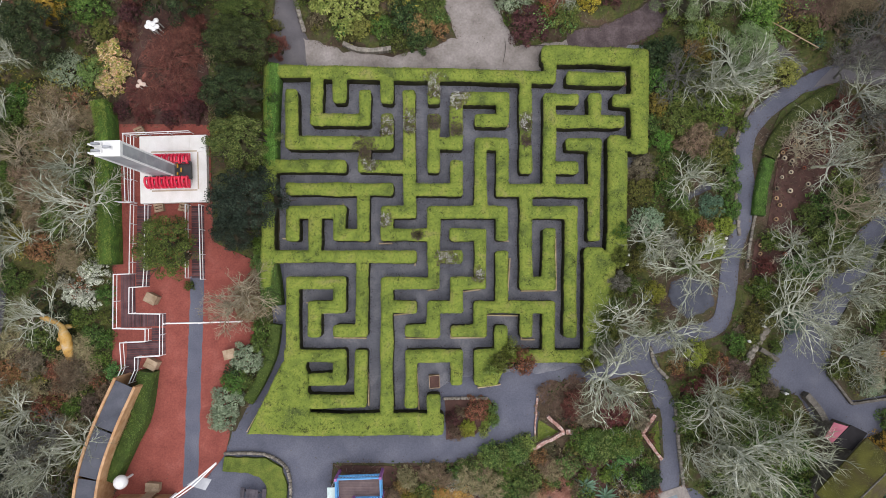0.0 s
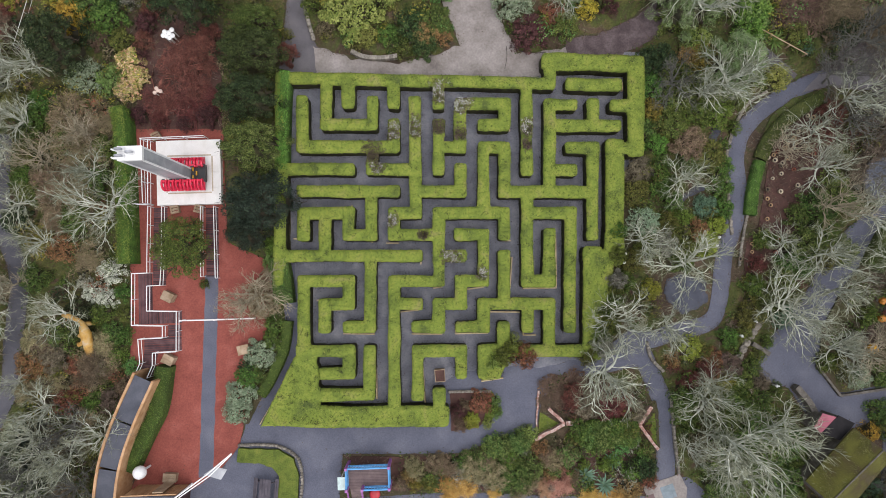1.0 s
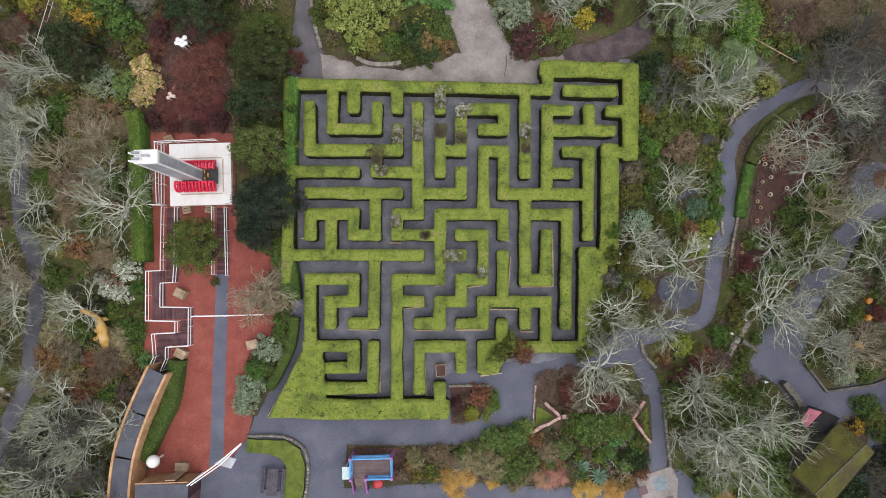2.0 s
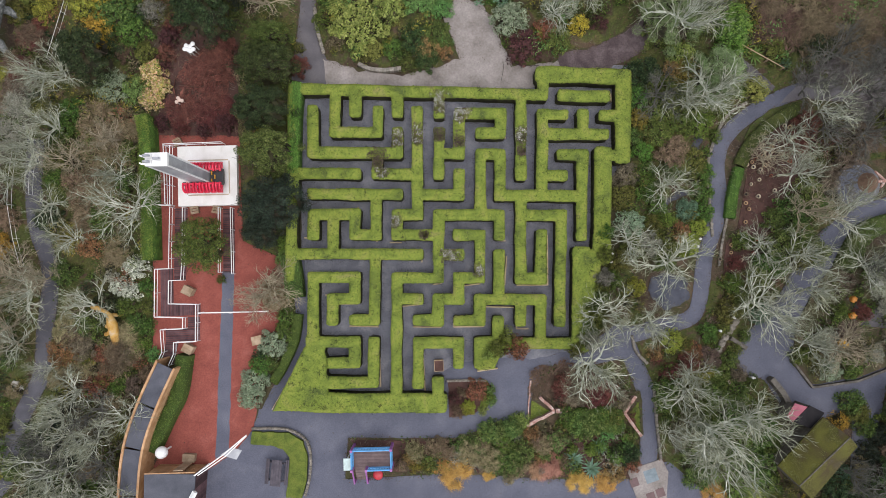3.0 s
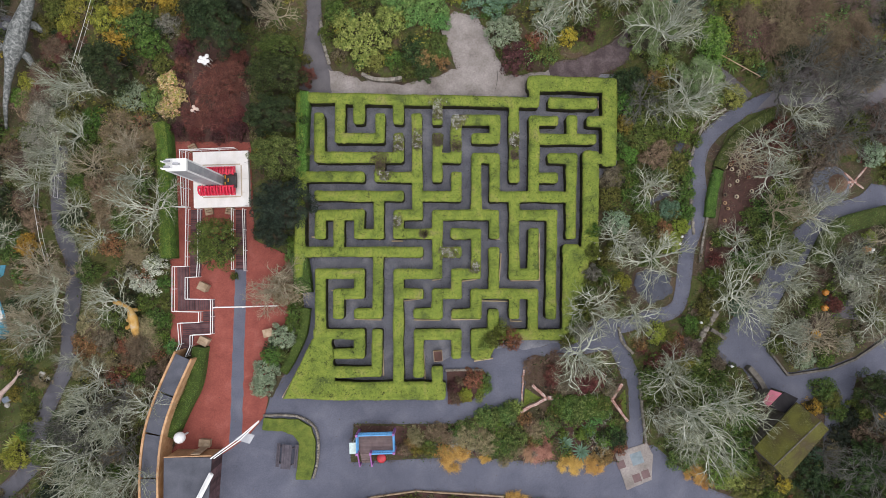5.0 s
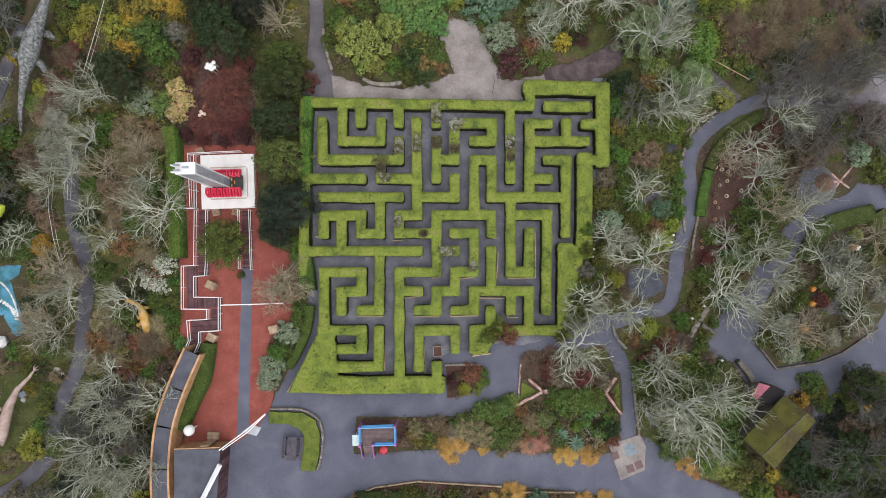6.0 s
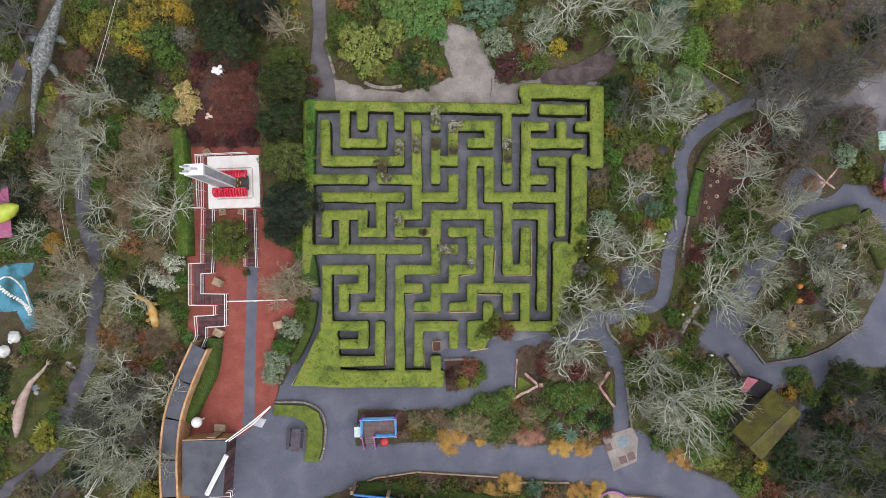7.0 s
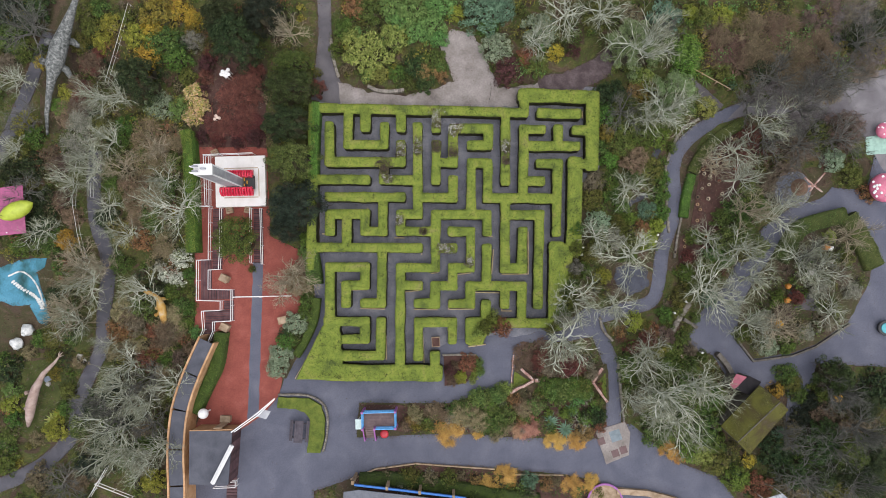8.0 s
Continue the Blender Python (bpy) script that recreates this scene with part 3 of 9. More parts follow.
for stretch in connected(read_plan()):
    rim = ((0, 1), (1, 1)) in stretch
    low = ((1, 16), (2, 16)) in stretch
    body, spots, tall, dep, slots = hedge_mesh(stretch, CORNER_MASS if low else (EAST_MASS if ((14, 9), (14, 10)) in stretch else None), SOUTH_MASS if ((9, 13), (9, 14)) in stretch else None)
    hedge = thing("hedge", Matrix.Identity(4), "clipped yellow-green maze hedge with small gaps painted dark" if len(stretch) > 3 else "short clipped yellow-green maze hedge", "hedge", "hedges of the maze")
    hedge_body = part("hedge_body", body, M_HEDGE, hedge, smooth=True)
    # woody, almost bare lower sides; the lanes' shade is put into their colour
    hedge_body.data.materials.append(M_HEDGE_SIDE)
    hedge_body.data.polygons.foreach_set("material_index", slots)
    n = len(spots)
    # leaf mould along the foot of the hedge, darkened to paint contact shade
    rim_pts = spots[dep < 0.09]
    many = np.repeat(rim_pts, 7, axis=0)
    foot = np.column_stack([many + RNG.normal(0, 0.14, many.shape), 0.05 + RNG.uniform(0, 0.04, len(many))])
    tagged(part("leaf_mould", Shape().leaves(foot, RNG.normal(0, 0.35, foot.shape) + (0, 0, 1), RNG.uniform(0.014, 0.036, len(foot))), M_MOULD_SHADE, hedge), kind="stuff")
    # leaves that break up the clipped top
    pick = RNG.integers(0, n, int(n * 1.6))
    pos = np.column_stack([spots[pick] + RNG.uniform(-0.06, 0.06, (len(pick), 2)), tall[pick] + RNG.uniform(-0.03, 0.045, len(pick))])
    nrm = RNG.normal(0, 0.55, (len(pick), 3)) + (0, 0, 1)
    tagged(part("leaves", Shape().leaves(pos, nrm, RNG.uniform(0.02, 0.05, len(pick))), L_HEDGE, hedge), kind="stuff")
    # near-black leaves on the clipped top, painting the shade of small gaps
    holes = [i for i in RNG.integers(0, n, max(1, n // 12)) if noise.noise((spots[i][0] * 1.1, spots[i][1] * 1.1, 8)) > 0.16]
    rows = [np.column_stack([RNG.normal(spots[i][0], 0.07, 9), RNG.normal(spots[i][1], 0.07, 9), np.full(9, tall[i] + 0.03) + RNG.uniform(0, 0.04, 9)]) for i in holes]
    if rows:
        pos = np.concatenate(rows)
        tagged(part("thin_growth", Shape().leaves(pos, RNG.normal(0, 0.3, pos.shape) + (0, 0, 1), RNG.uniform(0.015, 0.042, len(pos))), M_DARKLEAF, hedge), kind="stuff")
    for kind, mat, many in (("bloom", M_BLOOM, 6.0), ("dead", M_DEAD, 14.0)):
        rows = []
        for px, py, pr, what in PATCHES:
            r = np.hypot(spots[:, 0] - px, spots[:, 1] - py) / pr
            k = np.argwhere(r + RNG.normal(0, 0.18, n) < (0.85 if kind == "bloom" else 1.05))[:, 0]
            if kind == "bloom":
                k = np.array([i for i in k if noise.noise((spots[i][0] * 2.6, spots[i][1] * 2.6, 4)) > -0.05], int)
            if len(k) and (what == kind or kind == "dead"):
                k = RNG.choice(k, int(len(k) * many * (0.6 if what != kind else 1)))
                rows.append(np.column_stack([spots[k] + RNG.uniform(-0.08, 0.08, (len(k), 2)), tall[k] + RNG.uniform(0.0, 0.1, len(k)) + (0.1 if kind == "bloom" else 0)]))
        if rows:
            pos = np.concatenate(rows)
            tagged(part("blossom" if kind == "bloom" else "dead_growth", Shape().leaves(pos, RNG.normal(0, 0.7, pos.shape) + (0, 0, 1), RNG.uniform(0.016, 0.04, len(pos)) * (1 if kind == "bloom" else 1.6), 0.6 if kind == "bloom" else 0.3), mat, hedge,
                 "pale blossom over thin growth" if kind == "bloom" else "brown dead twigs"), kind="stuff")

# ---- trees and shrubs ----
LEAF = {
    "green": leafy("green_leaf", [(0.03, 0.06, 0.012), (0.055, 0.1, 0.018), (0.085, 0.135, 0.025), (0.125, 0.17, 0.04)]),
    "dark": leafy("evergreen_leaf", [(0.009, 0.018, 0.007), (0.019, 0.033, 0.012), (0.035, 0.054, 0.02), (0.062, 0.082, 0.032)]),
    "fir": leafy("fir_green_leaf", [(0.013, 0.026, 0.008), (0.028, 0.047, 0.014), (0.05, 0.074, 0.022), (0.085, 0.11, 0.036)]),
    "deep": leafy("deep_green_leaf", [(0.008, 0.014, 0.009), (0.015, 0.024, 0.014), (0.024, 0.035, 0.022), (0.042, 0.054, 0.036)]),
    "ivy": leafy("ivy_leaf", [(0.07, 0.14, 0.036), (0.115, 0.21, 0.058), (0.16, 0.265, 0.08)]),
    "laurel": leafy("laurel_leaf", [(0.032, 0.06, 0.014), (0.065, 0.105, 0.024), (0.11, 0.155, 0.04), (0.17, 0.21, 0.065)]),
    "fresh": leafy("fresh_leaf", [(0.12, 0.165, 0.035), (0.21, 0.25, 0.06), (0.3, 0.335, 0.1), (0.16, 0.2, 0.045)]),
    "moss": leafy("mossy_green_leaf", [(0.028, 0.05, 0.012), (0.052, 0.084, 0.018), (0.085, 0.12, 0.028), (0.13, 0.16, 0.042)]),
    "olive": leafy("olive_leaf", [(0.05, 0.065, 0.015), (0.085, 0.10, 0.022), (0.12, 0.135, 0.03), (0.16, 0.165, 0.045)]),
    "bright": leafy("bright_leaf", [(0.06, 0.115, 0.018), (0.1, 0.175, 0.03), (0.15, 0.23, 0.045)]),
    "lime": leafy("lime_leaf", [(0.14, 0.17, 0.02), (0.21, 0.23, 0.03), (0.28, 0.29, 0.06)]),
    "grey": leafy("grey_green_leaf", [(0.12, 0.175, 0.1), (0.18, 0.245, 0.145), (0.24, 0.305, 0.195), (0.3, 0.36, 0.25)]),
    "blue": leafy("blue_green_leaf", [(0.065, 0.12, 0.075), (0.11, 0.19, 0.125), (0.16, 0.25, 0.17)]),
    "gold": leafy("golden_leaf", [(0.24, 0.16, 0.022), (0.38, 0.265, 0.036), (0.5, 0.36, 0.055), (0.26, 0.225, 0.036)]),
    "orange": leafy("orange_leaf", [(0.3, 0.15, 0.04), (0.5, 0.28, 0.07), (0.6, 0.37, 0.11), (0.26, 0.15, 0.05), (0.44, 0.28, 0.08)], hue=0.012),
    "rust": leafy("rusty_leaf", [(0.13, 0.06, 0.03), (0.23, 0.11, 0.052), (0.31, 0.165, 0.08), (0.12, 0.1, 0.04)]),
    "brown": leafy("brown_leaf", [(0.075, 0.056, 0.036), (0.13, 0.097, 0.063), (0.185, 0.143, 0.09), (0.11, 0.1, 0.05)]),
    "maroon": leafy("maroon_leaf", [(0.045, 0.018, 0.02), (0.075, 0.03, 0.03), (0.11, 0.05, 0.045)], hue=0.012),
    "salmon": leafy("faded_pink_leaf", [(0.25, 0.12, 0.07), (0.36, 0.19, 0.12), (0.44, 0.27, 0.18)]),
    "white": leafy("white_plume", [(0.36, 0.38, 0.28), (0.56, 0.57, 0.48), (0.17, 0.21, 0.11), (0.68, 0.69, 0.6)]),
    "redtwig": leafy("red_twig", [(0.075, 0.024, 0.021), (0.13, 0.043, 0.036), (0.195, 0.07, 0.056), (0.1, 0.045, 0.036)], hue=0.012),
    "browntwig": leafy("brown_twig", [(0.09, 0.068, 0.05), (0.15, 0.115, 0.086), (0.215, 0.167, 0.125), (0.115, 0.098, 0.063)]),
    "greytwig": leafy("grey_twig", [(0.14, 0.135, 0.11), (0.24, 0.235, 0.19), (0.34, 0.33, 0.27), (0.12, 0.13, 0.08)]),
    "yolive": leafy("yellow_olive_leaf", [(0.11, 0.105, 0.02), (0.2, 0.185, 0.03), (0.29, 0.25, 0.045), (0.15, 0.16, 0.03)]),
    "russettwig": leafy("russet_twig", [(0.075, 0.05, 0.034), (0.13, 0.088, 0.06), (0.2, 0.135, 0.095), (0.11, 0.085, 0.05)]),
    "tantwig": leafy("tan_twig", [(0.14, 0.105, 0.06), (0.23, 0.175, 0.105), (0.32, 0.25, 0.16), (0.17, 0.16, 0.075)]),
    "pink": leafy("peach_leaf", [(0.5, 0.27, 0.17), (0.56, 0.44, 0.28), (0.4, 0.32, 0.07), (0.12, 0.17, 0.035), (0.52, 0.36, 0.2), (0.06, 0.075, 0.02), (0.3, 0.3, 0.08)], hue=0.008),
    "mosstwig": leafy("mossy_grey_green_twig", [(0.12, 0.155, 0.06), (0.2, 0.24, 0.11), (0.28, 0.325, 0.175), (0.11, 0.175, 0.045)]),
    "plumtwig": leafy("plum_grey_twig", [(0.085, 0.072, 0.076), (0.15, 0.13, 0.135), (0.21, 0.19, 0.19), (0.11, 0.095, 0.085)]),
}
# near-black tones that paint the shade inside crowns and thickets
L_INNER = leafy("shaded_inner_growth", [(0.02, 0.018, 0.01), (0.035, 0.03, 0.016), (0.05, 0.045, 0.022)])
BARK = {"tan": M_BARK_TAN, "pale": M_BARK_PALE, "dark": M_BARK_DARK}
TWIGS = {"tan": M_BARK_TAN, "pale": M_TWIG_MOSSY, "dark": M_BARK_DARK}
WORDS = {"tan": "nearly bare tree with fine tan twigs", "pale": "leafless tree with pale lichen-covered branches", "dark": "leafless grey-brown tree with fine twigs"}


def twig(shape, p, d, length, r):
    """The finest growth: a three-sided spike."""
    side = d.cross(Vector((0.3, 0.2, 0.93)))
    side = side.normalized() * r if side.length > 0.05 else Vector((r, 0, 0))
    up = d.cross(side).normalized() * r
    k = len(shape.v)
    shape.v += [tuple(p + side), tuple(p - side * 0.5 + up * 0.87), tuple(p - side * 0.5 - up * 0.87), tuple(p + d * length)]
    shape.f += [(k, k + 1, k + 3), (k + 1, k + 2, k + 3), (k + 2, k, k + 3)]
    shape.n = len(shape.v)


def branch(shape, fine, rng, p, d, length, r, level, most, droop):
    """A branch that sweeps outwards and forks forward, left and right by turns, into ever finer twigs."""
    if level == 3:
        twig(fine, p, d, length, r)
        return
    n = (6, 4, 1)[level]
    bend = Vector(rng.normal(0, 0.07, 3)) + Vector((0, 0, 0.02 - droop * level))
    pts, rad, ways = [p.copy()], [r], []
    for k in range(n):
        d = (d + bend + Vector(rng.normal(0, (0.2, 0.26, 0.26)[level], 3))).normalized()
        p = p + d * length / n
        pts.append(p.copy())
        ways.append(d.copy())
        rad.append(r * (1 - 0.75 * (k + 1) / n))
    (fine if level == 2 else shape).tube(pts, rad, (5, 3, 3)[level], False)
    if level >= most:
        return
    kids = (7, 5, 2)[level]
    turn = 1 if rng.random() < 0.5 else -1
    for k in range(kids):
        t = 0.2 + 0.8 * (k + rng.uniform(0.1, 1)) / kids
        i = min(int(t * n), n - 1)
        q = pts[i].lerp(pts[i + 1], min(t * n - i, 1.0))
        ax = Vector((rng.normal(0, 0.5), rng.normal(0, 0.5), 1)).normalized()
        turn = -turn
        e = (Matrix.Rotation(radians(turn * rng.uniform(18, 64)), 3, ax) @ ways[i]).normalized()
        far = (0.72, 0.66, 0.75)[level] * (1.12 - 0.55 * t)
        branch(shape, fine, rng, q, e, length * far * rng.uniform(0.7, 1.15), (0.052, 0.025, 0.014)[level] * rng.uniform(0.75, 1.2), level + 1, most, droop)


def bare_tree(kind, seed, spread=4.0, trunk=2.0, height=5.5, limbs=10, most=3):
    rng = np.random.default_rng(seed)
    tree = thing("bare_tree", Matrix.Identity(4), WORDS[kind], "tree", "bare trees")
    lean = Vector((rng.normal(0, 0.3), rng.normal(0, 0.3), 1)) * trunk
    part("trunk", Shape().tube([(0, 0, -0.1), lean * 0.5, lean, lean * 1.25], [0.17, 0.12, 0.1, 0.04], 8), TWIGS[kind], tree)
    for k in range(limbs):
        w = 2 * math.pi * (k + rng.uniform(-0.4, 0.4)) / limbs
        rise = (height - trunk) / spread * rng.uniform(0.25, 1.8)
        d = Vector((math.cos(w), math.sin(w), rise)).normalized()
        s, fine = Shape(), Shape()
        branch(s, fine, rng, lean * rng.uniform(0.45, 1.25), d, spread * rng.uniform(0.5, 0.95), 0.088 * rng.uniform(0.5, 1.3), 0, most, 0.012)
        limb = part("limb", s, BARK[kind], tree)
        tagged(part("twig_growth", fine, TWIGS[kind], limb), kind="stuff")
    return tree


def bare(x, y, r, kind="pale", tall=5.5):
    """A bare tree whose crown reaches r metres."""
    seed = int(abs(x * 7 + y * 13)) % 5
    place(("bare", kind, seed), lambda: bare_tree(kind, 40 + seed), at(x, y, 0, (x * 53 + y * 31) % 360, r / 4.0, tall / 6.0))


def crown_leaves(rng, clumps, per, r, h, low, leaf, flat=0.75, aspect=0.55, core=None):
    """Leaves on the skin of many small clumps that fill an uneven dome."""
    pos, nrm = [], []
    for k in range(clumps):
        w = k * 2.39996 + rng.uniform(-0.5, 0.5)
        u = (k + rng.uniform(0, 1)) / clumps
        el = math.asin(math.sqrt(min(u * 1.15, 1.0))) if u < 0.87 else rng.uniform(1.45, 1.75)
        reach = rng.uniform(0.74, 1.0)
        c = Vector((math.sin(el) * math.cos(w) * r * reach, math.sin(el) * math.sin(w) * r * reach, low + (h - low) * max(math.cos(el), -0.15) * reach))
        cr = r * rng.uniform(0.15, 0.28) * (44 / clumps) ** 0.4
        q = rng.normal(size=(per, 3))
        q /= np.linalg.norm(q, axis=1, keepdims=True)
        q[:, 2] = np.abs(q[:, 2]) * 0.9 - 0.15
        pos.append(np.array(c) + q * cr * rng.uniform(0.75, 1.05, (per, 1)) * (1, 1, flat))
        nrm.append(q + rng.normal(0, 0.45, q.shape) + np.array((0, 0, 0.3)))
    pos, nrm = np.concatenate(pos), np.concatenate(nrm)
    pos[:, 2] = np.maximum(pos[:, 2], 0.03)
    s = Shape().small_leaves(pos, nrm, rng.uniform(0.6, 1.3, len(pos)) * leaf, aspect)
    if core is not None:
        # dry growth deep inside, its dark tones painting the shade within the crown
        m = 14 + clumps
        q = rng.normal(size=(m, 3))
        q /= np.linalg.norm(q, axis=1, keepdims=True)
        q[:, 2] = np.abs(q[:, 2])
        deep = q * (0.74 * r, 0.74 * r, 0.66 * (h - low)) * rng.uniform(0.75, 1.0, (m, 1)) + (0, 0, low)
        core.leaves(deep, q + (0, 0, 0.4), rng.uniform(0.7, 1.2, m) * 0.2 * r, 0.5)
    return s


def leafy_tree(tone, seed, words, r=3.0, h=6.0, low=1.6, leaf=0.078, clumps=64, per=200):
    rng = np.random.default_rng(seed)
    tree = thing("leafy_tree", Matrix.Identity(4), words, "tree", "leafy trees")
    part("trunk", Shape().tube([(0, 0, -0.1), (0.1, 0, 1.2), (0, 0.1, low), (0.1, 0.1, h * 0.8)], [0.26, 0.2, 0.17, 0.04], 8), M_BARK_BROWN, tree)
    for k in range(6):
        w = k * 1.05 + rng.uniform(-0.2, 0.2)
        s = Shape()
        branch(s, s, rng, Vector((0, 0, low * rng.uniform(0.7, 1.1))), Vector((math.cos(w), math.sin(w), rng.uniform(0.3, 1.0))).normalized(), r * 0.95, 0.08, 0, 1, 0)
        part("limb", s, M_BARK_BROWN, tree)
    twiggy = tone.endswith("twig")
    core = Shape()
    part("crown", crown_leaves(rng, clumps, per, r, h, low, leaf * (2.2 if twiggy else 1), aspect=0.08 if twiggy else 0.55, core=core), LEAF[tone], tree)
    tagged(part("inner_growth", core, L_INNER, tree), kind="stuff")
    return tree


def tree(x, y, r, tone="dark", h=1.0, words="dense dark evergreen tree", wide=0.0):
    seed = int(abs(x * 5 + y * 11)) % 3
    place(("tree", tone, seed, words), lambda: leafy_tree(tone, 70 + seed, words), at(x, y, 0, 0 if wide else (x * 37 + y * 17) % 360, r / 3.0, h * (0.45 + r / 5.4)) @ Matrix.Diagonal((wide or 1.0, 1, 1, 1)))


SHRUB_WORDS = {"laurel": "glossy green shrub", "green": "rounded green shrub", "dark": "low dark evergreen shrub", "olive": "loose olive-green shrub", "bright": "bright fresh-green shrub", "lime": "yellow-green shrub", "grey": "silvery grey-green shrub",
               "blue": "blue-green conifer-like shrub", "gold": "golden-yellow autumn shrub", "orange": "golden-orange shrub", "rust": "rusty autumn shrub", "brown": "withered brown shrub", "maroon": "dark maroon shrub",
               "salmon": "faded pink-brown shrub", "white": "shrub covered in white plumes", "pink": "peach and yellow leaved shrub",
               "moss": "mossy green shrub", "fir": "dark green shrub", "deep": "very dark green shrub", "ivy": "lush green ivy-like shrub", "fresh": "broad fresh-green shrub", "yolive": "yellowish olive shrub", "russettwig": "bare russet-twigged shrub", "tantwig": "bare tan-twigged shrub", "redtwig": "bare red-twigged shrub", "browntwig": "bare brown-twigged shrub", "greytwig": "bare grey-twigged shrub"}


def shrub_form(tone, seed, leaf=0.085, clumps=34, per=42):
    rng = np.random.default_rng(seed)
    kind = "bare_shrub" if tone.endswith("twig") else "evergreen_shrub" if tone in ("dark", "deep", "fir", "blue", "moss") else "shrub"
    bush = thing(kind, Matrix.Identity(4), SHRUB_WORDS[tone] + " beside the paths", "shrub", kind.replace("_", " ") + "s")
    s = Shape()
    for k in range(6):
        w = k * 1.05 + rng.uniform(-0.3, 0.3)
        s.tube([(0, 0, -0.05), (0.3 * math.cos(w), 0.3 * math.sin(w), 0.45), (0.65 * math.cos(w), 0.65 * math.sin(w), 0.85)], [0.03, 0.02, 0.008], 4, False)
    part("stem", s, M_BARK_BROWN, bush)
    twiggy = tone.endswith("twig")
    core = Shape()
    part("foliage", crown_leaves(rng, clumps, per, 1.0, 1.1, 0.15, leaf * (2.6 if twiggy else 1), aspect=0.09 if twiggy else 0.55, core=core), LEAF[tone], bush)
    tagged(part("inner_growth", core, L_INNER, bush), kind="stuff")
    return bush


def tuft_form(tone, seed):
    """A dome of arching grass blades."""
    rng = np.random.default_rng(seed)
    bush = thing("grass_tuft", Matrix.Identity(4), SHRUB_WORDS[tone].replace("shrub", "grass tuft") + " in the border", "grass", "grass tufts")
    s = Shape()
    tufts = [(rng.uniform(0, 6.28), 0.8 * math.sqrt(rng.uniform(0, 1)), rng.uniform(0.2, 0.4)) for k in range(28)]
    for k in range(4600):
        a, e = rng.uniform(0, 2 * math.pi), rng.uniform(0.1, 1.5)
        w, q, big = tufts[int(rng.integers(0, 28))]
        c = Vector((q * math.cos(w), q * math.sin(w), 0.05 + 0.5 * (1 - q))) + Vector(rng.normal(0, 0.1, 3))
        d = Vector((math.cos(a) * math.cos(e), math.sin(a) * math.cos(e), math.sin(e))) * rng.uniform(0.3, 1.0) * big
        side = Vector((-math.sin(a), math.cos(a), 0)) * rng.uniform(0.005, 0.01)
        tip = c + d * 1.1 + Vector((math.cos(a) * 0.06, math.sin(a) * 0.06, -0.1))
        s.add([c - side, c + side, tip], [(0, 1, 2)])
    part("grass_clump", s, LEAF[tone], bush)
    return bush


def dome_form(tone, seed, words):
    """A wide dome of fine twigs that fan outwards."""
    rng = np.random.default_rng(seed)
    bush = thing("twiggy_bush", Matrix.Identity(4), words, "shrub", "twiggy bushes")
    st = Shape()
    for k in range(9):
        w = k * 0.7 + rng.uniform(-0.2, 0.2)
        st.tube([(0, 0, -0.03), (0.2 * math.cos(w), 0.2 * math.sin(w), 0.25), (0.55 * math.cos(w), 0.55 * math.sin(w), 0.45)], [0.022, 0.014, 0.006], 4, False)
    part("stem", st, M_BARK_BROWN, bush)
    s = Shape()
    heads = [(math.sqrt(rng.uniform(0, 1)) * 0.8, rng.uniform(0, 6.28), rng.uniform(0.2, 0.42), rng.uniform(0.55, 1.2)) for k in range(16)]
    dense = tone == "russettwig"
    for k in range(4400 if dense else 3000):
        d, w, reach, lift = heads[int(rng.integers(0, 16))]
        c = Vector((d * math.cos(w), d * math.sin(w), 0))
        a, e = rng.uniform(0, 6.28), math.sqrt(rng.uniform(0, 1))
        tip = c + Vector((math.cos(a), math.sin(a), 0)) * e * reach
        low = math.sqrt(max(0.0, 1.05 - d * d)) * 0.6 * lift
        root = c * 0.75 + (tip - c) * 0.25 + Vector((0, 0, low * 0.45))
        tip.z = low * (0.55 + 0.45 * math.sqrt(1 - e * e)) + rng.normal(0, 0.03) + 0.05
        if k % 3:
            root = tip + Vector((rng.normal(0, 0.07), rng.normal(0, 0.07), rng.normal(-0.02, 0.03)))
        side = (tip - root).cross(Vector((rng.normal(0, 0.3), rng.normal(0, 0.3), 1))).normalized() * rng.uniform(0.003, 0.007) * (0.6 if dense else 1.0)
        s.add([root - side, root + side, tip + side * 0.6, tip - side * 0.6], [(0, 1, 2, 3)])
    m = 90
    q = rng.normal(size=(m, 3))
    q /= np.linalg.norm(q, axis=1, keepdims=True)
    q[:, 2] = np.abs(q[:, 2])
    s.leaves(q * (0.8, 0.8, 0.36), q + (0, 0, 0.5), rng.uniform(0.1, 0.2, m), 0.35)
    part("twig_crown", s, LEAF[tone], bush)
    return bush


def dome(x, y, r, tone, words, h=1.0, turn=None):
    seed = int(abs(x * 9 + y * 5)) % 3
    place(("dome", tone, seed, words), lambda: dome_form(tone, 20 + seed, words), at(x, y, 0, (x * 71 + y * 29) % 360 if turn is None else turn, r, h * r))


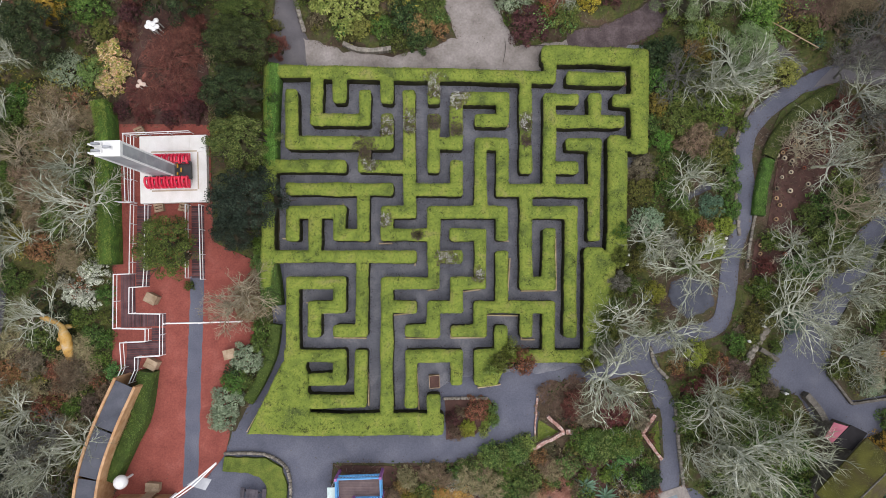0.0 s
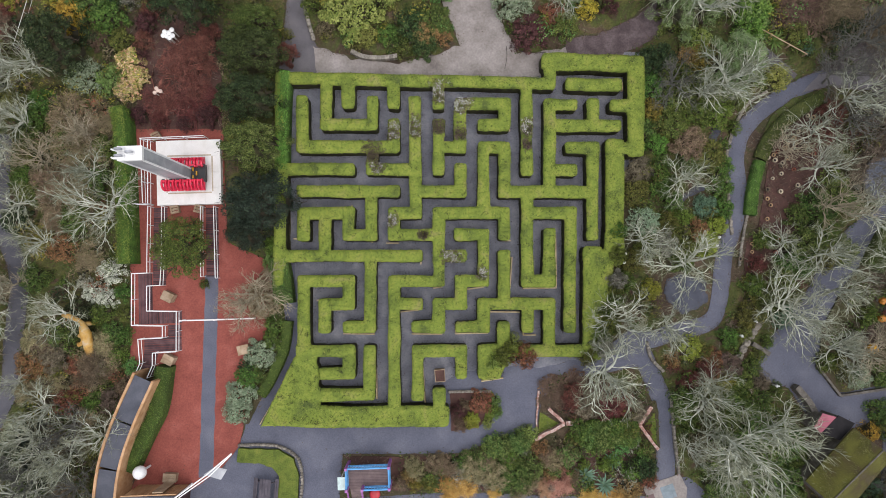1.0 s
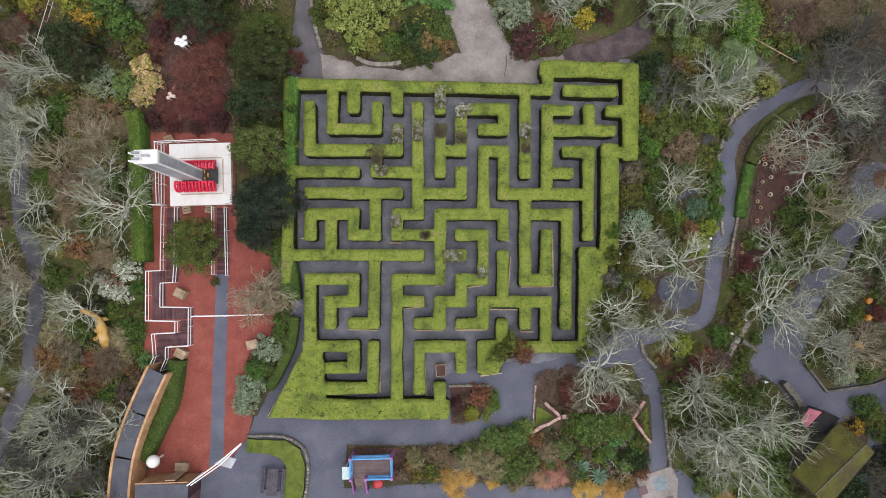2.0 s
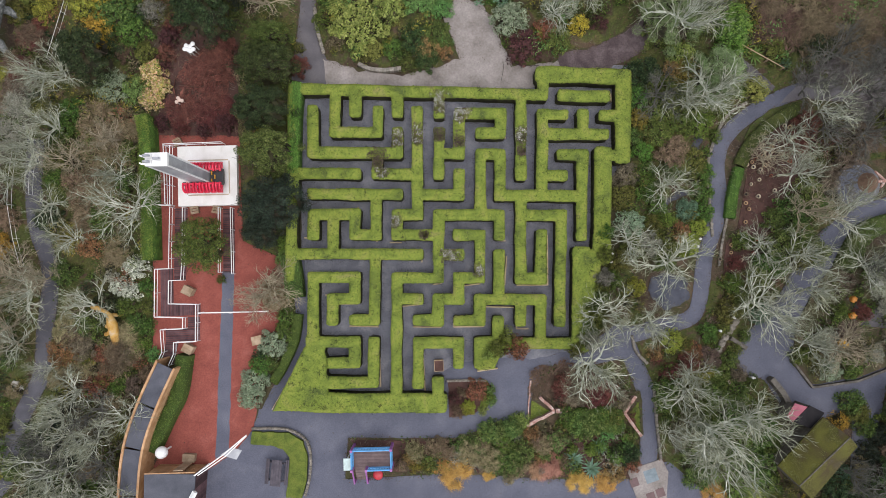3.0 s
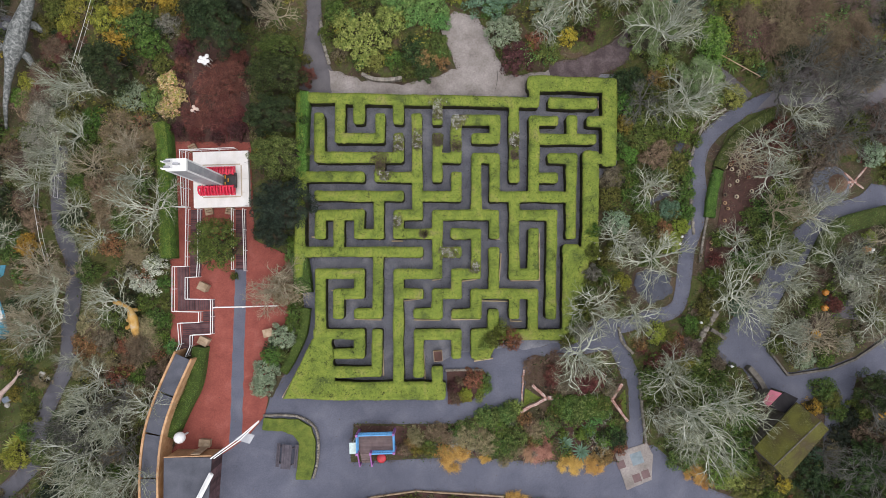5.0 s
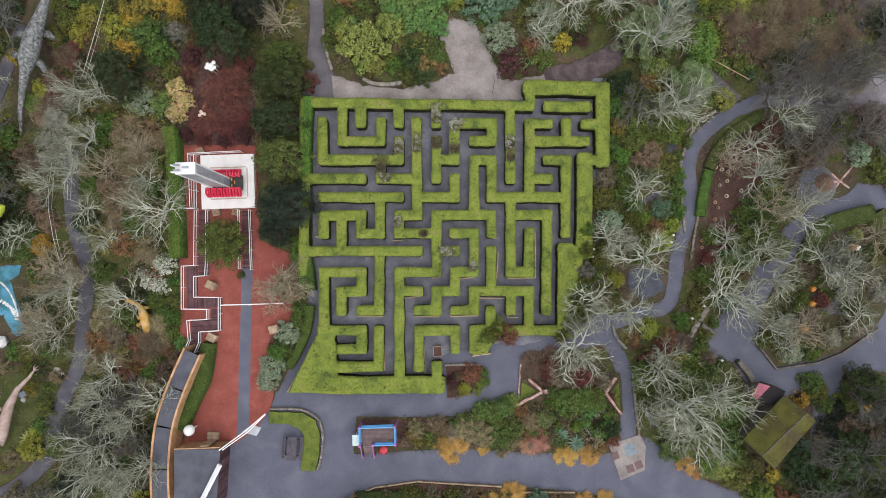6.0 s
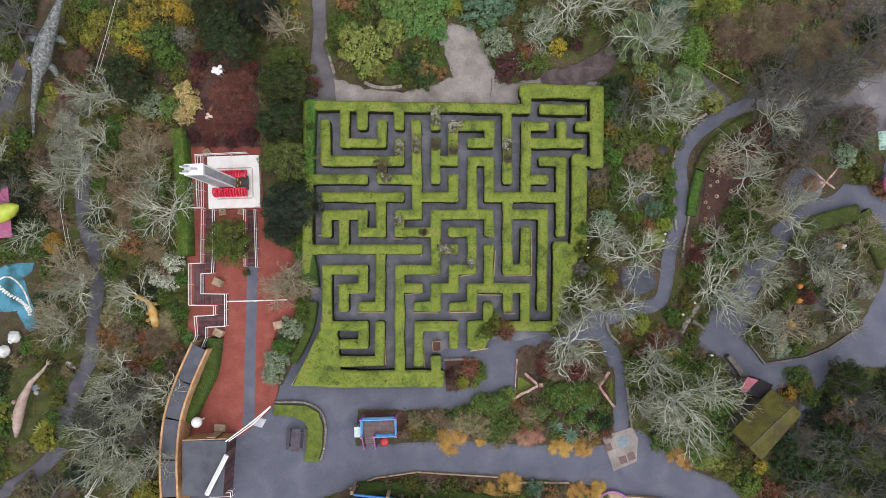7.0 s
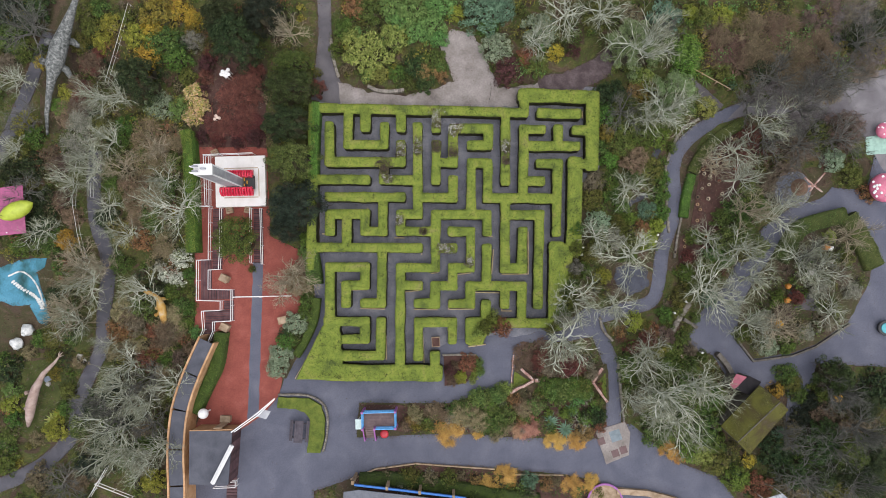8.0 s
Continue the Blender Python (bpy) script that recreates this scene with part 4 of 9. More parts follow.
def shrub(x, y, r, tone="green", h=1.0):
    if tone in ("orange", "salmon"):
        place(("tuft", tone), lambda: tuft_form(tone, 5), at(x, y, 0, (x * 71 + y * 29) % 360, r, h * (0.4 + 0.6 * r)))
        return
    seed = int(abs(x * 9 + y * 5)) % 3
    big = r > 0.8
    if tone in ("grey", "pink", "white", "blue", "lime"):
        place(("shrub", tone, seed), lambda: shrub_form(tone, 90 + seed, 0.1 if tone == "pink" else 0.05, 56, 40 if tone == "pink" else 56), at(x, y, 0, (x * 71 + y * 29) % 360, r, h * (0.4 + 0.6 * r)))
        return
    place(("shrub", tone, seed, big), lambda: shrub_form(tone, 90 + seed, 0.056 if big else 0.068, 42 if big else 26, 58 if big else 46), at(x, y, 0, (x * 71 + y * 29) % 360, r, h * (0.4 + 0.6 * r)))


# dark evergreens between the ride and the maze
tree(-18.27, 20.32, 2.5, "dark")
tree(-15.81, 22.60, 2.0, "deep")
tree(-13.29, 18.30, 1.3, "moss", 0.9, "broad mid-green evergreen tree", 1.4)
tree(-13.32, 15.86, 1.75, "fir", 1.1, "dense mid-green evergreen tree", 1.35)
tree(-13.71, 12.62, 1.75, "dark", 1.05, "dense dark evergreen tree", 1.4)
tree(-13.42, 9.17, 1.85, "laurel", 1.1, "broad fresh-green evergreen tree", 1.35)
tree(-13.0, 5.13, 2.3, "deep", 1.0, "very dark evergreen tree", 1.15)
tree(-14.15, 3.10, 1.3, "deep", 0.9, "very dark evergreen tree", 1.3)
tree(-27.17, 17.04, 2.2)
tree(-18.80, 2.32, 2.15, "green", 0.75, "round evergreen tree standing in the red paving")
tree(-19.32, 22.23, 2.2)
# bare trees, west
for tx, ty, tr, kind, tall in (
        (-29.09, 15.43, 2.5, "pale", 6), (-30.34, 11.63, 2.3, "pale", 5), (-32.11, 10.03, 2.1, "pale", 5), (-23.89, 4.88, 3.4, "pale", 6), (-24.74, 7.79, 2.0, "pale", 5),
        (-29.2, 3.07, 1.9, "pale", 4.5), (-30.47, 6.0, 2.0, "pale", 5), (-33.65, 7.94, 2.1, "pale", 5), (-33.28, 0.97, 2.5, "tan", 5), (-32.33, -1.41, 2.6, "pale", 5.5), (-31.27, 0.17, 2.0, "tan", 4.5),
        (-27.28, -1.81, 2.5, "pale", 5), (-33.18, -4.44, 2.3, "pale", 5), (-30.58, -6.89, 1.2, "pale", 4), (-28.39, -8.8, 2.4, "pale", 5), (-24.96, -10.82, 2.3, "pale", 6),
        (-28.05, -11.88, 2.7, "pale", 6), (-29.18, -14.62, 3.2, "pale", 7), (-25.29, -16.04, 2.7, "pale", 6), (-31.51, -12.15, 2.0, "dark", 5), (-13.27, 20.75, 2.2, "tan", 5),
        (-25.57, 10.97, 2.1, "tan", 4), (-13.59, -0.95, 2.7, "tan", 4.5), (-14.88, -2.26, 2.0, "tan", 3.5), (-36.63, 21.88, 3.2, "dark", 7), (-38.75, 17.76, 2.2, "pale", 5),
        (-38.5, 13.37, 2.0, "dark", 5), (-38.27, 7.47, 2.5, "dark", 5), (-36.49, 3.86, 2.1, "pale", 5), (-33.99, -4.29, 2.0, "tan", 5), (-38.98, 11.13, 1.9, "pale", 4.5),
        (-35.09, -19.19, 2.5, "dark", 5), (-27.1, -10.4, 2.3, "dark", 4.5), (-30.1, -13.1, 2.6, "dark", 5), (-26.5, -14.0, 2.4, "dark", 5), (-30.9, -16.6, 2.5, "pale", 5.5), (-27.3, -17.8, 2.6, "pale", 5.5),
        (-31.18, 15.86, 2.2, "pale", 5), (-32.16, 8.91, 2.2, "pale", 5), (-29.33, 8.82, 2.0, "tan", 5), (-29.76, -11.0, 2.4, "pale", 5), (-26.63, -12.34, 2.2, "pale", 5), (-28.39, -16.54, 2.6, "pale", 5), (-32.74, -0.3, 2.3, "tan", 5), (-33.78, -3.32, 2.2, "tan", 5), (19.07, 11.75, 2.6, "pale", 5), (16.81, 5.93, 2.2, "pale", 5)):
    bare(tx, ty, tr, kind, tall)
# bare trees, east
for tx, ty, tr, kind, tall in (
        (18.2, 18.8, 3.9, "pale", 9), (20.7, 13.2, 3.6, "pale", 7), (17.1, 12.9, 2.4, "dark", 4.5), (20.26, 19.23, 2.2, "dark", 6), (29.22, 10.78, 2.8, "pale", 6), (15.3, 22.0, 2.8, "pale", 5), (26.5, 0.3, 2.6, "pale", 6.5), (27.6, 3.2, 2.2, "tan", 6), (32.5, -0.6, 2.8, "pale", 5), (36.9, 0.7, 2.5, "tan", 5),
        (27.41, 8.75, 2.6, "pale", 5), (24.8, 7.83, 2.1, "tan", 4), (26.64, 6.56, 2.6, "pale", 5), (29.82, 3.02, 2.7, "pale", 6), (23.27, -2.86, 3.5, "pale", 6),
        (24.46, 0.7, 2.0, "pale", 4), (25.21, -4.8, 2.5, "pale", 5), (17.11, -0.54, 3.4, "pale", 6), (14.13, 1.49, 2.2, "pale", 4.5), (12.25, -4.33, 2.9, "pale", 5),
        (15.61, -5.2, 2.7, "pale", 5), (11.29, -7.77, 3.8, "pale", 6.5), (18.16, -8.72, 2.0, "pale", 5), (18.3, -9.9, 2.6, "pale", 7), (19.7, -12.3, 4.3, "pale", 9), (22.4, -12.0, 2.9, "pale", 8), (19.2, -15.0, 2.4, "pale", 6), (17.7, -12.36, 1.8, "pale", 5),
        (21.0, -15.6, 3.0, "pale", 7), (16.7, -13.55, 1.7, "pale", 4), (27.66, -2.89, 2.7, "pale", 6), (29.67, -6.86, 2.5, "tan", 5), (26.96, -6.36, 2.2, "pale", 5),
        (32.83, -0.86, 2.3, "dark", 5), (32.73, 12.67, 2.9, "dark", 6), (32.98, 9.36, 2.6, "dark", 6), (28.72, 12.95, 2.4, "dark", 5), (33.8, -2.15, 2.5, "pale", 5),
        (35.09, -6.17, 2.3, "pale", 5), (28.83, -8.55, 1.5, "pale", 4), (34.88, -12.48, 2.9, "dark", 6), (36.9, -15.93, 3.0, "dark", 6), (34.13, -17.8, 3.1, "dark", 6),
        (31.1, -20.14, 2.9, "dark", 6), (36.41, -20.75, 2.7, "dark", 6), (30.14, -16.4, 2.0, "dark", 5), (36.92, 15.54, 2.9, "dark", 7), (34.76, 14.29, 2.7, "dark", 6),
        (30.36, 15.94, 2.5, "dark", 6), (38.33, 19.0, 2.9, "dark", 7), (36.04, 10.22, 2.5, "dark", 6), (12.08, 21.6, 3.1, "pale", 6), (9.1, 20.14, 2.0, "pale", 5),
        (29.37, 9.55, 2.3, "dark", 5)):
    bare(tx, ty, tr, kind, tall)
tree(18.2, 18.9, 2.6, "mosstwig", 0.75, "twiggy tree thick with grey-green moss")
tree(21.4, 14.3, 2.3, "mosstwig", 0.72, "twiggy tree thick with grey-green moss")
tree(33.33, -17.83, 1.9, "fir", 0.6, "dense mid-green evergreen tree")
tree(35.87, -18.41, 2.0, "moss", 0.6, "broad mid-green evergreen tree")
tree(31.31, -20.21, 1.6, "fir", 0.5, "dense mid-green evergreen tree")
tree(37.22, -20.92, 2.0, "dark", 0.6)
for tx, ty, tr, tall in ((27.31, 18.65, 2.8, 0.8), (29.91, 19.22, 3.2, 0.85), (32.68, 17.92, 3.1, 0.9), (35.27, 18.34, 2.6, 1.0), (26.54, 20.36, 2.2, 1.1), (29.27, 17.34, 2.2, 0.9), (33.50, 16.12, 2.0, 1.1), (31.52, 20.31, 2.4, 1.1), (36.47, 16.80, 1.6, 1.0)):
    dome(tx, ty, tr, "russettwig", "broad leafless russet-brown bush with dense twigs", tall)
for tx, ty, tr in ((39.03, 21.35, 2.6), (40.77, 19.12, 2.4), (36.40, 21.99, 2.4), (39.59, 17.01, 2.0), (33.32, 14.30, 1.6), (36.53, 14.71, 1.6)):
    dome(tx, ty, tr, "browntwig", "leafless brown bush with dense twigs", 0.8)
for tx, ty, tr in ((-26.86, 11.93, 2.2), (-28.06, 10.03, 1.9), (-25.71, 9.68, 1.8), (-28.54, 7.42, 1.9), (-26.67, 6.83, 1.8), (-28.18, 4.79, 1.8), (-24.87, 12.01, 1.6), (-25.5, -5.7, 2.0), (-25.90, 1.84, 1.5), (-34.95, 14.74, 1.8)):
    dome(tx, ty, tr, "tantwig", "leafless tan-brown bush on the slope", 1.0)

for tx, ty, tr in ((-33.28, 13.35, 2.3), (-34.66, 11.52, 1.8), (-33.19, 14.97, 1.6)):
    dome(tx, ty, tr, "greytwig", "hazy leafless grey bush on the slope", 1.0)
for tx, ty, tr in ((33.18, 14.59, 1.9), (31.14, 15.35, 1.7), (35.11, 11.98, 1.8), (33.02, 11.57, 1.6), (35.08, 15.71, 1.6), (29.5, 14.69, 1.2), (39.79, 21.27, 2.3), (40.39, 17.8, 1.9), (37.68, 20.8, 1.9)):
    dome(tx, ty, tr, "plumtwig", "dark plum-grey leafless bush by the tarmac", 0.9)

# shrubs along the north edge
for sx, sy, sr, tone in (
        (-25.90, 23.70, 2.1, "yolive"), (-24.31, 24.17, 1.3, "gold"), (-22.86, 23.32, 1.0, "gold"), (-23.02, 22.37, 0.8, "yolive"), (-27.15, 19.92, 1.5, "gold"), (-28.28, 21.76, 1.5, "yolive"), (-26.77, 22.35, 1.3, "gold"), (-25.62, 21.01, 1.9, "moss"), (-24.48, 19.56, 1.5, "green"),
        (-27.17, 19.02, 1.0, "gold"), (-30.61, 23.04, 1.2, "yolive"), (-31.50, 21.34, 1.1, "yolive"), (-32.54, 22.74, 1.2, "olive"), (-33.05, 24.38, 1.3, "olive"), (-31.86, 24.61, 1.2, "moss"), (-29.20, 23.69, 0.9, "olive"), (-26.11, 15.06, 1.55, "grey"), (-24.35, 14.75, 1.25, "ivy"),
        (-22.97, 16.08, 1.15, "pink"), (-23.13, 14.09, 1.0, "pink"), (-22.32, 15.00, 0.8, "pink"), (-22.94, 21.29, 1.1, "greytwig"), (-23.56, 17.81, 1.0, "olive"), (-25.16, 17.87, 0.9, "russettwig"), (-32.61, 19.34, 1.3, "russettwig"), (-33.25, 19.79, 0.8, "green")):
    shrub(sx, sy, sr, tone)
for sx, sy, sr, tone in (
        (-6.41, 19.23, 2.3, "fresh"), (-4.04, 20.89, 1.5, "fresh"), (-1.01, 17.53, 1.2, "rust"), (-1.93, 18.17, 1.4, "fir"), (-0.32, 18.43, 1.4, "moss"), (-1.16, 17.22, 1.2, "fir"), (-5.52, 17.66, 1.0, "fresh"), (-7.97, 20.99, 1.2, "fresh"), (-7.61, 23.95, 1.3, "rust"), (-2.34, 23.04, 1.8, "ivy"), (-3.92, 23.86, 1.6, "ivy"), (-0.45, 22.21, 1.6, "ivy"), (-1.65, 21.39, 1.4, "ivy"), (0.41, 23.69, 1.6, "ivy"), (-3.38, 22.54, 1.3, "ivy"), (0.30, 20.67, 0.9, "ivy"), (-6.28, 23.62, 1.5, "moss"),
        (1.83, 23.04, 0.95, "lime"), (4.49, 22.78, 2.2, "blue"), (6.02, 23.42, 1.6, "blue"), (4.89, 21.84, 1.2, "green"), (5.57, 19.57, 1.6, "grey"), (6.58, 17.36, 1.55, "maroon"), (8.50, 18.74, 1.1, "rust"), (9.26, 17.90, 1.2, "olive"),
        (11.18, 19.07, 0.9, "gold"), (12.79, 19.22, 0.8, "maroon"), (9.66, 21.12, 1.8, "grey"), (-8.59, 21.82, 1.2, "green"), (-9.50, 19.96, 0.8, "green"), (-8.33, 18.30, 0.8, "brown"), (-3.82, 17.59, 0.9, "green")):
    shrub(sx, sy, sr, tone)
for sx, sy, sr, tone in (
        (23.29, 19.0, 1.75, "bright"), (23.3, 17.7, 1.5, "bright"), (23.3, 18.4, 1.6, "laurel"), (23.88, 22.47, 0.9, "lime"), (21.46, 22.02, 1.7, "blue"), 
        (22.21, 14.42, 2.2, "moss"), (20.85, 12.92, 1.5, "greytwig"), (24.95, 13.45, 1.15, "fresh"), (26.53, 16.70, 1.1, "olive"), (27.53, 15.43, 0.5, "blue"), (15.25, 14.72, 1.2, "dark"), (16.45, 15.21, 1.2, "dark"), (15.06, 22.27, 1.4, "olive"),
        (26.78, 21.82, 1.4, "lime"), (25.19, 21.88, 1.2, "olive"), (38.94, 19.73, 1.6, "dark"), (41.13, 20.73, 1.6, "dark"), (28.38, 21.75, 1.2, "olive"), (30.25, 16.56, 1.5, "dark")):
    shrub(sx, sy, sr, tone)
# between the maze and the winding path
for sx, sy, sr, tone in (
        (15.63, 11.22, 0.95, "yolive"), (16.91, 10.10, 1.3, "olive"), (15.83, 8.70, 0.9, "bright"), (15.96, 6.89, 1.15, "green"), (15.90, 5.51, 0.9, "green"), (16.87, 5.84, 0.8, "moss"), (18.26, 8.45, 1.5, "tantwig"), (19.44, 7.61, 1.45, "olive"), (20.63, 6.92, 0.9, "green"),
        (18.20, 7.01, 1.0, "moss"), (16.80, 4.41, 0.9, "green"), (17.49, 3.11, 0.85, "bright"), (16.31, 2.84, 0.9, "olive"), (20.40, 5.34, 1.0, "green"), (20.48, 3.74, 0.9, "green"), (20.00, 2.54, 0.8, "lime"), (18.40, 2.23, 1.0, "rust"), (17.06, 1.96, 1.0, "olive"),
        (14.62, 3.00, 1.2, "grey"), (14.03, 5.15, 1.2, "olive"), (14.37, 6.84, 1.1, "browntwig"), (19.04, 1.23, 1.05, "lime"), (17.38, 0.78, 1.1, "olive"), (15.98, 1.36, 1.1, "greytwig"), (18.81, 11.10, 1.4, "green"), (20.50, 10.88, 1.2, "bright"), (17.52, 11.84, 1.5, "olive")):
    shrub(sx, sy, sr, tone)
for sx, sy, sr, tone in (
        (21.67, 9.76, 0.6, "green"), (20.07, 12.93, 1.8, "olive"), (17.33, 13.57, 1.5, "moss"), (18.47, 15.13, 1.0, "rust"), (19.62, 14.82, 1.4, "yolive"), (15.45, 13.10, 1.2, "green"), (21.78, 12.06, 1.1, "olive"),  (20.00, 19.38, 2.0, "moss"), (17.54, 18.12, 1.4, "olive"),
        (19.17, 16.41, 1.15, "fresh"), (14.93, 9.80, 1.0, "moss"), (14.66, 1.41, 0.9, "olive"), (12.95, -1.43, 0.9, "green"), (14.82, -2.03, 0.85, "lime"), (13.55, 0.13, 1.0, "olive"),  (18.26, 22.14, 1.4, "brown"), (17.24, -0.01, 1.0, "green")):
    shrub(sx, sy, sr, tone)
for sx, sy, sr, tone in (
        (23.43, 1.35, 0.9, "green"), (25.94, 3.00, 1.0, "moss"), (26.23, 0.67, 1.8, "laurel"), (25.56, -0.47, 1.5, "green"), (27.62, 1.72, 1.4, "green"), (24.66, -1.50, 1.1, "olive"), (27.79, -0.14, 1.1, "olive"), (27.46, 3.58, 1.5, "moss"), (28.69, 5.02, 1.4, "olive"), (29.48, 3.93, 1.1, "green"),
        (30.34, 6.13, 1.3, "browntwig"), (20.35, -5.72, 0.85, "green"), (23.53, -3.14, 1.2, "moss"), (22.42, -2.05, 1.0, "green"), (21.79, -4.13, 1.0, "olive"), (24.42, -4.23, 1.0, "blue"), (21.46, -5.43, 0.7, "olive"), (22.76, -0.48, 0.8, "redtwig"), (17.47, -6.34, 1.0, "lime"), (18.51, -6.64, 0.8, "olive"),
        (31.23, 5.03, 1.3, "greytwig"), (31.88, 7.14, 1.5, "browntwig"), (33.05, 9.23, 1.6, "browntwig"), (35.24, 10.48, 1.5, "moss"), (29.14, 0.34, 1.2, "laurel"), (17.05, -9.73, 1.3, "moss"), (16.73, -11.03, 1.0, "green"), (18.91, -9.28, 1.2, "olive"), (20.44, -10.38, 1.3, "green"), (19.58, -11.92, 1.4, "moss")):
    shrub(sx, sy, sr, tone)
for sx, sy, sr, tone in (
        (16.12, -7.18, 0.7, "rust"), (18.70, -8.22, 1.1, "redtwig"), (17.35, -8.96, 1.0, "redtwig"), 
        (29.71, -8.89, 1.0, "grey"), (31.29, -8.84, 1.0, "green"), (27.51, -7.76, 0.85, "green"),
        (36.50, 8.12, 1.2, "grey"), (38.09, 6.75, 1.2, "olive"), (39.70, 4.98, 1.0, "rust"), (37.38, 10.93, 2.0, "browntwig"), (27.73, 8.89, 1.2, "redtwig"), (28.87, 10.45, 1.2, "redtwig")):
    shrub(sx, sy, sr, tone)
# round the mossy-roofed house and the dark south-east corner
for sx, sy, sr, tone in (
        (30.39, -12.94, 0.75, "gold"), (31.68, -12.26, 1.0, "olive"), (30.39, -16.90, 0.7, "blue"), (29.74, -18.27, 1.6, "dark"), (26.21, -20.74, 1.3, "bright"), (24.31, -19.11, 1.4, "olive"), (27.44, -19.23, 0.7, "gold"),
        (28.26, -21.59, 1.4, "rust"), (31.38, -21.70, 1.6, "brown"), (35.32, -16.66, 1.8, "brown"), (32.57, -19.16, 1.6, "moss"), (36.94, -15.68, 1.6, "browntwig"), (34.36, -15.07, 1.4, "brown"), (39.44, -13.17, 2.0, "dark"), (34.47, -12.99, 1.2, "green"), (37.81, -18.83, 2.0, "dark"), (34.51, -21.82, 1.8, "olive")):
    shrub(sx, sy, sr, tone)
# evergreen growth under the great bare tree
for sx, sy, sr, tone in ((21.02, -14.58, 1.7, "green"), (23.31, -15.96, 1.8, "moss"), (19.66, -13.48, 1.5, "green"), (19.11, -16.17, 1.6, "moss"), (22.17, -18.00, 1.3, "bright"), (18.19, -13.43, 1.3, "brown"), (21.91, -12.52, 1.4, "laurel"), (24.21, -13.65, 1.4, "green")):
    shrub(sx, sy, sr, tone)
for sx, sy, sr, tone in ((19.0, -14.2, 1.0, "fresh"), (20.9, -16.3, 1.2, "bright"), (17.2, -11.2, 0.9, "laurel"), (20.2, -11.2, 1.0, "laurel"), (22.6, -14.4, 1.1, "bright"), (19.9, -8.9, 0.9, "yolive")):
    shrub(sx, sy, sr, tone)
# tangled growth in the play garden
for sx, sy, sr, tone in ((29.57, -6.52, 1.1, "greytwig"), (31.29, -5.80, 1.1, "browntwig"), (33.19, -7.71, 0.9, "greytwig"), (34.81, -6.82, 1.0, "browntwig"), (34.47, -3.55, 1.2, "greytwig"), (36.63, -2.58, 1.1, "browntwig"), (32.41, -4.53, 0.9, "redtwig"),
                         (35.93, -5.71, 0.9, "olive"), (37.61, -3.93, 1.0, "greytwig"), (33.54, -1.14, 0.9, "green"), (35.88, 1.04, 0.7, "lime"), (37.24, -1.02, 0.9, "olive"), (30.73, -4.46, 0.9, "green"), (28.45, -7.79, 0.7, "olive"), (31.86, -7.92, 0.8, "brown")):
    shrub(sx, sy, sr, tone)
# the long border south of the maze
for sx, sy, sr, tone in (
        (0.25, -16.00, 1.45, "orange"), (-0.78, -15.44, 0.9, "orange"), (9.91, -17.03, 1.1, "orange"), (11.84, -17.10, 1.0, "orange"), (7.60, -15.75, 1.25, "salmon"), (6.54, -16.13, 0.8, "salmon"), (20.33, -18.19, 1.0, "orange"), (21.34, -18.90, 0.7, "orange"),
        (5.32, -20.23, 1.25, "orange"), (3.84, -20.80, 1.0, "orange"), (11.45, -21.23, 1.2, "orange"), (13.13, -21.04, 1.0, "orange"), (-3.27, -14.83, 0.7, "rust"), (-1.82, -15.30, 0.8, "laurel"), (2.99, -12.98, 1.0, "laurel"), (4.12, -13.75, 0.7, "bright")):
    shrub(sx, sy, sr, tone)
for sx, sy, sr, tone in (
        (5.11, -12.43, 0.9, "laurel"), (1.36, -14.38, 1.2, "tantwig"), (2.91, -14.95, 1.2, "tantwig"), (5.55, -14.53, 1.1, "laurel"), (-1.25, -14.02, 0.9, "tantwig"), (12.60, -15.41, 0.45, "bright"), (13.57, -13.68, 0.45, "bright"), (13.82, -14.94, 1.0, "dark"),
        (10.80, -14.46, 0.5, "bright"), (8.21, -13.69, 1.0, "laurel"), (12.56, -16.35, 0.9, "rust"), (-3.30, -19.92, 0.9, "olive"), (-1.74, -20.13, 0.9, "brown"), (0.09, -20.15, 0.9, "olive"), (7.40, -20.57, 0.9, "blue"), (7.11, -21.34, 0.8, "dark"), (-5.65, -19.73, 0.6, "brown")):
    shrub(sx, sy, sr, tone)
for sx, sy, sr, tone in (
        (9.33, -12.06, 1.2, "green"), (10.90, -12.27, 1.3, "laurel"), (12.48, -12.18, 1.1, "green"), (8.79, -9.95, 0.8, "redtwig"), (9.68, -9.98, 1.3, "browntwig"), (11.24, -10.30, 1.2, "redtwig"),
        (0.4, -10.2, 0.6, "maroon"), (1.44, -10.92, 0.6, "lime"), (2.08, -9.68, 1.0, "rust"), (0.9, -9.9, 0.5, "russettwig"), (0.59, -11.27, 0.6, "russettwig"), (9.49, -10.76, 0.8, "brown")):
    shrub(sx, sy, sr, tone)
for sx, sy, sr, tone in ((3.79, -6.18, 1.0, "olive"), (5.27, -6.38, 1.05, "rust"), (4.47, -5.44, 0.75, "fresh"), (3.10, -6.65, 0.8, "fresh")):
    shrub(sx, sy, sr, tone, 2.1)
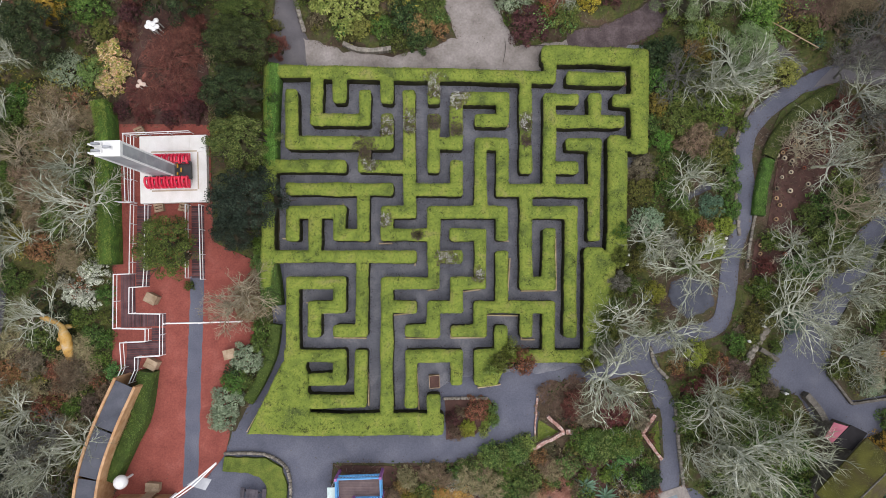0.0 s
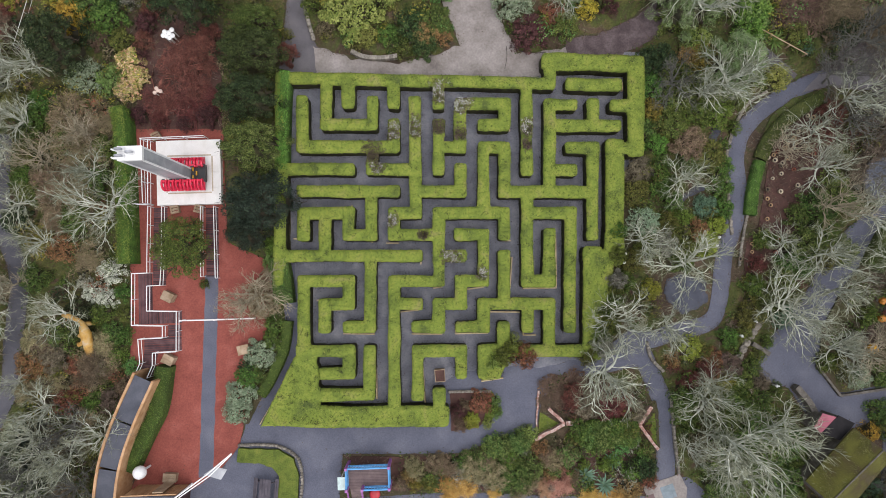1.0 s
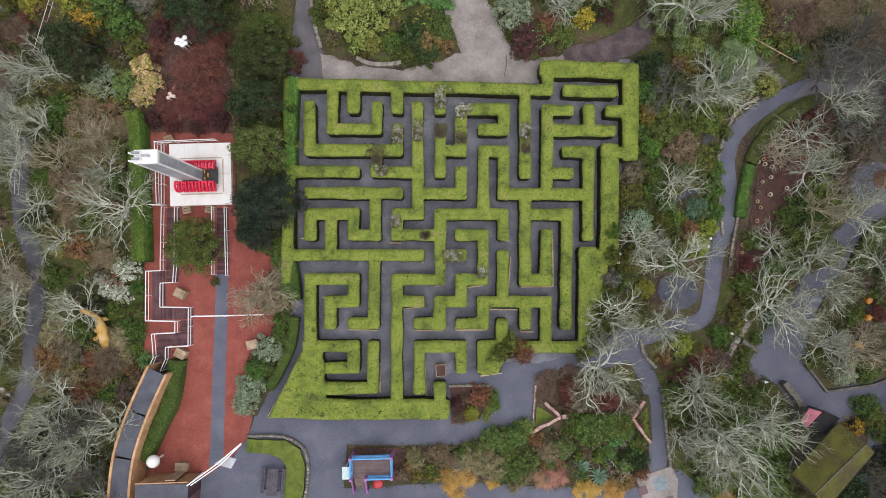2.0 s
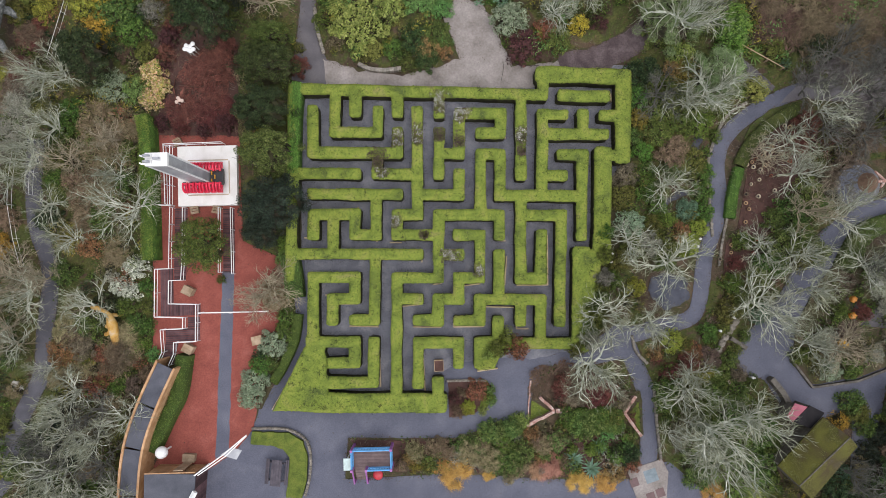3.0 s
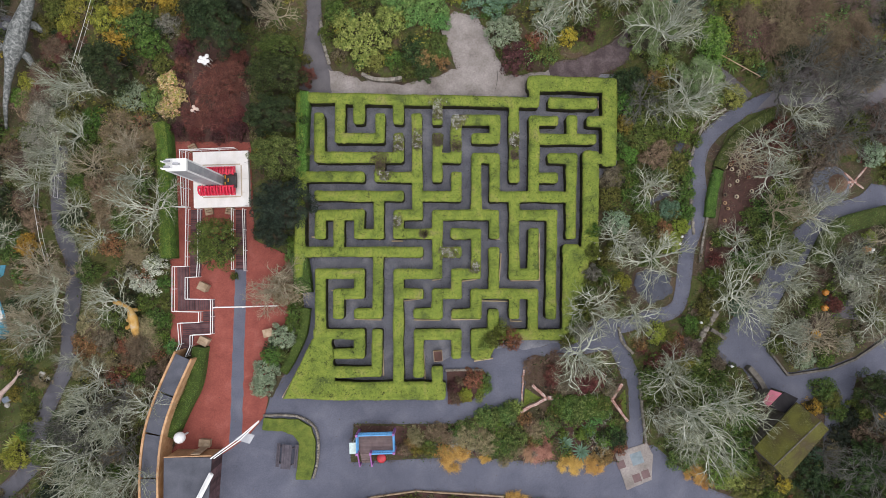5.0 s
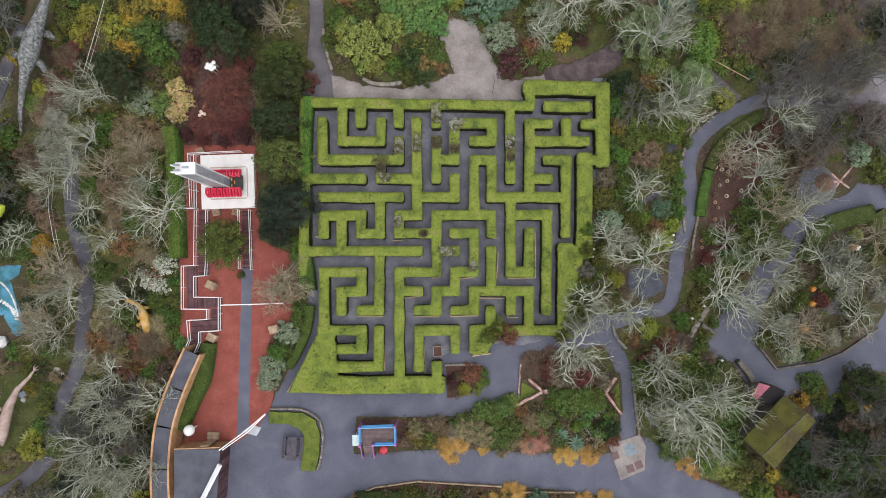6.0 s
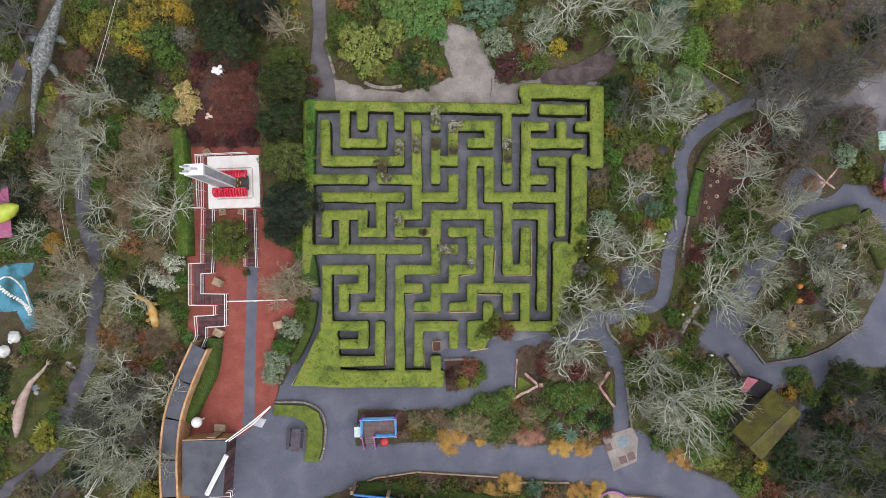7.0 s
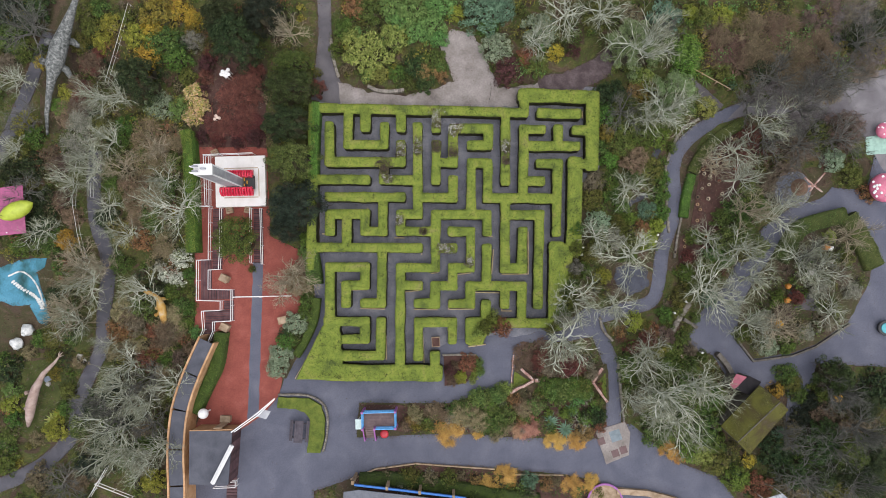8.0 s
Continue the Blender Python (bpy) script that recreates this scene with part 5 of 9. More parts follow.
# brown thickets on the slope west of the ride
for sx, sy, sr, tone in (
        (-29.32, 13.46, 1.1, "green"), (-29.78, 12.14, 1.1, "green"), (-30.07, 10.76, 1.1, "moss"), (-30.42, 9.38, 1.0, "olive"), (-30.72, 7.90, 1.0, "green"), (-30.43, 6.71, 1.0, "olive"), (-31.32, 4.73, 1.2, "dark"), (-29.50, 3.07, 1.3, "yolive"), (-27.92, 2.48, 1.2, "rust"), (-30.09, 0.44, 1.1, "moss"), (-25.42, 7.43, 1.0, "moss"), (-24.83, 9.81, 1.0, "olive"), (-27.08, 4.57, 1.2, "moss"),
        (-27.08, 4.46, 0.9, "olive")):
    shrub(sx, sy, sr, tone)
for sx, sy, sr, tone in (
        (-37.13, 6.27, 1.6, "dark"), (-37.44, 4.16, 1.6, "dark"), (-36.67, 2.80, 1.4, "moss"), (-39.44, 11.43, 1.4, "olive"), (-40.27, 9.32, 1.4, "dark"), (-38.09, 12.45, 1.2, "green"), (-39.13, 13.83, 1.2, "yolive"), (-34.50, 4.85, 1.1, "tantwig"), (-35.08, 2.74, 1.1, "gold"), (-35.74, 9.69, 1.2, "browntwig"), (-29.14, -4.61, 1.4, "brown"), (-30.23, -5.88, 1.3, "rust"), (-28.06, -3.60, 1.3, "moss"), (-26.71, -2.33, 1.3, "dark"), (-25.13, -2.39, 1.0, "green"), (-24.37, -3.73, 1.0, "moss"), (-25.18, -4.49, 1.2, "tantwig"),
        (-29.66, -4.06, 1.4, "tantwig"), (-28.37, -5.43, 1.3, "browntwig"),
        (-29.22, -7.76, 1.3, "brown"), (-27.65, -8.60, 1.2, "rust"), (-25.81, -8.67, 1.0, "green")):
    shrub(sx, sy, sr, tone)
for sx, sy, sr, tone in (
        (-36.26, 10.51, 1.3, "brown"), (-35.54, 6.48, 1.2, "russettwig"), (-38.13, 9.78, 1.5, "dark"), (-37.70, 4.43, 1.5, "dark"), (-39.33, 2.37, 1.3, "green"), (-35.34, 2.75, 1.0, "gold"), (-34.08, -0.47, 1.2, "olive"), (-36.31, -6.19, 1.3, "olive"), (-34.72, -6.24, 1.0, "green"),
        (-40.58, -9.18, 1.4, "dark"), (-40.98, -17.51, 1.5, "green"), (-37.60, -19.19, 1.4, "brown"), (-33.93, -19.32, 1.3, "russettwig"), (-27.56, -15.92, 1.2, "green"), (-27.12, -19.57, 1.3, "lime"), (-31.67, 13.28, 1.3, "olive"), (-33.77, 14.97, 1.3, "browntwig"), (-32.62, 19.23, 1.3, "russettwig"), (-33.64, 21.43, 1.2, "olive")):
    shrub(sx, sy, sr, tone)
# more of the borders south of the maze
for sx, sy, sr, tone in (
        (-2.84, -14.48, 0.8, "tantwig"), (-0.21, -14.32, 0.8, "tantwig"), (2.16, -14.14, 0.8, "laurel"), (3.95, -15.25, 0.9, "laurel"), (4.98, -15.65, 0.8, "tantwig"), (4.53, -13.97, 0.8, "laurel"), (6.63, -13.79, 0.8, "tantwig"), (7.11, -14.85, 0.7, "laurel"), (-3.08, -13.95, 0.6, "tantwig"), (2.86, -16.25, 0.6, "orange"), (4.43, -16.47, 0.6, "tantwig"),
        (8.92, -9.43, 1.0, "redtwig"), (10.50, -9.38, 1.0, "browntwig"), (12.15, -10.07, 1.1, "redtwig"), (13.32, -10.90, 0.9, "browntwig"), (1.15, -19.98, 0.6, "brown"), (-4.08, -19.69, 0.6, "olive"), (2.44, -20.39, 0.6, "rust"), (8.96, -20.89, 0.8, "rust"), (9.75, -20.66, 0.6, "brown")):
    shrub(sx, sy, sr, tone)
# beside the red paving
for sx, sy, sr, tone in (
        (-13.70, -5.65, 1.3, "grey"), (-15.19, -8.44, 1.25, "grey"), (-15.64, -9.72, 1.0, "grey"), (-14.60, -7.25, 1.1, "green"), (-12.78, -4.69, 0.9, "green"), (-13.80, -7.12, 0.8, "moss"), (-14.68, -6.46, 0.8, "dark"),
        (-23.66, -0.86, 0.7, "green"), (-23.54, -2.45, 0.65, "olive"), (-23.53, -4.03, 0.7, "green"), (-24.14, -5.32, 0.8, "bright"), (-25.75, -6.16, 1.3, "browntwig"), (-26.80, -6.01, 1.1, "rust"), (-24.36, 0.74, 1.1, "white"), (-25.70, -0.77, 0.9, "white"), (-24.83, -1.16, 0.9, "white"), (-26.46, 0.04, 0.6, "white"), (-40.37, -12.32, 1.1, "lime"), (-40.58, -15.34, 1.0, "olive"), (-36.21, -14.82, 1.2, "lime"), (-17.78, -0.44, 0.4, "green")):
    shrub(sx, sy, sr, tone)
dome(-19.29, 14.96, 2.75, "redtwig", "wide dome of bare red-brown twigs by the paving", 0.75, 20)
dome(-18.30, 13.08, 2.1, "redtwig", "wide dome of bare red-brown twigs by the paving", 0.7, 200)
dome(-18.19, 16.77, 2.2, "redtwig", "wide dome of bare red-brown twigs by the paving", 0.75, 110)
dome(-20.76, 13.07, 1.6, "redtwig", "wide dome of bare red-brown twigs by the paving", 0.7, 70)
for sx, sy, sr, tone in ((-21.66, 19.08, 0.9, "maroon"), (-21.26, 20.14, 0.8, "redtwig"), (-21.86, 17.74, 0.8, "redtwig"), (-17.04, 18.10, 0.9, "redtwig"), (-22.27, 12.12, 0.8, "maroon"), (-17.21, 11.93, 0.9, "maroon"), (-11.33, 16.37, 0.9, "redtwig"), (-20.79, 11.53, 0.7, "redtwig"), (-18.93, 11.40, 0.7, "maroon"), (-22.21, 16.41, 0.7, "maroon")):
    shrub(sx, sy, sr, tone)
dome(-13.48, -1.66, 1.7, "tantwig", "half-bare tan bush beside the red paving", 1.5)
dome(-13.07, -0.46, 1.2, "tantwig", "half-bare tan bush beside the red paving", 1.5)
for sx, sy, sr, tone in ((12.16, 0.57, 0.9, "olive"), (12.04, -1.19, 0.9, "greytwig"), (11.82, -2.75, 0.9, "green"), (11.45, -4.30, 1.0, "olive"), (10.80, -5.91, 1.0, "greytwig"), (12.42, 2.33, 0.8, "green"), (9.79, -6.58, 0.8, "olive"), (11.2, -3.5, 0.9, "moss"), (11.9, -1.9, 0.8, "olive"), (10.9, -5.0, 0.9, "green")):
    shrub(sx, sy, sr, tone, 2.2)
tree(34.49, -11.51, 1.7, "fir", 1.0, "very dark evergreen tree")
shrub(31.19, -11.42, 1.1, "moss")
for sx, sy, sr, tone in ((33.11, -13.98, 1.0, "deep"), (32.35, -15.41, 1.0, "deep"), (32.25, -13.43, 0.9, "moss"), (31.68, -16.27, 0.8, "brown"), (22.27, -10.45, 1.1, "moss"), (23.40, -12.16, 1.3, "green"), (24.84, -14.72, 1.2, "moss"), (24.39, -17.56, 1.2, "green"), (23.20, -18.30, 1.3, "fresh")):
    shrub(sx, sy, sr, tone)
for tx, ty, tr, tone in ((35.52, -19.77, 1.7, "dark"), (33.22, -20.71, 1.6, "fir"), (38.06, -18.84, 1.7, "dark"), (34.17, -16.75, 1.5, "fir"), (37.55, -14.35, 1.5, "dark")):
    tree(tx, ty, tr, tone, 0.6, "low dark evergreen tree under bare trees")
for tx, ty, tr in ((7.32, -8.97, 1.3), (9.1, -8.67, 1.4), (10.97, -9.25, 1.3), (8.3, -9.96, 1.2), (10.27, -10.28, 1.2), (12.27, -9.9, 1.1), (6.67, -9.96, 0.8)):
    dome(tx, ty, tr, "russettwig", "low russet bracken on the planted bank", 0.6)
shrub(-12.6, 0.9, 0.9, "ivy")
shrub(-12.5, 2.2, 0.9, "bright")
for sx, sy, sr, tone in ((-1.19, 16.54, 1.0, "fir"), (-2.63, 16.2, 0.8, "moss"), (0.38, 17.18, 0.7, "rust")):
    shrub(sx, sy, sr, tone)
# the brighter plants of the south borders
for sx, sy, sr, tone in ((4.15, -13.95, 0.8, "bright"), (3.53, -12.96, 1.0, "laurel"), (4.85, -12.68, 0.9, "laurel"), (4.43, -15.22, 1.3, "moss"), (3.31, -15.18, 1.0, "green"), (1.83, -13.55, 0.8, "laurel"), (0.64, -13.93, 0.8, "green"), (9.87, -12.36, 1.1, "laurel"), (11.36, -12.18, 1.2, "green"), (12.65, -12.59, 1.0, "laurel"),
                         (12.81, -15.08, 0.8, "bright"), (10.83, -14.50, 0.6, "bright"), (8.28, -13.72, 0.9, "tantwig"), (7.10, -14.01, 0.9, "tantwig"), (-2.91, -15.39, 0.6, "yolive"), (-3.94, -15.26, 0.6, "tantwig"), (-1.83, -15.33, 0.6, "yolive"), (1.35, -11.07, 0.65, "lime"), (2.93, -10.24, 0.6, "bright"), (14.05, -15.76, 0.7, "rust"),
                         (19.18, 3.94, 1.0, "blue"), (19.05, 3.91, 0.7, "blue"), (13.91, -13.44, 0.7, "laurel"), (6.19, -13.19, 0.8, "rust"), (-0.86, -14.11, 0.8, "tantwig")):
    shrub(sx, sy, sr, tone)
for sx, sy, sr, tone in ((4.17, -13.88, 0.65, "lime"), (2.78, -13.05, 0.8, "fresh"), (4.61, -12.58, 0.9, "laurel"), (5.59, -12.13, 0.7, "fresh"), (3.53, -14.47, 0.7, "green"), (2.22, -13.99, 0.8, "tantwig"), (9.34, -14.46, 0.5, "bright"), (11.64, -14.27, 0.55, "bright"), (12.76, -14.73, 0.7, "dark")):
    shrub(sx, sy, sr, tone)
# dark growth under the western trees and over the far path
for sx, sy, sr, tone in ((-30.50, -11.12, 1.6, "deep"), (-32.22, -12.62, 1.5, "dark"), (-29.34, -13.51, 1.5, "deep"), (-31.51, -16.30, 1.6, "dark"), (-29.58, -17.15, 1.5, "moss"), (-33.12, -18.06, 1.4, "deep"), (-30.94, -14.49, 1.4, "moss"), (-28.51, -11.71, 1.2, "brown"), (-27.96, -14.86, 1.2, "tantwig"), (-33.84, -14.65, 1.2, "moss"), (-28.13, -17.98, 1.2, "brown")):
    shrub(sx, sy, sr, tone)
for sx, sy, sr, tone in ((21.82, -7.92, 0.9, "moss"), (22.33, -7.10, 0.7, "olive"), (23.17, -6.08, 0.6, "green"), (22.50, -8.99, 0.8, "browntwig"), (23.63, -9.55, 0.6, "moss"), (-12.74, -3.64, 0.8, "green"), (-11.28, 17.88, 0.5, "olive"), (20.30, -7.75, 1.1, "browntwig"), (19.01, -7.18, 0.9, "rust"), (21.03, -8.94, 1.0, "olive")):
    shrub(sx, sy, sr, tone)
# brown growth on the bank below the walkway
for sx, sy, sr, tone in ((-23.47, -7.79, 0.8, "tantwig"), (-23.6, -9.3, 0.9, "moss"), (-24.52, -10.1, 0.9, "brown"), (-24.6, -8.7, 1.0, "browntwig"), (-25.2, -11.9, 0.9, "olive"), (-23.1, -6.2, 0.7, "ivy"), (-26.2, -9.6, 0.9, "tantwig"), (-26.9, -7.9, 0.9, "rust"), (-28.3, -6.3, 0.8, "olive")):
    shrub(sx, sy, sr, tone)
dome(-25.7, -6.2, 1.7, "russettwig", "leafless russet bush hiding the tail of the statue", 1.7)
# growth round the pool and on the bank of the statue
for sx, sy, sr, tone in ((-35.56, 0.31, 1.0, "moss"), (-34.25, -1.31, 0.9, "olive"), (-36.38, -2.31, 0.9, "dark"), (-34.95, -4.19, 1.0, "green"), (-33.48, -5.80, 0.8, "moss"), (-37.46, -6.38, 1.0, "green"), (-36.56, -7.97, 0.8, "olive"), (-41.01, -8.48, 1.0, "green"), (-40.28, -11.12, 0.9, "ivy"), (-40.13, -13.72, 0.9, "green"), (-40.82, -16.30, 1.0, "moss"), (-38.68, -7.60, 0.7, "tantwig"), (-35.00, -11.36, 0.9, "olive"), (-35.38, -12.91, 0.8, "green"), (-36.31, -9.76, 0.7, "yolive"), (-38.03, -15.59, 0.7, "tantwig"), (-34.03, -8.67, 0.7, "tantwig"), (-35.60, -6.01, 0.9, "tantwig"), (-30.59, -7.71, 1.0, "tantwig"), (-29.52, -6.17, 1.0, "rust"), (-28.47, -7.25, 1.0, "tantwig"), (-30.03, -4.58, 0.9, "brown")):
    shrub(sx, sy, sr, tone)
# dusty red twigs beside the long statue
for sx, sy, sr in ((-32.64, 19.11, 1.1), (-33.24, 16.59, 1.2), (-33.92, 15.83, 0.9), (-32.1, 20.18, 0.8)):
    shrub(sx, sy, sr, "redtwig")
# the dark north-west corner
for sx, sy, sr, tone in ((-40.12, 24.65, 1.7, "deep"), (-38.42, 23.50, 1.5, "dark"), (-40.17, 21.95, 1.6, "moss"), (-37.59, 25.10, 1.5, "fir"), (-39.01, 20.82, 1.2, "olive"), (-41.91, 23.37, 1.7, "dark"), (-40.37, 19.52, 1.2, "browntwig"), (-37.15, 19.67, 0.9, "gold"), (-37.40, 20.76, 0.7, "moss"), (-34.81, 16.62, 1.1, "yolive"), (-35.63, 15.31, 1.0, "bright"), (-33.73, 17.12, 1.3, "russettwig")):
    shrub(sx, sy, sr, tone)
for sx, sy, sr, tone in ((3.13, -9.69, 0.5, "ivy"), (3.20, -10.53, 0.5, "ivy"), (2.51, -11.25, 0.45, "fresh"), (13.64, -14.36, 0.6, "ivy"), (12.05, -13.24, 0.8, "ivy"), (10.40, -13.33, 0.7, "laurel"), (8.69, -15.36, 0.6, "tantwig"), (5.64, -15.49, 0.6, "tantwig"), (6.83, -15.06, 0.6, "rust")):
    shrub(sx, sy, sr, tone)

# ---- the drop tower ride ----
M_STEEL = surface("galvanised_steel", [(0.3, (0.26, 0.27, 0.29)), (0.7, (0.4, 0.41, 0.43))], 1.2, 40, 0.2, 0.45, 0.05, 60, 0.1)
M_SEAT = plain("red_moulded_plastic", (0.72, 0.02, 0.065), 0.3)
M_BLACK = plain("black_steel", (0.02, 0.02, 0.022), 0.5)
M_AMBER = plain("amber_paint", (0.6, 0.3, 0.02), 0.45)
M_DECKING = surface("stained_decking", [(0.3, (0.055, 0.03, 0.034)), (0.7, (0.11, 0.062, 0.066))], 2, 40, 0.4, 0.8, 0.3, 50, spread=0.4)
M_FELT = surface("roofing_felt", [(0.3, (0.062, 0.066, 0.082)), (0.7, (0.1, 0.104, 0.124))], 0.8, 12, 0.3, 0.9, 0.3, 120)
M_CREAM = surface("scuffed_white_deck", [(0.3, (0.62, 0.6, 0.56)), (0.7, (0.76, 0.75, 0.73))], 0.9, 30, 0.2, 0.6, 0.1, 60)

DECK_Z = 0.55
platform = thing("ride_platform", Matrix.Identity(4), "square white-painted ride platform on the red paving", "platform")
corner = [Vector(p) for p in pairs([-21.05, 10.16, -16.36, 10.14, -16.34, 5.39, -21.02, 5.40])]
for i in range(4):
    for j in range(4):
        q = [corner[0].lerp(corner[1], a).lerp(corner[3].lerp(corner[2], a), b) for a, b in ((i / 4, j / 4), ((i + 1) / 4, j / 4), ((i + 1) / 4, (j + 1) / 4), (i / 4, (j + 1) / 4))]
        mid = sum(q, Vector((0, 0))) / 4
        part("panel", Shape().slab([tuple(mid + (p - mid) * 0.994) for p in q], DECK_Z - 0.05, DECK_Z), M_CREAM, platform)
part("skirt", Shape().slab([tuple(p) for p in corner], 0, DECK_Z - 0.055), M_CREAM, platform)
M_TAN_LINE = plain("tan_painted_line", (0.5, 0.42, 0.3), 0.6)
LINE = [corner[0].lerp(corner[1], a).lerp(corner[3].lerp(corner[2], a), b) for a, b in ((0.16, 0.24), (0.87, 0.24), (0.87, 0.82), (0.16, 0.82))]
for p, q in zip(LINE, LINE[1:] + LINE[:1]):
    e = (q - p).normalized() * 0.07
    part("painted_line", Shape().slab(ribbon([tuple(p + e), tuple(q - e)], 0.1), DECK_Z + 0.002, DECK_Z + 0.006), M_TAN_LINE, platform)
hub = Vector((-18.91, 7.52))
AXIS = math.degrees(math.atan2((corner[1] - corner[0]).y, (corner[1] - corner[0]).x))
tower = thing("drop_tower", at(hub.x, hub.y, DECK_Z, AXIS), "tall white steel drop tower with a ring of red seats", "ride")
mast = Shape()
mast.box(-0.66, -0.38, 0, 0.66, 0.38, 8.2)
part("mast", mast, M_STEEL, tower)
for sx in (-0.67, 0.67):
    for sy in (-0.39, 0.39):
        part("corner_rail", Shape().box(sx - 0.05, sy - 0.05, 0, sx + 0.05, sy + 0.05, 8.1), M_WHITE, tower)
head = part("head", Shape().box(-0.74, -0.44, 8.2, 0.74, 0.44, 8.5), M_WHITE, tower, "white machinery head")
for k, (hx, hy, hl) in enumerate(((-0.5, -0.2, 0.5), (-0.5, 0.2, 0.5), (0.15, 0.0, 0.35))):
    part("pulley", Shape().tube([(hx - 0.02, hy - 0.06, 8.8), (hx - 0.02, hy + 0.06, 8.8)], 0.24, 14), M_STEEL, head)
    part("bracket", Shape().box(hx - hl / 2, hy - 0.11, 8.55, hx + hl / 2, hy + 0.11, 8.68), M_WHITE, head)
for sy in (-0.28, 0.22):
    part("prong", Shape().tube([(-0.6, sy, 8.45), (-0.95, sy, 8.5), (-1.05, sy + 0.04, 8.6)], [0.09, 0.07, 0.05], 8), M_WHITE, head)
carriage = part("carriage", Shape().box(-1.2, -0.62, 0.55, 1.75, -0.46, 1.0).box(-1.2, 0.46, 0.55, 1.75, 0.62, 1.0).box(0.8, -0.5, 0.5, 1.75, 0.5, 0.85), M_BLACK, tower, "dark steel carriage")
for cx, cy in ((0.9, -0.3), (0.9, 0.3), (1.15, 0.0)):
    part("cylinder", Shape().tube([(cx, cy - 0.15, 0.95), (cx, cy + 0.15, 0.95)], 0.055, 8), M_AMBER, carriage)


def ride_seat(parent, x, side):
    """One moulded seat: pan, back with headrest and shoulder bars."""
    y = side * 0.92
    s = Shape()
    s.box(x - 0.2, min(y - side * 0.38, y + side * 0.28), 0.55, x + 0.2, max(y - side * 0.38, y + side * 0.28), 0.72)
    s.tube([(x - 0.15, y - side * 0.32, 0.7), (x - 0.15, y - side * 0.42, 1.15)], 0.09, 6)
    s.tube([(x + 0.15, y - side * 0.32, 0.7), (x + 0.15, y - side * 0.42, 1.15)], 0.09, 6)
    s.box(x - 0.2, min(y - side * 0.48, y - side * 0.3), 0.7, x + 0.2, max(y - side * 0.48, y - side * 0.3), 1.2)
    seat = part("seat", s, M_SEAT, parent, "red moulded seat")
    for k in (-0.14, 0.14):
        part("restraint", Shape().tube([(x + k, y - side * 0.36, 1.2), (x + k, y - side * 0.1, 1.22), (x + k, y + side * 0.1, 1.05), (x + k, y + side * 0.2, 0.85)], 0.08, 6), M_SEAT, seat)
    part("headrest", Shape().box(x - 0.1, min(y - side * 0.5, y - side * 0.44), 1.1, x + 0.1, max(y - side * 0.5, y - side * 0.44), 1.3), M_BLACK, seat)


for side in (-1, 1):
    for k in range(6):
        ride_seat(tower, -1.1 + 0.51 * k, side)

# ---- rails, decks and queue ----
def rail_run(pts, label="white steel handrail along the ride queue", top=1.1, z0=0.05, bar=0.033):
    """A run of railing: two bars and a post at every turn and every metre and a half."""
    run = thing("handrail", Matrix.Identity(4), label, "railing", "queue rails")
    for (ax, ay), (bx, by) in zip(pts, pts[1:]):
        part("top_bar", Shape().tube([(ax, ay, top), (bx, by, top)], bar, 6), M_WHITE, run)
        part("low_bar", Shape().tube([(ax, ay, z0 + 0.55), (bx, by, z0 + 0.55)], bar * 0.75, 6), M_WHITE, run)
        n = max(1, round(math.hypot(bx - ax, by - ay) / 1.5))
        for k in range(n + 1):
            t = k / n
            if k < n or (bx, by) == pts[-1]:
                x, y = ax + (bx - ax) * t, ay + (by - ay) * t
                part("post", Shape().tube([(x, y, 0), (x, y, top)], bar * 0.75, 6), M_WHITE, run)
    return run


QUEUE_WEST = pairs([-21.46, 5.32, -21.59, 1.30, -21.60, 0.50, -22.69, 0.49, -22.76, -3.22, -20.55, -3.34, -20.57, -4.19, -22.31, -4.22, -22.20, -5.96, -22.59, -6.79])
QUEUE_EAST = pairs([-20.47, 5.29, -20.55, 1.27, -20.68, -0.42, -21.62, -0.44, -21.66, -2.23, -19.54, -2.34, -19.60, -5.20, -21.29, -5.24, -21.31, -6.13, -21.71, -7.00])
rail_run(QUEUE_WEST)
rail_run(QUEUE_EAST)
rail_run(pairs([-17.68, 5.20, -17.75, 0.09]), "white handrail beside the ride exit deck")
rail_run(pairs([-16.74, 5.16, -16.71, -0.04]), "white handrail beside the ride exit deck")
rail_run(pairs([-21.98, 10.28, -17.38, 10.32]), "white handrail along the ride platform")
rail_run(pairs([-21.93, 10.23, -21.83, 5.57]), "white handrail along the ride platform")
rail_run(pairs([-21.41, 10.17, -21.46, 5.51]), "white handrail along the ride platform")
rail_run(pairs([-23.54, 5.58, -21.51, 5.46]), "white handrail between hedge and platform")
barrier = thing("barrier_pole", Matrix.Identity(4), "white barrier pole across the red paving", "barrier")
part("pole", Shape().tube([(-19.19, -3.00, 1.0), (-16.89, -3.03, 1.0), (-14.03, -3.03, 1.0)], 0.05, 8), M_WHITE, barrier)
for bx, by in pairs([-19.33, -3.02, -16.91, -3.06, -14.20, -3.05]):
    part("support", Shape().tube([(bx, by, 0), (bx, by, 1.0)], 0.06, 8), M_WHITE, barrier)


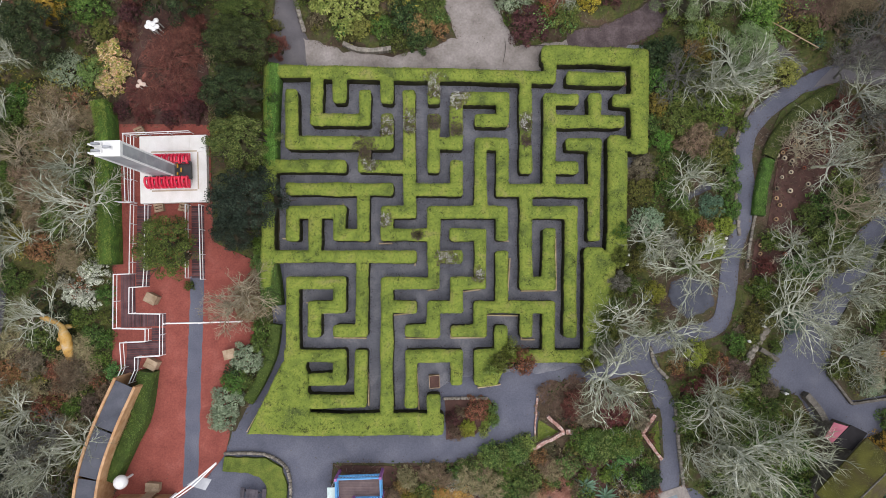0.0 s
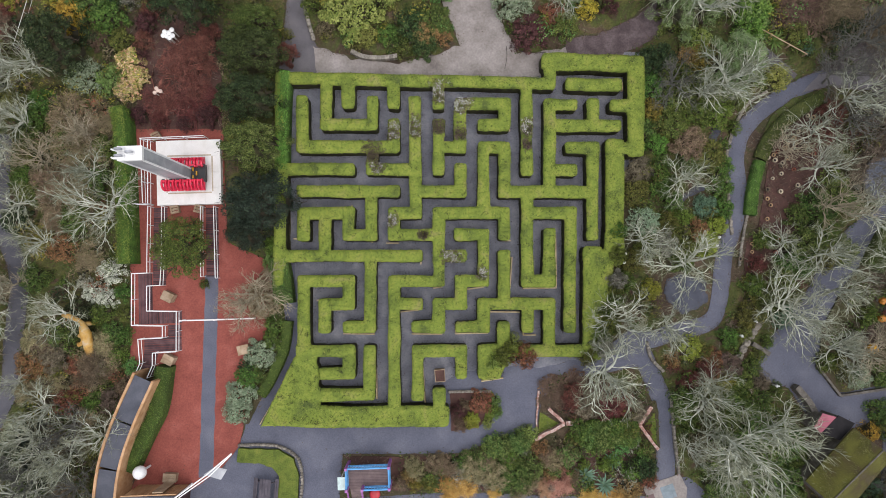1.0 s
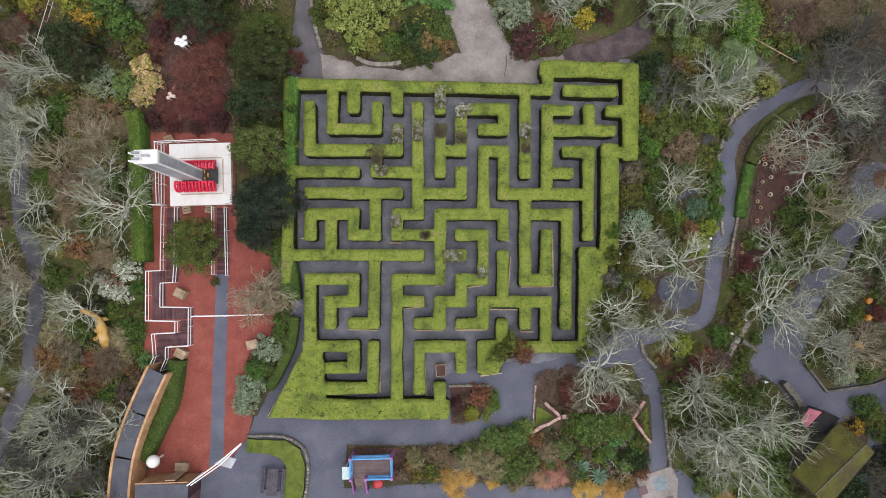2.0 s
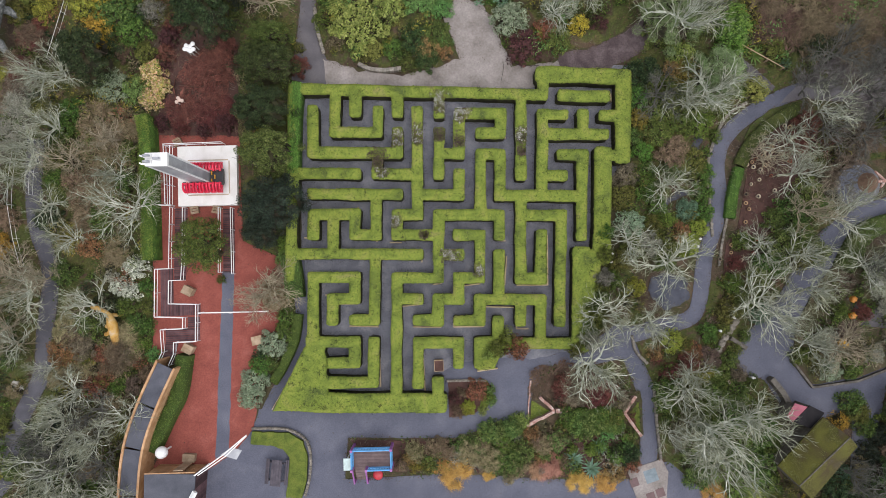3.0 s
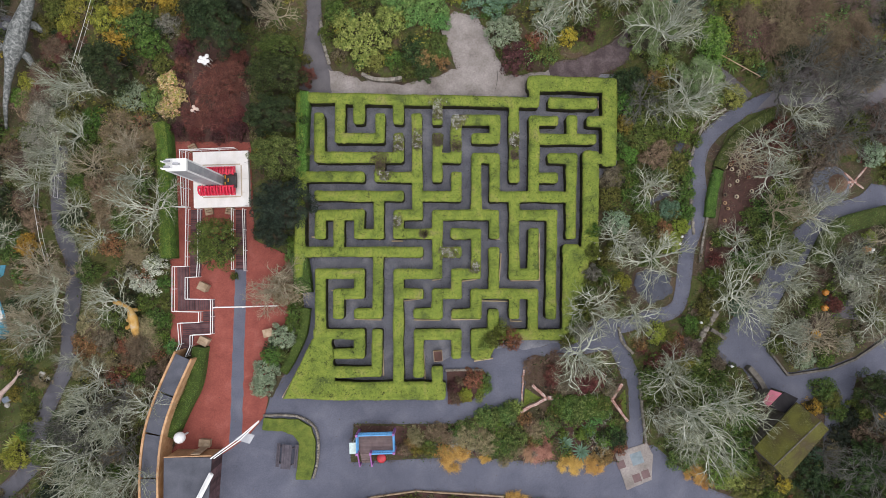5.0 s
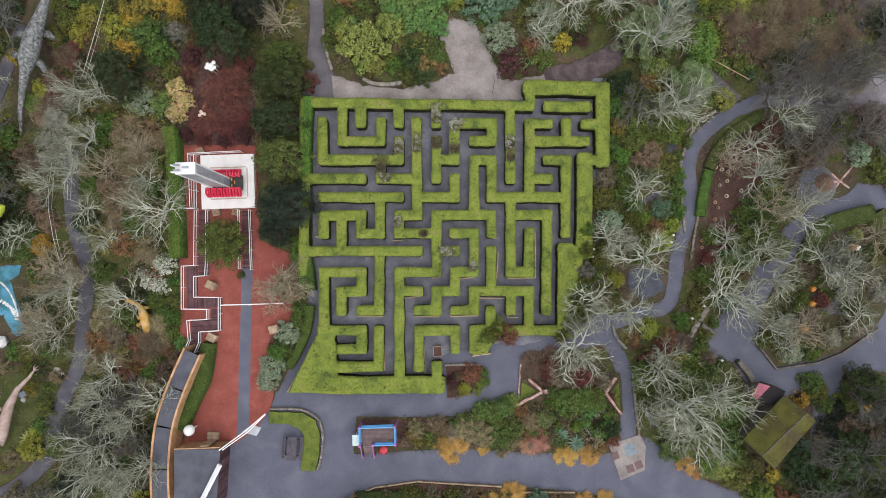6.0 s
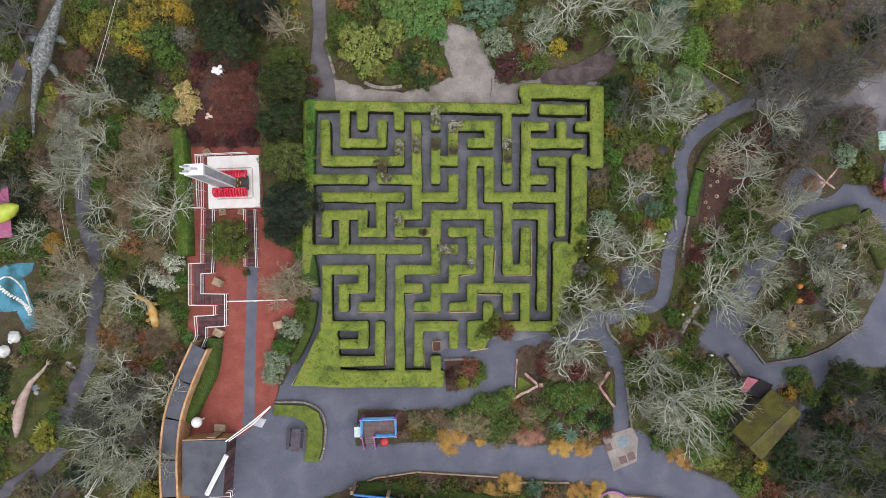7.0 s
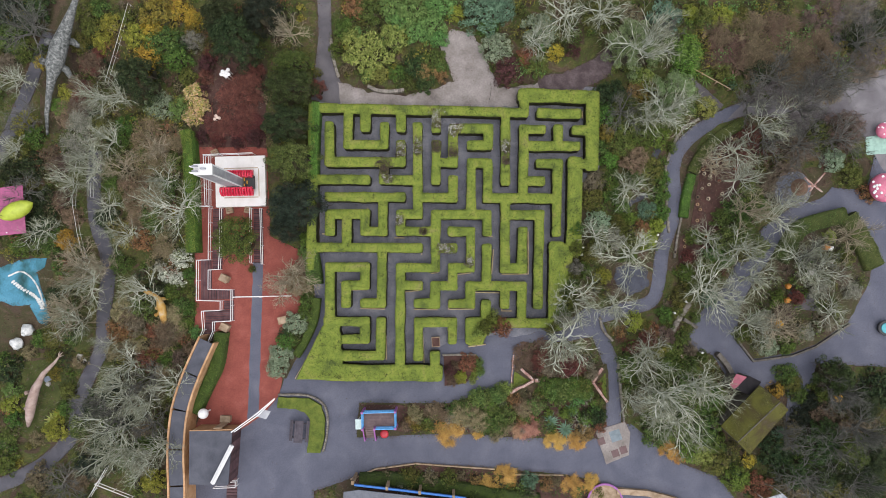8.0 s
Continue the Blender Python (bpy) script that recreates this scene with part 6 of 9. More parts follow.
def board_deck(name, label, corners, n, z=0.09, mat=None):
    """Boards laid side by side between two edges."""
    a, b, c, d = [Vector(p) for p in corners]
    deck = tagged(new(name), label, "decking", kind="structure")
    for k in range(n):
        t0, t1 = k / n + 0.06 / n, (k + 1) / n - 0.06 / n
        q = [a.lerp(d, t0), b.lerp(c, t0), b.lerp(c, t1), a.lerp(d, t1)]
        part("plank", Shape().slab([tuple(p) for p in q], 0.0, z), mat or M_DECKING, deck)
    return deck


W, E = QUEUE_WEST, QUEUE_EAST
board_deck("decking", "dark stained queue decking between white rails", [W[0], E[0], E[1], W[1]], 22)
board_deck("decking", "dark stained queue decking between white rails", [W[1], E[1], E[2], (W[2][0], E[2][1])], 10)
board_deck("decking", "dark stained queue decking between white rails", [W[3], (W[3][0], W[4][1]), (E[4][0], W[4][1]), (E[4][0], W[3][1])], 8, 0.094)
board_deck("decking", "dark stained queue decking between white rails", [(E[4][0], E[4][1]), (E[4][0], W[4][1]), (E[5][0], W[4][1]), E[5]], 13, 0.097)
board_deck("decking", "dark stained queue decking between white rails", [W[5], E[6], (W[7][0], E[6][1]), (W[7][0], W[7][1])][:1] + [(E[6][0], W[5][1]), (E[6][0], W[6][1]), W[6]], 5, 0.1)
board_deck("decking", "dark stained queue decking between white rails", [W[7], (E[6][0], W[7][1]), E[6], (W[7][0], E[7][1])], 6, 0.103)
board_deck("decking", "dark stained queue decking between white rails", [(W[7][0], E[7][1]), E[7], E[9], W[9]], 12, 0.106)
board_deck("decking", "dark stained exit decking between white rails", [(-17.64, 5.19), (-16.74, 5.16), (-16.76, 0.06), (-17.70, 0.09)], 30)


def crate(x, y, rz, w, label):
    c = thing("timber_box", at(x, y, 0.03, rz), label, "box", "timber boxes on the paving")
    part("body", Shape().box(-w, -w * 0.8, 0, w, w * 0.8, 0.75), M_WOOD, c)
    part("lid", Shape().box(-w - 0.03, -w * 0.8 - 0.03, 0.755, w + 0.03, 0.0, 0.82).box(-w - 0.03, 0.012, 0.755, w + 0.03, w * 0.8 + 0.03, 0.82), M_WOOD, c)


crate(-20.30, -1.26, -28, 0.38, "pale timber box standing on red paving")
crate(-20.34, -5.79, -28, 0.38, "pale timber box standing on red paving")
crate(-14.92, -5.27, 12, 0.38, "pale timber box half under a shrub")


def slat_seat(x, y, rz):
    c = thing("slatted_bench", at(x, y, 0.04, rz), "small slatted wooden bench by the ride", "bench", "benches by the ride")
    for k in range(3):
        part("slat", Shape().box(-0.32, -0.3 + k * 0.22, 0.42, 0.32, -0.14 + k * 0.22, 0.46), M_WOOD, c)
    for sx in (-0.3, 0.24):
        part("leg", Shape().box(sx, -0.28, 0, sx + 0.06, 0.3, 0.41), M_WOOD, c)


slat_seat(-19.80, 5.09, 10)
slat_seat(-18.07, 5.08, -14)
slat_seat(-21.10, 10.56, 25)

# ---- clipped hedges outside the maze ----
def hedge_strip(name, label, pts, width, tall, leaf_tone, body=None):
    """A clipped hedge along a line, with leaves standing proud of it."""
    line = smooth_line(pts, 8)
    h = thing("hedge", Matrix.Identity(4), label, "hedge", "clipped hedges")
    s = Shape()
    rows = []
    for i, (x, y) in enumerate(line):
        a, b = line[max(i - 1, 0)], line[min(i + 1, len(line) - 1)]
        d = Vector((b[0] - a[0], b[1] - a[1])).normalized()
        nrm = Vector((-d.y, d.x))
        for k, (u, z) in enumerate(((-1, 0), (-1.02, 0.5), (-0.95, 0.93), (-0.6, 1.0), (0, 1.02), (0.6, 1.0), (0.95, 0.93), (1.02, 0.5), (1, 0))):
            j = 0.1 * noise.noise((x * 1.7 + k, y * 1.7, k)) * (1 if 0 < k < 8 else 0)
            p = Vector((x, y)) + nrm * (u * width / 2 + j)
            s.v.append((p.x, p.y, z * tall + j * 0.8))
    n = len(line)
    for i in range(n - 1):
        for k in range(8):
            s.f.append((i * 9 + k, i * 9 + k + 1, (i + 1) * 9 + k + 1, (i + 1) * 9 + k))
    s.f.append(tuple(range(9)))
    s.f.append(tuple((n - 1) * 9 + k for k in range(9))[::-1])
    s.n = len(s.v)
    part("hedge_body", s, body or M_HEDGE_DARK, h, smooth=True)
    ln = sum(math.dist(a, b) for a, b in zip(line, line[1:]))
    m = int(ln * (width + tall) * 190)
    idx = RNG.integers(0, n - 1, m)
    t = RNG.uniform(0, 1, m)
    pl = np.array(line)
    base = pl[idx] * (1 - t[:, None]) + pl[idx + 1] * t[:, None]
    dirs = pl[idx + 1] - pl[idx]
    dirs /= np.linalg.norm(dirs, axis=1, keepdims=True)
    u = np.clip(RNG.uniform(-1.35, 1.35, m), -1.02, 1.02)
    z = np.where(np.abs(u) > 1.0, RNG.uniform(0.1, 1.0, m), 1.02) * tall + RNG.uniform(-0.02, 0.05, m)
    pos = np.column_stack([base[:, 0] - dirs[:, 1] * u * width / 2, base[:, 1] + dirs[:, 0] * u * width / 2, z])
    tagged(part("leaves", Shape().leaves(pos, RNG.normal(0, 0.6, pos.shape) + (0, 0, 1), RNG.uniform(0.028, 0.06, m)), LEAF[leaf_tone], h), kind="stuff")


M_HEDGE_DARK = surface("dark_hedge", [(0.25, (0.03, 0.05, 0.012)), (0.55, (0.055, 0.085, 0.016)), (0.8, (0.085, 0.12, 0.022))], 1.3, 26, 0.7, 0.9, 1.0, 40)
M_HEDGE_BRIGHT = surface("bright_hedge", [(0.25, (0.03, 0.06, 0.012)), (0.5, (0.06, 0.125, 0.02)), (0.78, (0.1, 0.19, 0.03))], 1.6, 9, 0.9, 0.9, 1.0, 30)
hedge_strip("hedge", "tall bright-green hedge beside the red paving", pairs([-23.4, 12.5, -23.18, 11.04, -23.07, 7.40, -23.00, 3.78, -22.97, 1.20]), 0.95, 1.7, "bright", M_HEDGE_BRIGHT)
hedge_strip("hedge", "dark clipped hedge along the covered ramp", pairs([-20.52, -6.22, -21.02, -9.19, -22.00, -11.20, -23.09, -13.46]), 1.0, 1.3, "green")
hedge_strip("hedge", "low clipped bright-green hedge beside the winding path", pairs([22.50, 3.2, 22.8, 5.0, 23.45, 7.2]), 0.8, 0.6, "green", M_HEDGE_BRIGHT)
hedge_strip("hedge", "low mossy hedge beside the winding path", pairs([23.5, 7.35, 24.2, 8.7, 25.3, 9.95, 26.7, 10.95, 28.49, 11.91]), 0.95, 0.5, "moss", M_VERGE)
hedge_strip("hedge", "clipped hedge enclosing the play garden", pairs([31.17, -1.07, 32.71, 1.47, 34.21, 2.30, 37.36, 3.01]), 1.4, 0.9, "moss", M_VERGE)
hedge_strip("hedge", "clipped hedge enclosing the play garden", pairs([37.51, 2.90, 38.78, 0.46, 39.78, -1.91]), 1.7, 0.9, "moss", M_VERGE)
hedge_strip("hedge", "green hedge against the evergreens beside the maze", pairs([-11.28, 14.79, -11.52, 12.19, -11.65, 9.58, -11.71, 7.61]), 0.8, 1.5, "bright", M_HEDGE_BRIGHT)
hedge_strip("hedge", "green hedge at the corner of the maze", pairs([-12.24, 1.32, -11.98, -0.24, -11.83, -2.05]), 1.3, 1.4, "green")
hedge_strip("hedge", "broad clipped green bush between the stone walls", pairs([9.61, -12.20, 10.79, -12.15, 12.10, -12.23, 13.19, -12.35]), 1.8, 0.95, "green")
hedge_strip("hedge", "low dark hedge below the border", pairs([-8.17, -20.10, -5.08, -20.11, -1.48, -20.65, 3.13, -21.53, 8.25, -22.38]), 1.2, 0.8, "dark")
hedge_strip("hedge", "low green hedge beside the narrow path", pairs([-13.78, -8.60, -13.22, -7.76, -12.49, -6.43, -11.99, -5.08, -11.72, -3.33]), 0.7, 0.7, "green")

# ---- covered ramp and kiosk ----
M_TIMBER_NEW = surface("orange_timber", [(0.3, (0.33, 0.17, 0.07)), (0.7, (0.5, 0.31, 0.17))], 2, 30, 0.35, 0.7, 0.2, 50, spread=0.12)
M_BLUE = plain("sky_blue_paint", (0.12, 0.36, 0.68), 0.4)
M_BLUE_DEEP = plain("deep_blue_paint", (0.03, 0.16, 0.5), 0.4)
M_PURPLE = plain("violet_paint", (0.34, 0.12, 0.36), 0.5)
M_POOL = surface("pool_blue_paint", [(0.3, (0.022, 0.07, 0.075)), (0.42, (0.04, 0.14, 0.17)), (0.54, (0.07, 0.23, 0.32)), (0.72, (0.09, 0.27, 0.37))], 0.55, 8, 0.4, 0.8, 0.2, 30)
M_PALE = plain("pale_plaster", (0.5, 0.48, 0.44), 0.8)
M_WATER = surface("pond_water", [(0.3, (0.042, 0.046, 0.062)), (0.7, (0.075, 0.08, 0.102))], 1.2, 12, 0.3, 0.8, 0.2, 8)
M_MOSS_ROOF = surface("mossy_roof", [(0.28, (0.075, 0.06, 0.045)), (0.42, (0.062, 0.05, 0.02)), (0.55, (0.082, 0.078, 0.018)), (0.75, (0.12, 0.122, 0.024))], 0.6, 14, 0.6, 0.95, 0.7, 20)
M_DARK_ROOF = surface("dark_slate", [(0.3, (0.01, 0.009, 0.01)), (0.7, (0.02, 0.018, 0.02))], 1.5, 30, 0.4, 0.9, 0.4, 30)
M_PINK_ROOF = plain("pink_wall_paint", (0.36, 0.12, 0.155), 0.9, vary=0.25)

RAMP_Z = 2.3
ramp_line = smooth_line(pairs([-21.36, -6.73, -22.79, -9.75, -23.88, -12.9, -24.29, -16.38, -24.26, -19.6, -24.26, -23.38]), 4)
walkway = thing("covered_walkway", Matrix.Identity(4), "covered timber queue walkway with grey felt roof panels", "walkway")
n = len(ramp_line)
for i in range(0, n - 4, 4):
    seg = ramp_line[i:i + 5]
    seg = [(seg[0][0] + (seg[1][0] - seg[0][0]) * 0.16, seg[0][1] + (seg[1][1] - seg[0][1]) * 0.16)] + seg[1:]
    part("roof_panel", Shape().slab(ribbon(seg, 1.25), RAMP_Z - 0.06, RAMP_Z + 0.004 * (i % 8)), M_FELT, walkway, "grey felt roof panel")
left, right = ribbon(ramp_line, 1.62)[:n], ribbon(ramp_line, 1.62)[n:][::-1]
inner_l, inner_r = ribbon(ramp_line, 1.27)[:n], ribbon(ramp_line, 1.27)[n:][::-1]
for i in range(0, n - 1):
    part("fascia_board", Shape().slab([left[i], left[i + 1], inner_l[i + 1], inner_l[i]], RAMP_Z - 0.25, RAMP_Z + 0.1), M_TIMBER_NEW, walkway)
    part("fascia_board", Shape().slab([right[i], right[i + 1], inner_r[i + 1], inner_r[i]], RAMP_Z - 0.25, RAMP_Z + 0.1), M_TIMBER_NEW, walkway)
for i in range(0, n - 1):
    for side, inn in ((left, inner_l), (right, inner_r)):
        part("wall_panel", Shape().slab([side[i], side[i + 1], inn[i + 1], inn[i]], 0.0, RAMP_Z - 0.26), M_TIMBER_NEW, walkway)

kiosk = thing("timber_kiosk", Matrix.Identity(4), "timber building with a flat grey felt roof", "building")
KZ = 2.8
roof_quad = pairs([-22.84, -14.69, -19.04, -14.83, -19.46, -19.51, -22.95, -19.39])
part("roof", Shape().slab(roof_quad, KZ - 0.12, KZ), M_FELT, kiosk, "grey felt roof")
kx = [p[0] for p in roof_quad]
ky = [p[1] for p in roof_quad]
for k in range(16):
    t0, t1 = k / 16 + 0.003, (k + 1) / 16 - 0.003
    a, b = Vector(roof_quad[0]), Vector(roof_quad[1])
    p, q = a.lerp(b, t0), a.lerp(b, t1)
    part("north_board", Shape().box(p.x, p.y - 0.12, 0, q.x, q.y - 0.06, KZ - 0.13), M_TIMBER_NEW, kiosk)
for k in range(16):
    t0, t1 = k / 16 + 0.003, (k + 1) / 16 - 0.003
    a, b = Vector(roof_quad[1]), Vector(roof_quad[2])
    p, q = a.lerp(b, t0), a.lerp(b, t1)
    part("east_board", Shape().box(p.x - 0.14, q.y, 0, p.x - 0.08, p.y, KZ - 0.13), M_DECKING, kiosk)
part("core", Shape().slab([(kx[0] + 0.1, ky[0] - 0.16), (kx[1] - 0.2, ky[1] - 0.16), (kx[2] - 0.2, ky[2] + 0.1), (kx[3] + 0.1, ky[3] + 0.1)], 0, KZ - 0.13), M_TIMBER_NEW, kiosk)
part("edge_trim", Shape().box(kx[0], ky[0] - 0.02, KZ + 0.002, kx[1], ky[0] + 0.06, KZ + 0.05), M_TIMBER_NEW, kiosk)
steps = thing("timber_box", at(-20.45, -14.25, 0.03, -6), "pale timber box against the kiosk wall", "box", "timber boxes on the paving")
part("body", Shape().box(-0.45, -0.28, 0, 0.45, 0.28, 0.5), M_WOOD, steps)
part("lid", Shape().box(-0.48, -0.31, 0.504, 0.48, -0.005, 0.55).box(-0.48, 0.005, 0.504, 0.48, 0.31, 0.55), M_WOOD, steps)
plank = thing("leaning_board", Matrix.Identity(4), "pale timber board leaning on the kiosk wall", "board")
part("board", Shape().add([(-20.45 - 0.36, -14.25 - 0.32, 0.0), (-20.45 + 0.36, -14.25 - 0.32, 0.0), (-20.3 + 0.36, -14.54 + 0.02, 2.9), (-20.3 - 0.36, -14.54 + 0.02, 2.9), (-20.45 - 0.36, -14.25 - 0.26, 0.0), (-20.45 + 0.36, -14.25 - 0.26, 0.0), (-20.3 + 0.36, -14.54 + 0.08, 2.9), (-20.3 - 0.36, -14.54 + 0.08, 2.9)], [(0, 1, 2, 3), (7, 6, 5, 4), (0, 4, 5, 1), (1, 5, 6, 2), (2, 6, 7, 3), (3, 7, 4, 0)]), M_WOOD, plank)
globe = thing("globe_lamp", at(-22.02, -13.44), "large white globe lamp beside the kiosk", "lamp")
part("globe", Shape().ball((0, 0, 1.7), 0.47, 20, 12), M_WHITE, globe, smooth=True)
part("post", Shape().tube([(0, 0, 0), (0, 0, 1.3)], 0.08, 8), M_WHITE, globe)
boom = thing("sign_gantry", Matrix.Identity(4), "white slanting sign gantry over the plaza", "gantry")
part("boom", Shape().tube([(-20.71, -19.23, 3.2), (-18.93, -15.96, 3.2)], 0.2, 4), M_WHITE, boom)
part("pole", Shape().tube([(-19.02, -14.83, 3.0), (-16.82, -13.33, 3.2), (-15.04, -11.92, 3.4)], 0.05, 6), M_WHITE, boom)
part("pole", Shape().tube([(-18.8, -14.85, 3.0), (-16.62, -13.42, 3.2), (-15.04, -11.98, 3.4)], 0.04, 6), M_WHITE, boom)
part("upright", Shape().tube([(-19.02, -14.83, 0), (-19.02, -14.83, 3.05)], 0.06, 6), M_WHITE, boom)
part("panel", Shape().slab(pairs([-17.26, -13.50, -16.06, -13.89, -15.64, -13.21, -16.44, -12.98]), 2.57, 2.6), M_STEEL, boom, "grey sheet panel")
part("prop", Shape().tube([(-16.67, -13.73, 0), (-16.35, -13.49, 2.57)], 0.05, 6), M_STEEL, boom)
part("foot", Shape().tube([(-20.61, -19.14, 2.8), (-20.61, -19.14, 3.2)], 0.12, 6), M_WHITE, boom)
board_deck("decking", "red-brown timber terrace beside the kiosk", pairs([-20.32, -16.08, -19.48, -16.11, -19.74, -25.52, -20.78, -25.49]), 34, 0.12)
rail_run(pairs([-21.81, -19.91, -19.42, -19.79, -19.43, -20.30, -21.46, -20.33]), "white handrail on the timber terrace")

# ---- plaza: planter, picnic table, playhouse ----
BEDS, LAWNS = [], []


def lawn_patch(name, label, poly, z, mat):
    poly = worn(poly, 0.25, 0.08)
    BEDS.append(poly)
    if name in ("pool", "play_mat"):
        PAVED.append(poly)
    if mat == M_GRASS:
        LAWNS.append(poly)
    me = Shape().slab(poly, 0, z).mesh(name)
    bm = bmesh.new()
    bm.from_mesh(me)
    bmesh.ops.triangulate(bm, faces=[f for f in bm.faces if len(f.verts) > 4])
    bm.to_mesh(me)
    bm.free()
    return tagged(part(name, me, mat), label, "planting bed", kind="structure")


def stone_row(pts, group_label, w=0.3, z=0.35, seed=1):
    """A kerb of rough stones, each a piece of its own."""
    kerb = tagged(new("stone_edging"), group_label, "stone edging", kind="structure")
    line = smooth_line(pts, 6)
    r = np.random.default_rng(seed)
    shapes = []
    for k in range(5):
        s = Shape().ball((0, 0, 0.5), 0.62, 7, 5, 0.85, 0.5)
        s.v = [(max(-0.5, min(0.5, x)), max(-0.48, min(0.48, y)), max(0.0, min(0.95, zz))) for x, y, zz in s.v]
        shapes.append(s.mesh("stone"))
    acc, step = 0.0, 0.0
    for (ax, ay), (bx, by) in zip(line, line[1:]):
        ln = math.hypot(bx - ax, by - ay)
        d = 0.0
        while step + d < acc + ln:
            t = (step - acc) / ln
            size = w * r.uniform(0.75, 1.3)
            if 0 <= t <= 1:
                o = part("stone", shapes[int(r.integers(0, 5))], M_STONE, kerb)
                o.matrix_basis = pose(ax + (bx - ax) * t, ay + (by - ay) * t, 0, 0, 0, math.degrees(math.atan2(by - ay, bx - ax)) + r.uniform(-12, 12)) @ Matrix.Diagonal((size * 1.15, w, z * r.uniform(0.8, 1.15), 1))
            step += size * 1.0
        acc += ln
    return kerb


lawn_patch("planting_bed", "grassy kerbed planter curving round the picnic table", pairs([-15.54, -12.40, -12.65, -12.61, -11.62, -13.27, -11.24, -14.54, -11.40, -16.25, -11.76, -17.59, -12.96, -17.54, -12.75, -15.68, -12.66, -14.49, -13.16, -13.84, -14.10, -13.50, -15.72, -13.33]), 0.35, M_GRASS)
stone_row(pairs([-15.53, -12.19, -13.80, -12.20, -12.44, -12.46, -11.31, -13.29, -11.04, -14.70, -11.19, -16.26, -11.55, -17.54]), "rough stone kerb round the grassy planter", 0.21, 0.4, 2)
table = thing("picnic_table", at(-13.62, -15.51, 0.03, -6, 1.05), "weathered grey wooden picnic table with two benches", "table")
M_GREYWOOD = surface("grey_weathered_wood", [(0.3, (0.05, 0.044, 0.054)), (0.7, (0.095, 0.084, 0.098))], 3, 40, 0.4, 0.85, 0.3, 60, spread=0.12)
for k in range(4):
    part("top_plank", Shape().box(-0.38 + k * 0.195, -0.95, 0.71, -0.2 + k * 0.195, 0.95, 0.75), M_GREYWOOD, table)
for bx in (-0.72, 0.72):
    for k in (-0.13, 0.01):
        part("bench_plank", Shape().box(bx + k, -0.92, 0.41, bx + k + 0.12, 0.92, 0.45), M_GREYWOOD, table)
for by in (-0.65, 0.65):
    for sgn in (-1, 1):
        part("leg", Shape().tube([(sgn * 0.7, by, 0), (sgn * 0.25, by, 0.7)], 0.05, 4), M_GREYWOOD, table)
    part("cross_beam", Shape().box(-0.85, by - 0.04, 0.33, 0.85, by + 0.04, 0.405), M_GREYWOOD, table)

house = thing("play_platform", Matrix.Identity(4), "raised play platform with blue balustrades and violet posts", "playhouse")
pc = [Vector(p) for p in pairs([-7.60, -13.67, -4.62, -13.73, -4.67, -15.26, -7.65, -15.15])]
M_PLAYDECK = surface("brown_play_deck", [(0.3, (0.12, 0.085, 0.085)), (0.7, (0.19, 0.14, 0.135))], 2, 40, 0.4, 0.8, 0.2, 60, spread=0.12)
for k in range(14):
    t0, t1 = k / 14 + 0.003, (k + 1) / 14 - 0.003
    part("deck_board", Shape().slab([tuple(pc[0].lerp(pc[3], t0)), tuple(pc[1].lerp(pc[2], t0)), tuple(pc[1].lerp(pc[2], t1)), tuple(pc[0].lerp(pc[3], t1))], 1.12, 1.2), M_PLAYDECK, house)
px0, px1, py0, py1 = pc[0].x, pc[1].x, pc[3].y, pc[0].y
for a, b in (((px0, py1), (px1, py1)), ((px0, py0), (px0, py1)), ((px1, py0), (px1, py1)), ((px0 + 1.1, py0), (px1, py0))):
    for z in (1.35, 2.0):
        part("balustrade_rail", Shape().tube([(*a, z), (*b, z)], 0.075, 4), M_BLUE, house)
    m = int(math.dist(a, b) / 0.2)
    for k in range(1, m):
        x, y = a[0] + (b[0] - a[0]) * k / m, a[1] + (b[1] - a[1]) * k / m
        part("baluster", Shape().box(x - 0.03, y - 0.03, 1.36, x + 0.03, y + 0.03, 1.96), M_BLUE, house)
for x, y in ((px0, py0), (px0, py1), (px1, py1), (px1, py0), (px0 + 1.1, py0)):
    part("corner_post", Shape().box(x - 0.09, y - 0.09, 0, x + 0.09, y + 0.09, 2.2), M_PURPLE, house)
for k in range(5):
    part("stair_tread", Shape().box(px0 + 0.12, py0 - 0.24 * (k + 1), 0.95 - 0.19 * k, px0 + 1.0, py0 - 0.24 * k - 0.07, 1.0 - 0.19 * k), M_PLAYDECK, house)
for x in (px0 + 0.06, px0 + 1.06):
    part("stair_rail", Shape().tube([(x, py0, 2.0), (x, py0 - 1.25, 1.0)], 0.06, 4), M_PURPLE, house)
    part("stair_post", Shape().box(x - 0.06, py0 - 1.31, 0, x + 0.06, py0 - 1.19, 1.05), M_PURPLE, house)
seat = thing("red_ball_seat", at(-5.81, -16.01), "glossy red rounded seat on the tarmac", "seat")
part("cushion", Shape().ball((0, 0, 0.3), 0.4, 16, 8, 0.5), plain("glossy_red", (0.5, 0.03, 0.045), 0.5), seat, smooth=True)
board = thing("info_board", at(-7.99, -14.79), "pale green information board beside the play platform", "sign")
part("board", Shape().box(-0.28, -0.45, 1.5, 0.28, 0.45, 1.56), plain("pale_mint_board", (0.5, 0.62, 0.6), 0.4), board)
for ly in (-0.4, 0.4):
    part("leg", Shape().box(-0.04, ly - 0.04, 0, 0.04, ly + 0.04, 1.5), M_WHITE, board)

